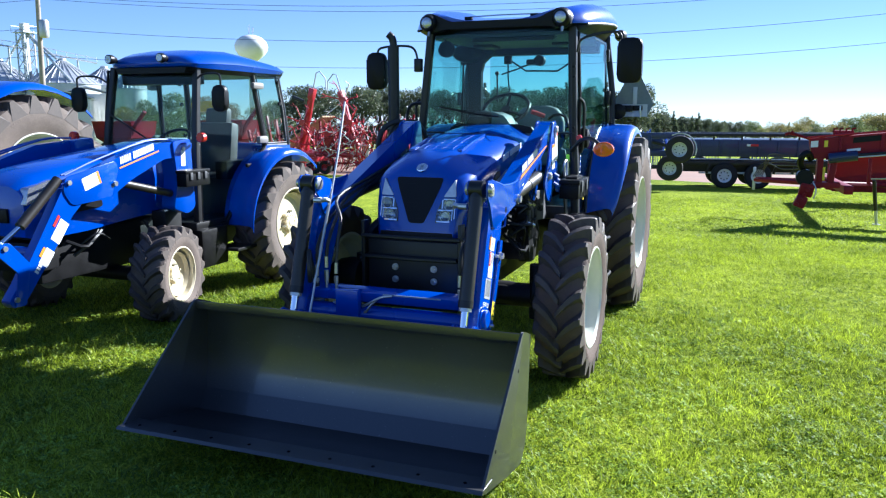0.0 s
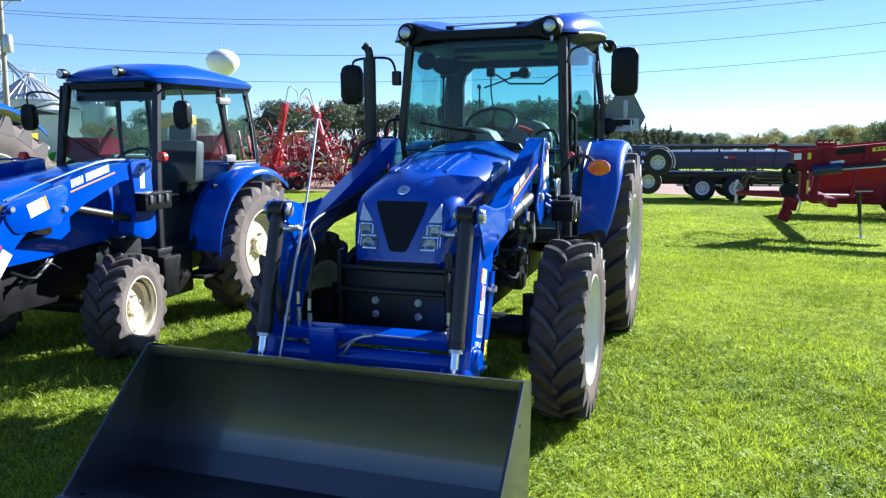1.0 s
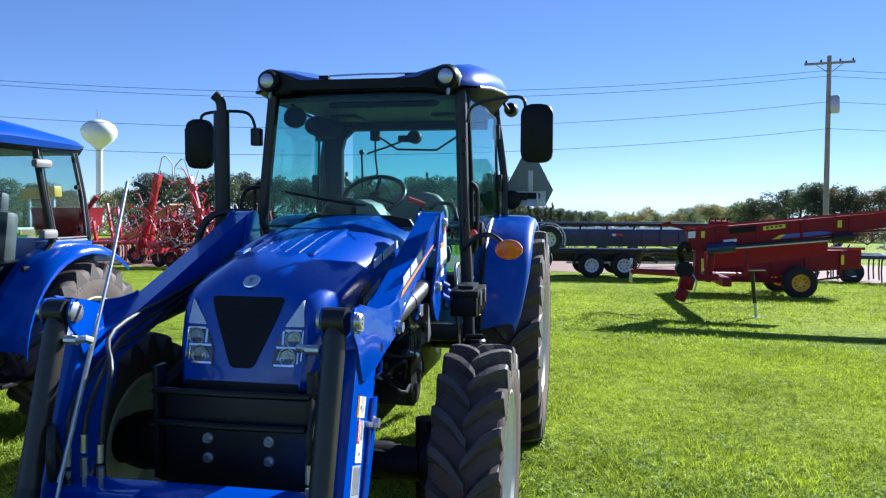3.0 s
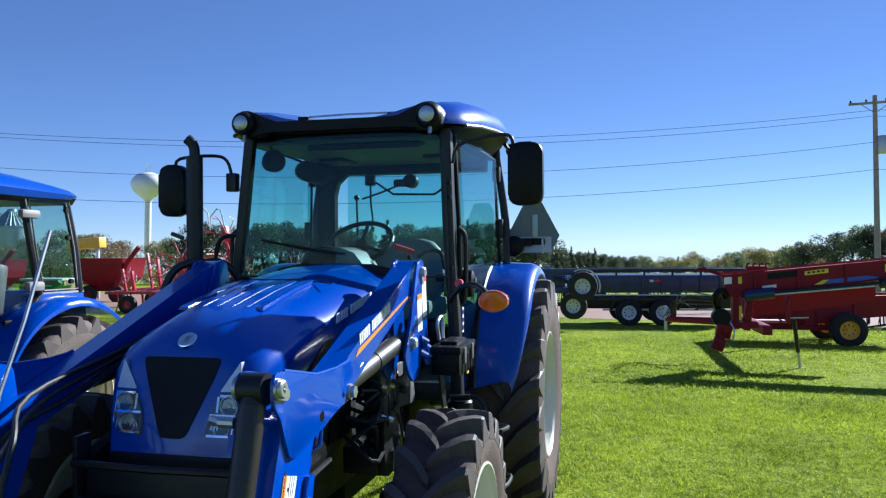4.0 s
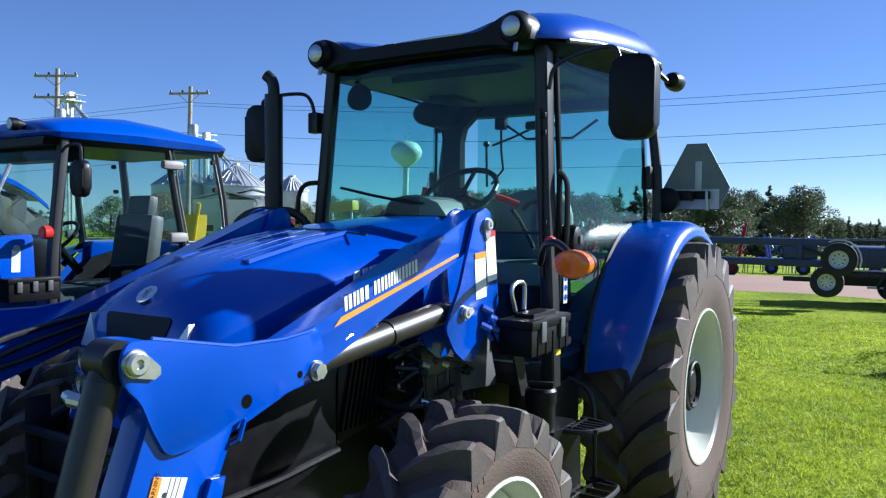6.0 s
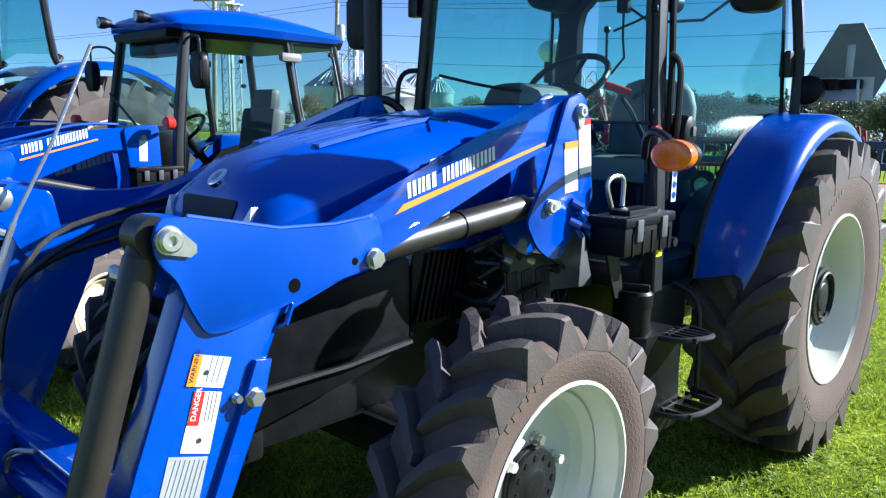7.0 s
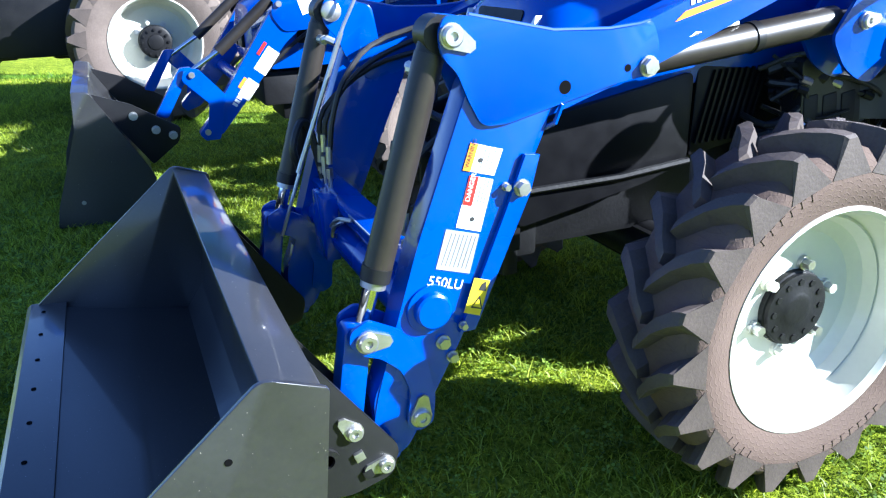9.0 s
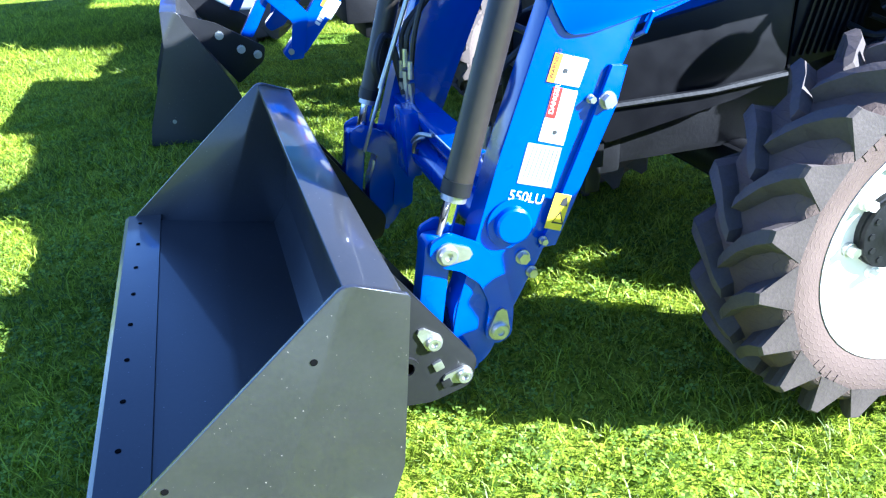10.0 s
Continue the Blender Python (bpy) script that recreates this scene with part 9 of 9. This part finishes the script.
def grain_bin(a, d, r, eave, apex):
    x, y = at_az(a, d)
    z = ground_z(x, y)
    e = thing("grain_bin", x, y, z, "round galvanised grain bin with a ribbed conical roof", "grain bin", "grain bins")
    ze, za = 1.6 + d * math.tan(radians(eave)) - z, 1.6 + d * math.tan(radians(apex)) - z
    prof = [(-0.5, r)]
    k = int(ze / 0.8)
    for i in range(k):
        prof += [(ze * i / k + 0.1, r), (ze * (i + 0.5) / k, r + 0.07)]
    prof += [(ze, r)]
    part("bin_wall", lathe(bm_new(), prof, (0, 0, 0), "z", 40), GALV, e, "corrugated steel wall", 60)
    rf = part("bin_roof", lathe(bm_new(), [(ze - 0.05, r + 0.25), (ze + 0.05, r + 0.25), (za - 0.5, 0.8), (za, 0.7), (za + 0.2, 0.1)], (0, 0, 0), "z", 40), GALV, e)
    for i in range(28):
        t = 2 * math.pi * i / 28
        bm = bm_new()
        tube(bm, [((r + 0.2) * math.cos(t), (r + 0.2) * math.sin(t), ze + 0.1), (0.8 * math.cos(t), 0.8 * math.sin(t), za - 0.42)], 0.10, 4)
        part("roof_rib", bm, GALV, rf)
    return e


grain_bin(-46.7, 160, 6.2, 1.9, 3.55)
grain_bin(-44.2, 175, 5.6, 1.8, 3.1)
grain_bin(-50.3, 165, 6.0, 1.9, 3.4)
grain_bin(-42.75, 150, 3.0, 1.62, 2.75)


def elevator(a, d, top, w):
    x, y = at_az(a, d)
    z = ground_z(x, y)
    h = 1.6 + d * math.tan(radians(top)) - z
    e = thing("grain_elevator", x, y, z, "tall galvanised lattice grain elevator leg", "grain elevator", "grain elevators")
    for sx in (-1, 1):
        for sy in (-1, 1):
            part("tower_post", box(bm_new(), (sx * w, sy * w, h / 2), (0.2, 0.2, h)), GALV, e)
    k = int(h / (2 * w))
    for i in range(k):
        z0_, z1_ = h * i / k, h * (i + 1) / k
        for sy in (-1, 1):
            bm = bm_new()
            tube(bm, [(-w, sy * w, z0_), (w, sy * w, z1_)], 0.07, 4)
            tube(bm, [(w, sy * w, z0_), (-w, sy * w, z1_)], 0.07, 4)
            tube(bm, [(-w, sy * w, z1_), (w, sy * w, z1_)], 0.07, 4)
            part("lattice", bm, GALV, e)
    for sx in (-0.4, 0.4):
        part("leg_trunk", box(bm_new(), (sx * w, 0, h * 0.52), (0.45, 0.6, h * 1.04)), GALV, e)
    part("head_house", box(bm_new(), (0, 0, h + 0.6), (w * 1.4, 1.2, 1.5), bev=0.3), WHITEP, e)
    part("platform", box(bm_new(), (0, 0, h - 0.3), (w * 3, w * 3, 0.12)), GALV, e)
    bm = bm_new()
    for sx in (-1, 1):
        tube(bm, [(sx * w * 1.5, -w * 1.5, h - 0.3), (sx * w * 1.5, -w * 1.5, h + 0.8), (sx * w * 1.5, w * 1.5, h + 0.8)], 0.05, 4)
    part("railing", bm, GALV, e)
    for dx, dz in ((6, -5), (-7, -6), (9, -9)):
        part("spout", tube(bm_new(), [(0, 0, h), (dx, 1, h + dz)], 0.22, 8), GALV, e)
    return e


elevator(-48.7, 160, 5.2, 1.0)
elevator(-57.3, 150, 7.4, 1.2)
cw = thing("conveyor_catwalk", 0, 0, 0, "galvanised catwalk conveyor over the bins", "conveyor")
pa, pb = at_az(-52.5, 160), at_az(-44.6, 165)
ca, cb = Vector((pa[0], pa[1], 1.6 + 160 * math.tan(radians(4.6)))), Vector((pb[0], pb[1], 1.6 + 165 * math.tan(radians(3.3))))
for off in (0.0, 0.9):
    part("catwalk_rail", tube(bm_new(), [ca + Vector((0, 0, off)), (ca + cb) / 2 + Vector((0, 0, off + 0.3)), cb + Vector((0, 0, off))], 0.16 if off == 0 else 0.06, 6), GALV, cw)
for i in range(14):
    p0 = ca.lerp(cb, i / 13)
    part("catwalk_post", cyl(bm_new(), p0, p0 + Vector((0, 0, 1.1)), 0.05, n=5), GALV, cw)
for f in (0.35, 0.62, 0.85):
    p0 = ca.lerp(cb, f)
    part("catwalk_support", cyl(bm_new(), p0, Vector((p0.x, p0.y, ground_z(p0.x, p0.y))), 0.18, n=6), GALV, cw)


def shed(a, d, w, h, dep, turn, label, ribs=18):
    x, y = at_az(a, d)
    e = thing("farm_shed", x, y, ground_z(x, y), label, "shed", "farm sheds", turn)
    wl = part("shed_wall", box(bm_new(), (0, 0, h / 2 - 0.3), (w, dep, h + 0.6)), WHITEP, e)
    for i in range(ribs):
        part("wall_rib", box(bm_new(), (-w / 2 + w * (i + 0.5) / ribs, -dep / 2 - 0.04, h / 2), (0.12, 0.1, h - 0.1)), WHITEP, wl)
    part("shed_roof", prism(bm_new(), [(-w / 2 - 0.4, h), (0, h + 0.13 * w), (w / 2 + 0.4, h), (w / 2 + 0.4, h + 0.2), (0, h + 0.13 * w + 0.2), (-w / 2 - 0.4, h + 0.2)], "y", -dep / 2 - 0.4, dep / 2 + 0.4), GALV, e)
    part("shed_door", box(bm_new(), (w * 0.2, -dep / 2 - 0.06, 1.5), (2.8, 0.08, 3.0)), GALV, e)
    part("shed_window", box(bm_new(), (-w * 0.25, -dep / 2 - 0.08, 2.2), (1.2, 0.1, 0.9)), INK, e)
    return e


shed(-47.2, 125, 9, 6.5, 7, 46, "white corrugated farm shed", 14)
shed(-45.4, 130, 7.0, 7.5, 8, 45, "white corrugated farm shed with tall ribs", 14)
shed(-39.2, 150, 12, 4.0, 8, 38, "low white farm shed")


# ---- poles and wires ----
def utility_pole(x, y, top, turn, arms=1):
    z = ground_z(x, y)
    e = thing("utility_pole", x, y, z, "weathered wooden utility pole with cross arm and transformer", "utility pole", "utility poles")
    e.matrix_basis = Matrix.Translation((x, y, z)) @ LEAN @ pose(0, 0, 0, 0, 0, turn)
    h = top - z
    part("pole", cyl(bm_new(), (0, 0, -0.5), (0, 0, h), 0.16, 0.11, 12), WOODP, e)
    for i in range(arms):
        za = h - 0.4 - 1.1 * i
        ar = part("cross_arm", box(bm_new(), (0, -0.14, za), (2.4, 0.1, 0.12), bev=0.01), WOODP, e)
        part("arm_brace", tube(bm_new(), [(-0.7, -0.14, za), (0, -0.12, za - 0.55), (0.7, -0.14, za)], 0.025, 5), GALV, ar)
        for xx in (-1.1, -0.4, 0.5, 1.1):
            part("insulator", lathe(bm_new(), [(za + 0.06, 0.03), (za + 0.10, 0.06), (za + 0.16, 0.05), (za + 0.2, 0.03)], (xx, -0.14, 0), "z", 10), GREYPL, ar)
    part("transformer", lathe(bm_new(), [(h - 3.0, 0.2), (h - 2.9, 0.24), (h - 2.2, 0.24), (h - 2.1, 0.18)], (0.3, -0.1, 0), "z", 16), GALV, e, "grey transformer can")
    return e


utility_pole(-32.5, 26.2, 8.5, 20)
utility_pole(-36.5, 21.0, 9.0, 25, 2)
utility_pole(13.6, 40.0, 9.3, -10)
for k, (zl, zm, zr_, dy) in enumerate(((7.6, 6.9, 8.5, 0.0), (7.5, 6.7, 8.3, 0.7), (6.0, 5.2, 6.9, 0.2), (4.6, 3.9, 5.5, 0.1))):
    w = thing("overhead_wire", 0, 0, 0, "thin sagging overhead wire", "wire", "overhead wires")
    p0, p1 = Vector((-32.5, 26.2 + dy, zl)), Vector((13.6, 40.0 + dy, zr_))
    pts = []
    for i in range(-14, 31):
        f = i / 16
        q = p0.lerp(p1, f)
        sag = (zm - (zl + zr_) / 2) * (1 - (2 * f - 1) ** 2) if 0 <= f <= 1 else -0.7 * math.sin(math.pi * (abs(f) % 1))
        pts.append((q.x, q.y, q.z + sag))
    part("cable", tube(bm_new(), pts, 0.0105, 5), CABLE, w)
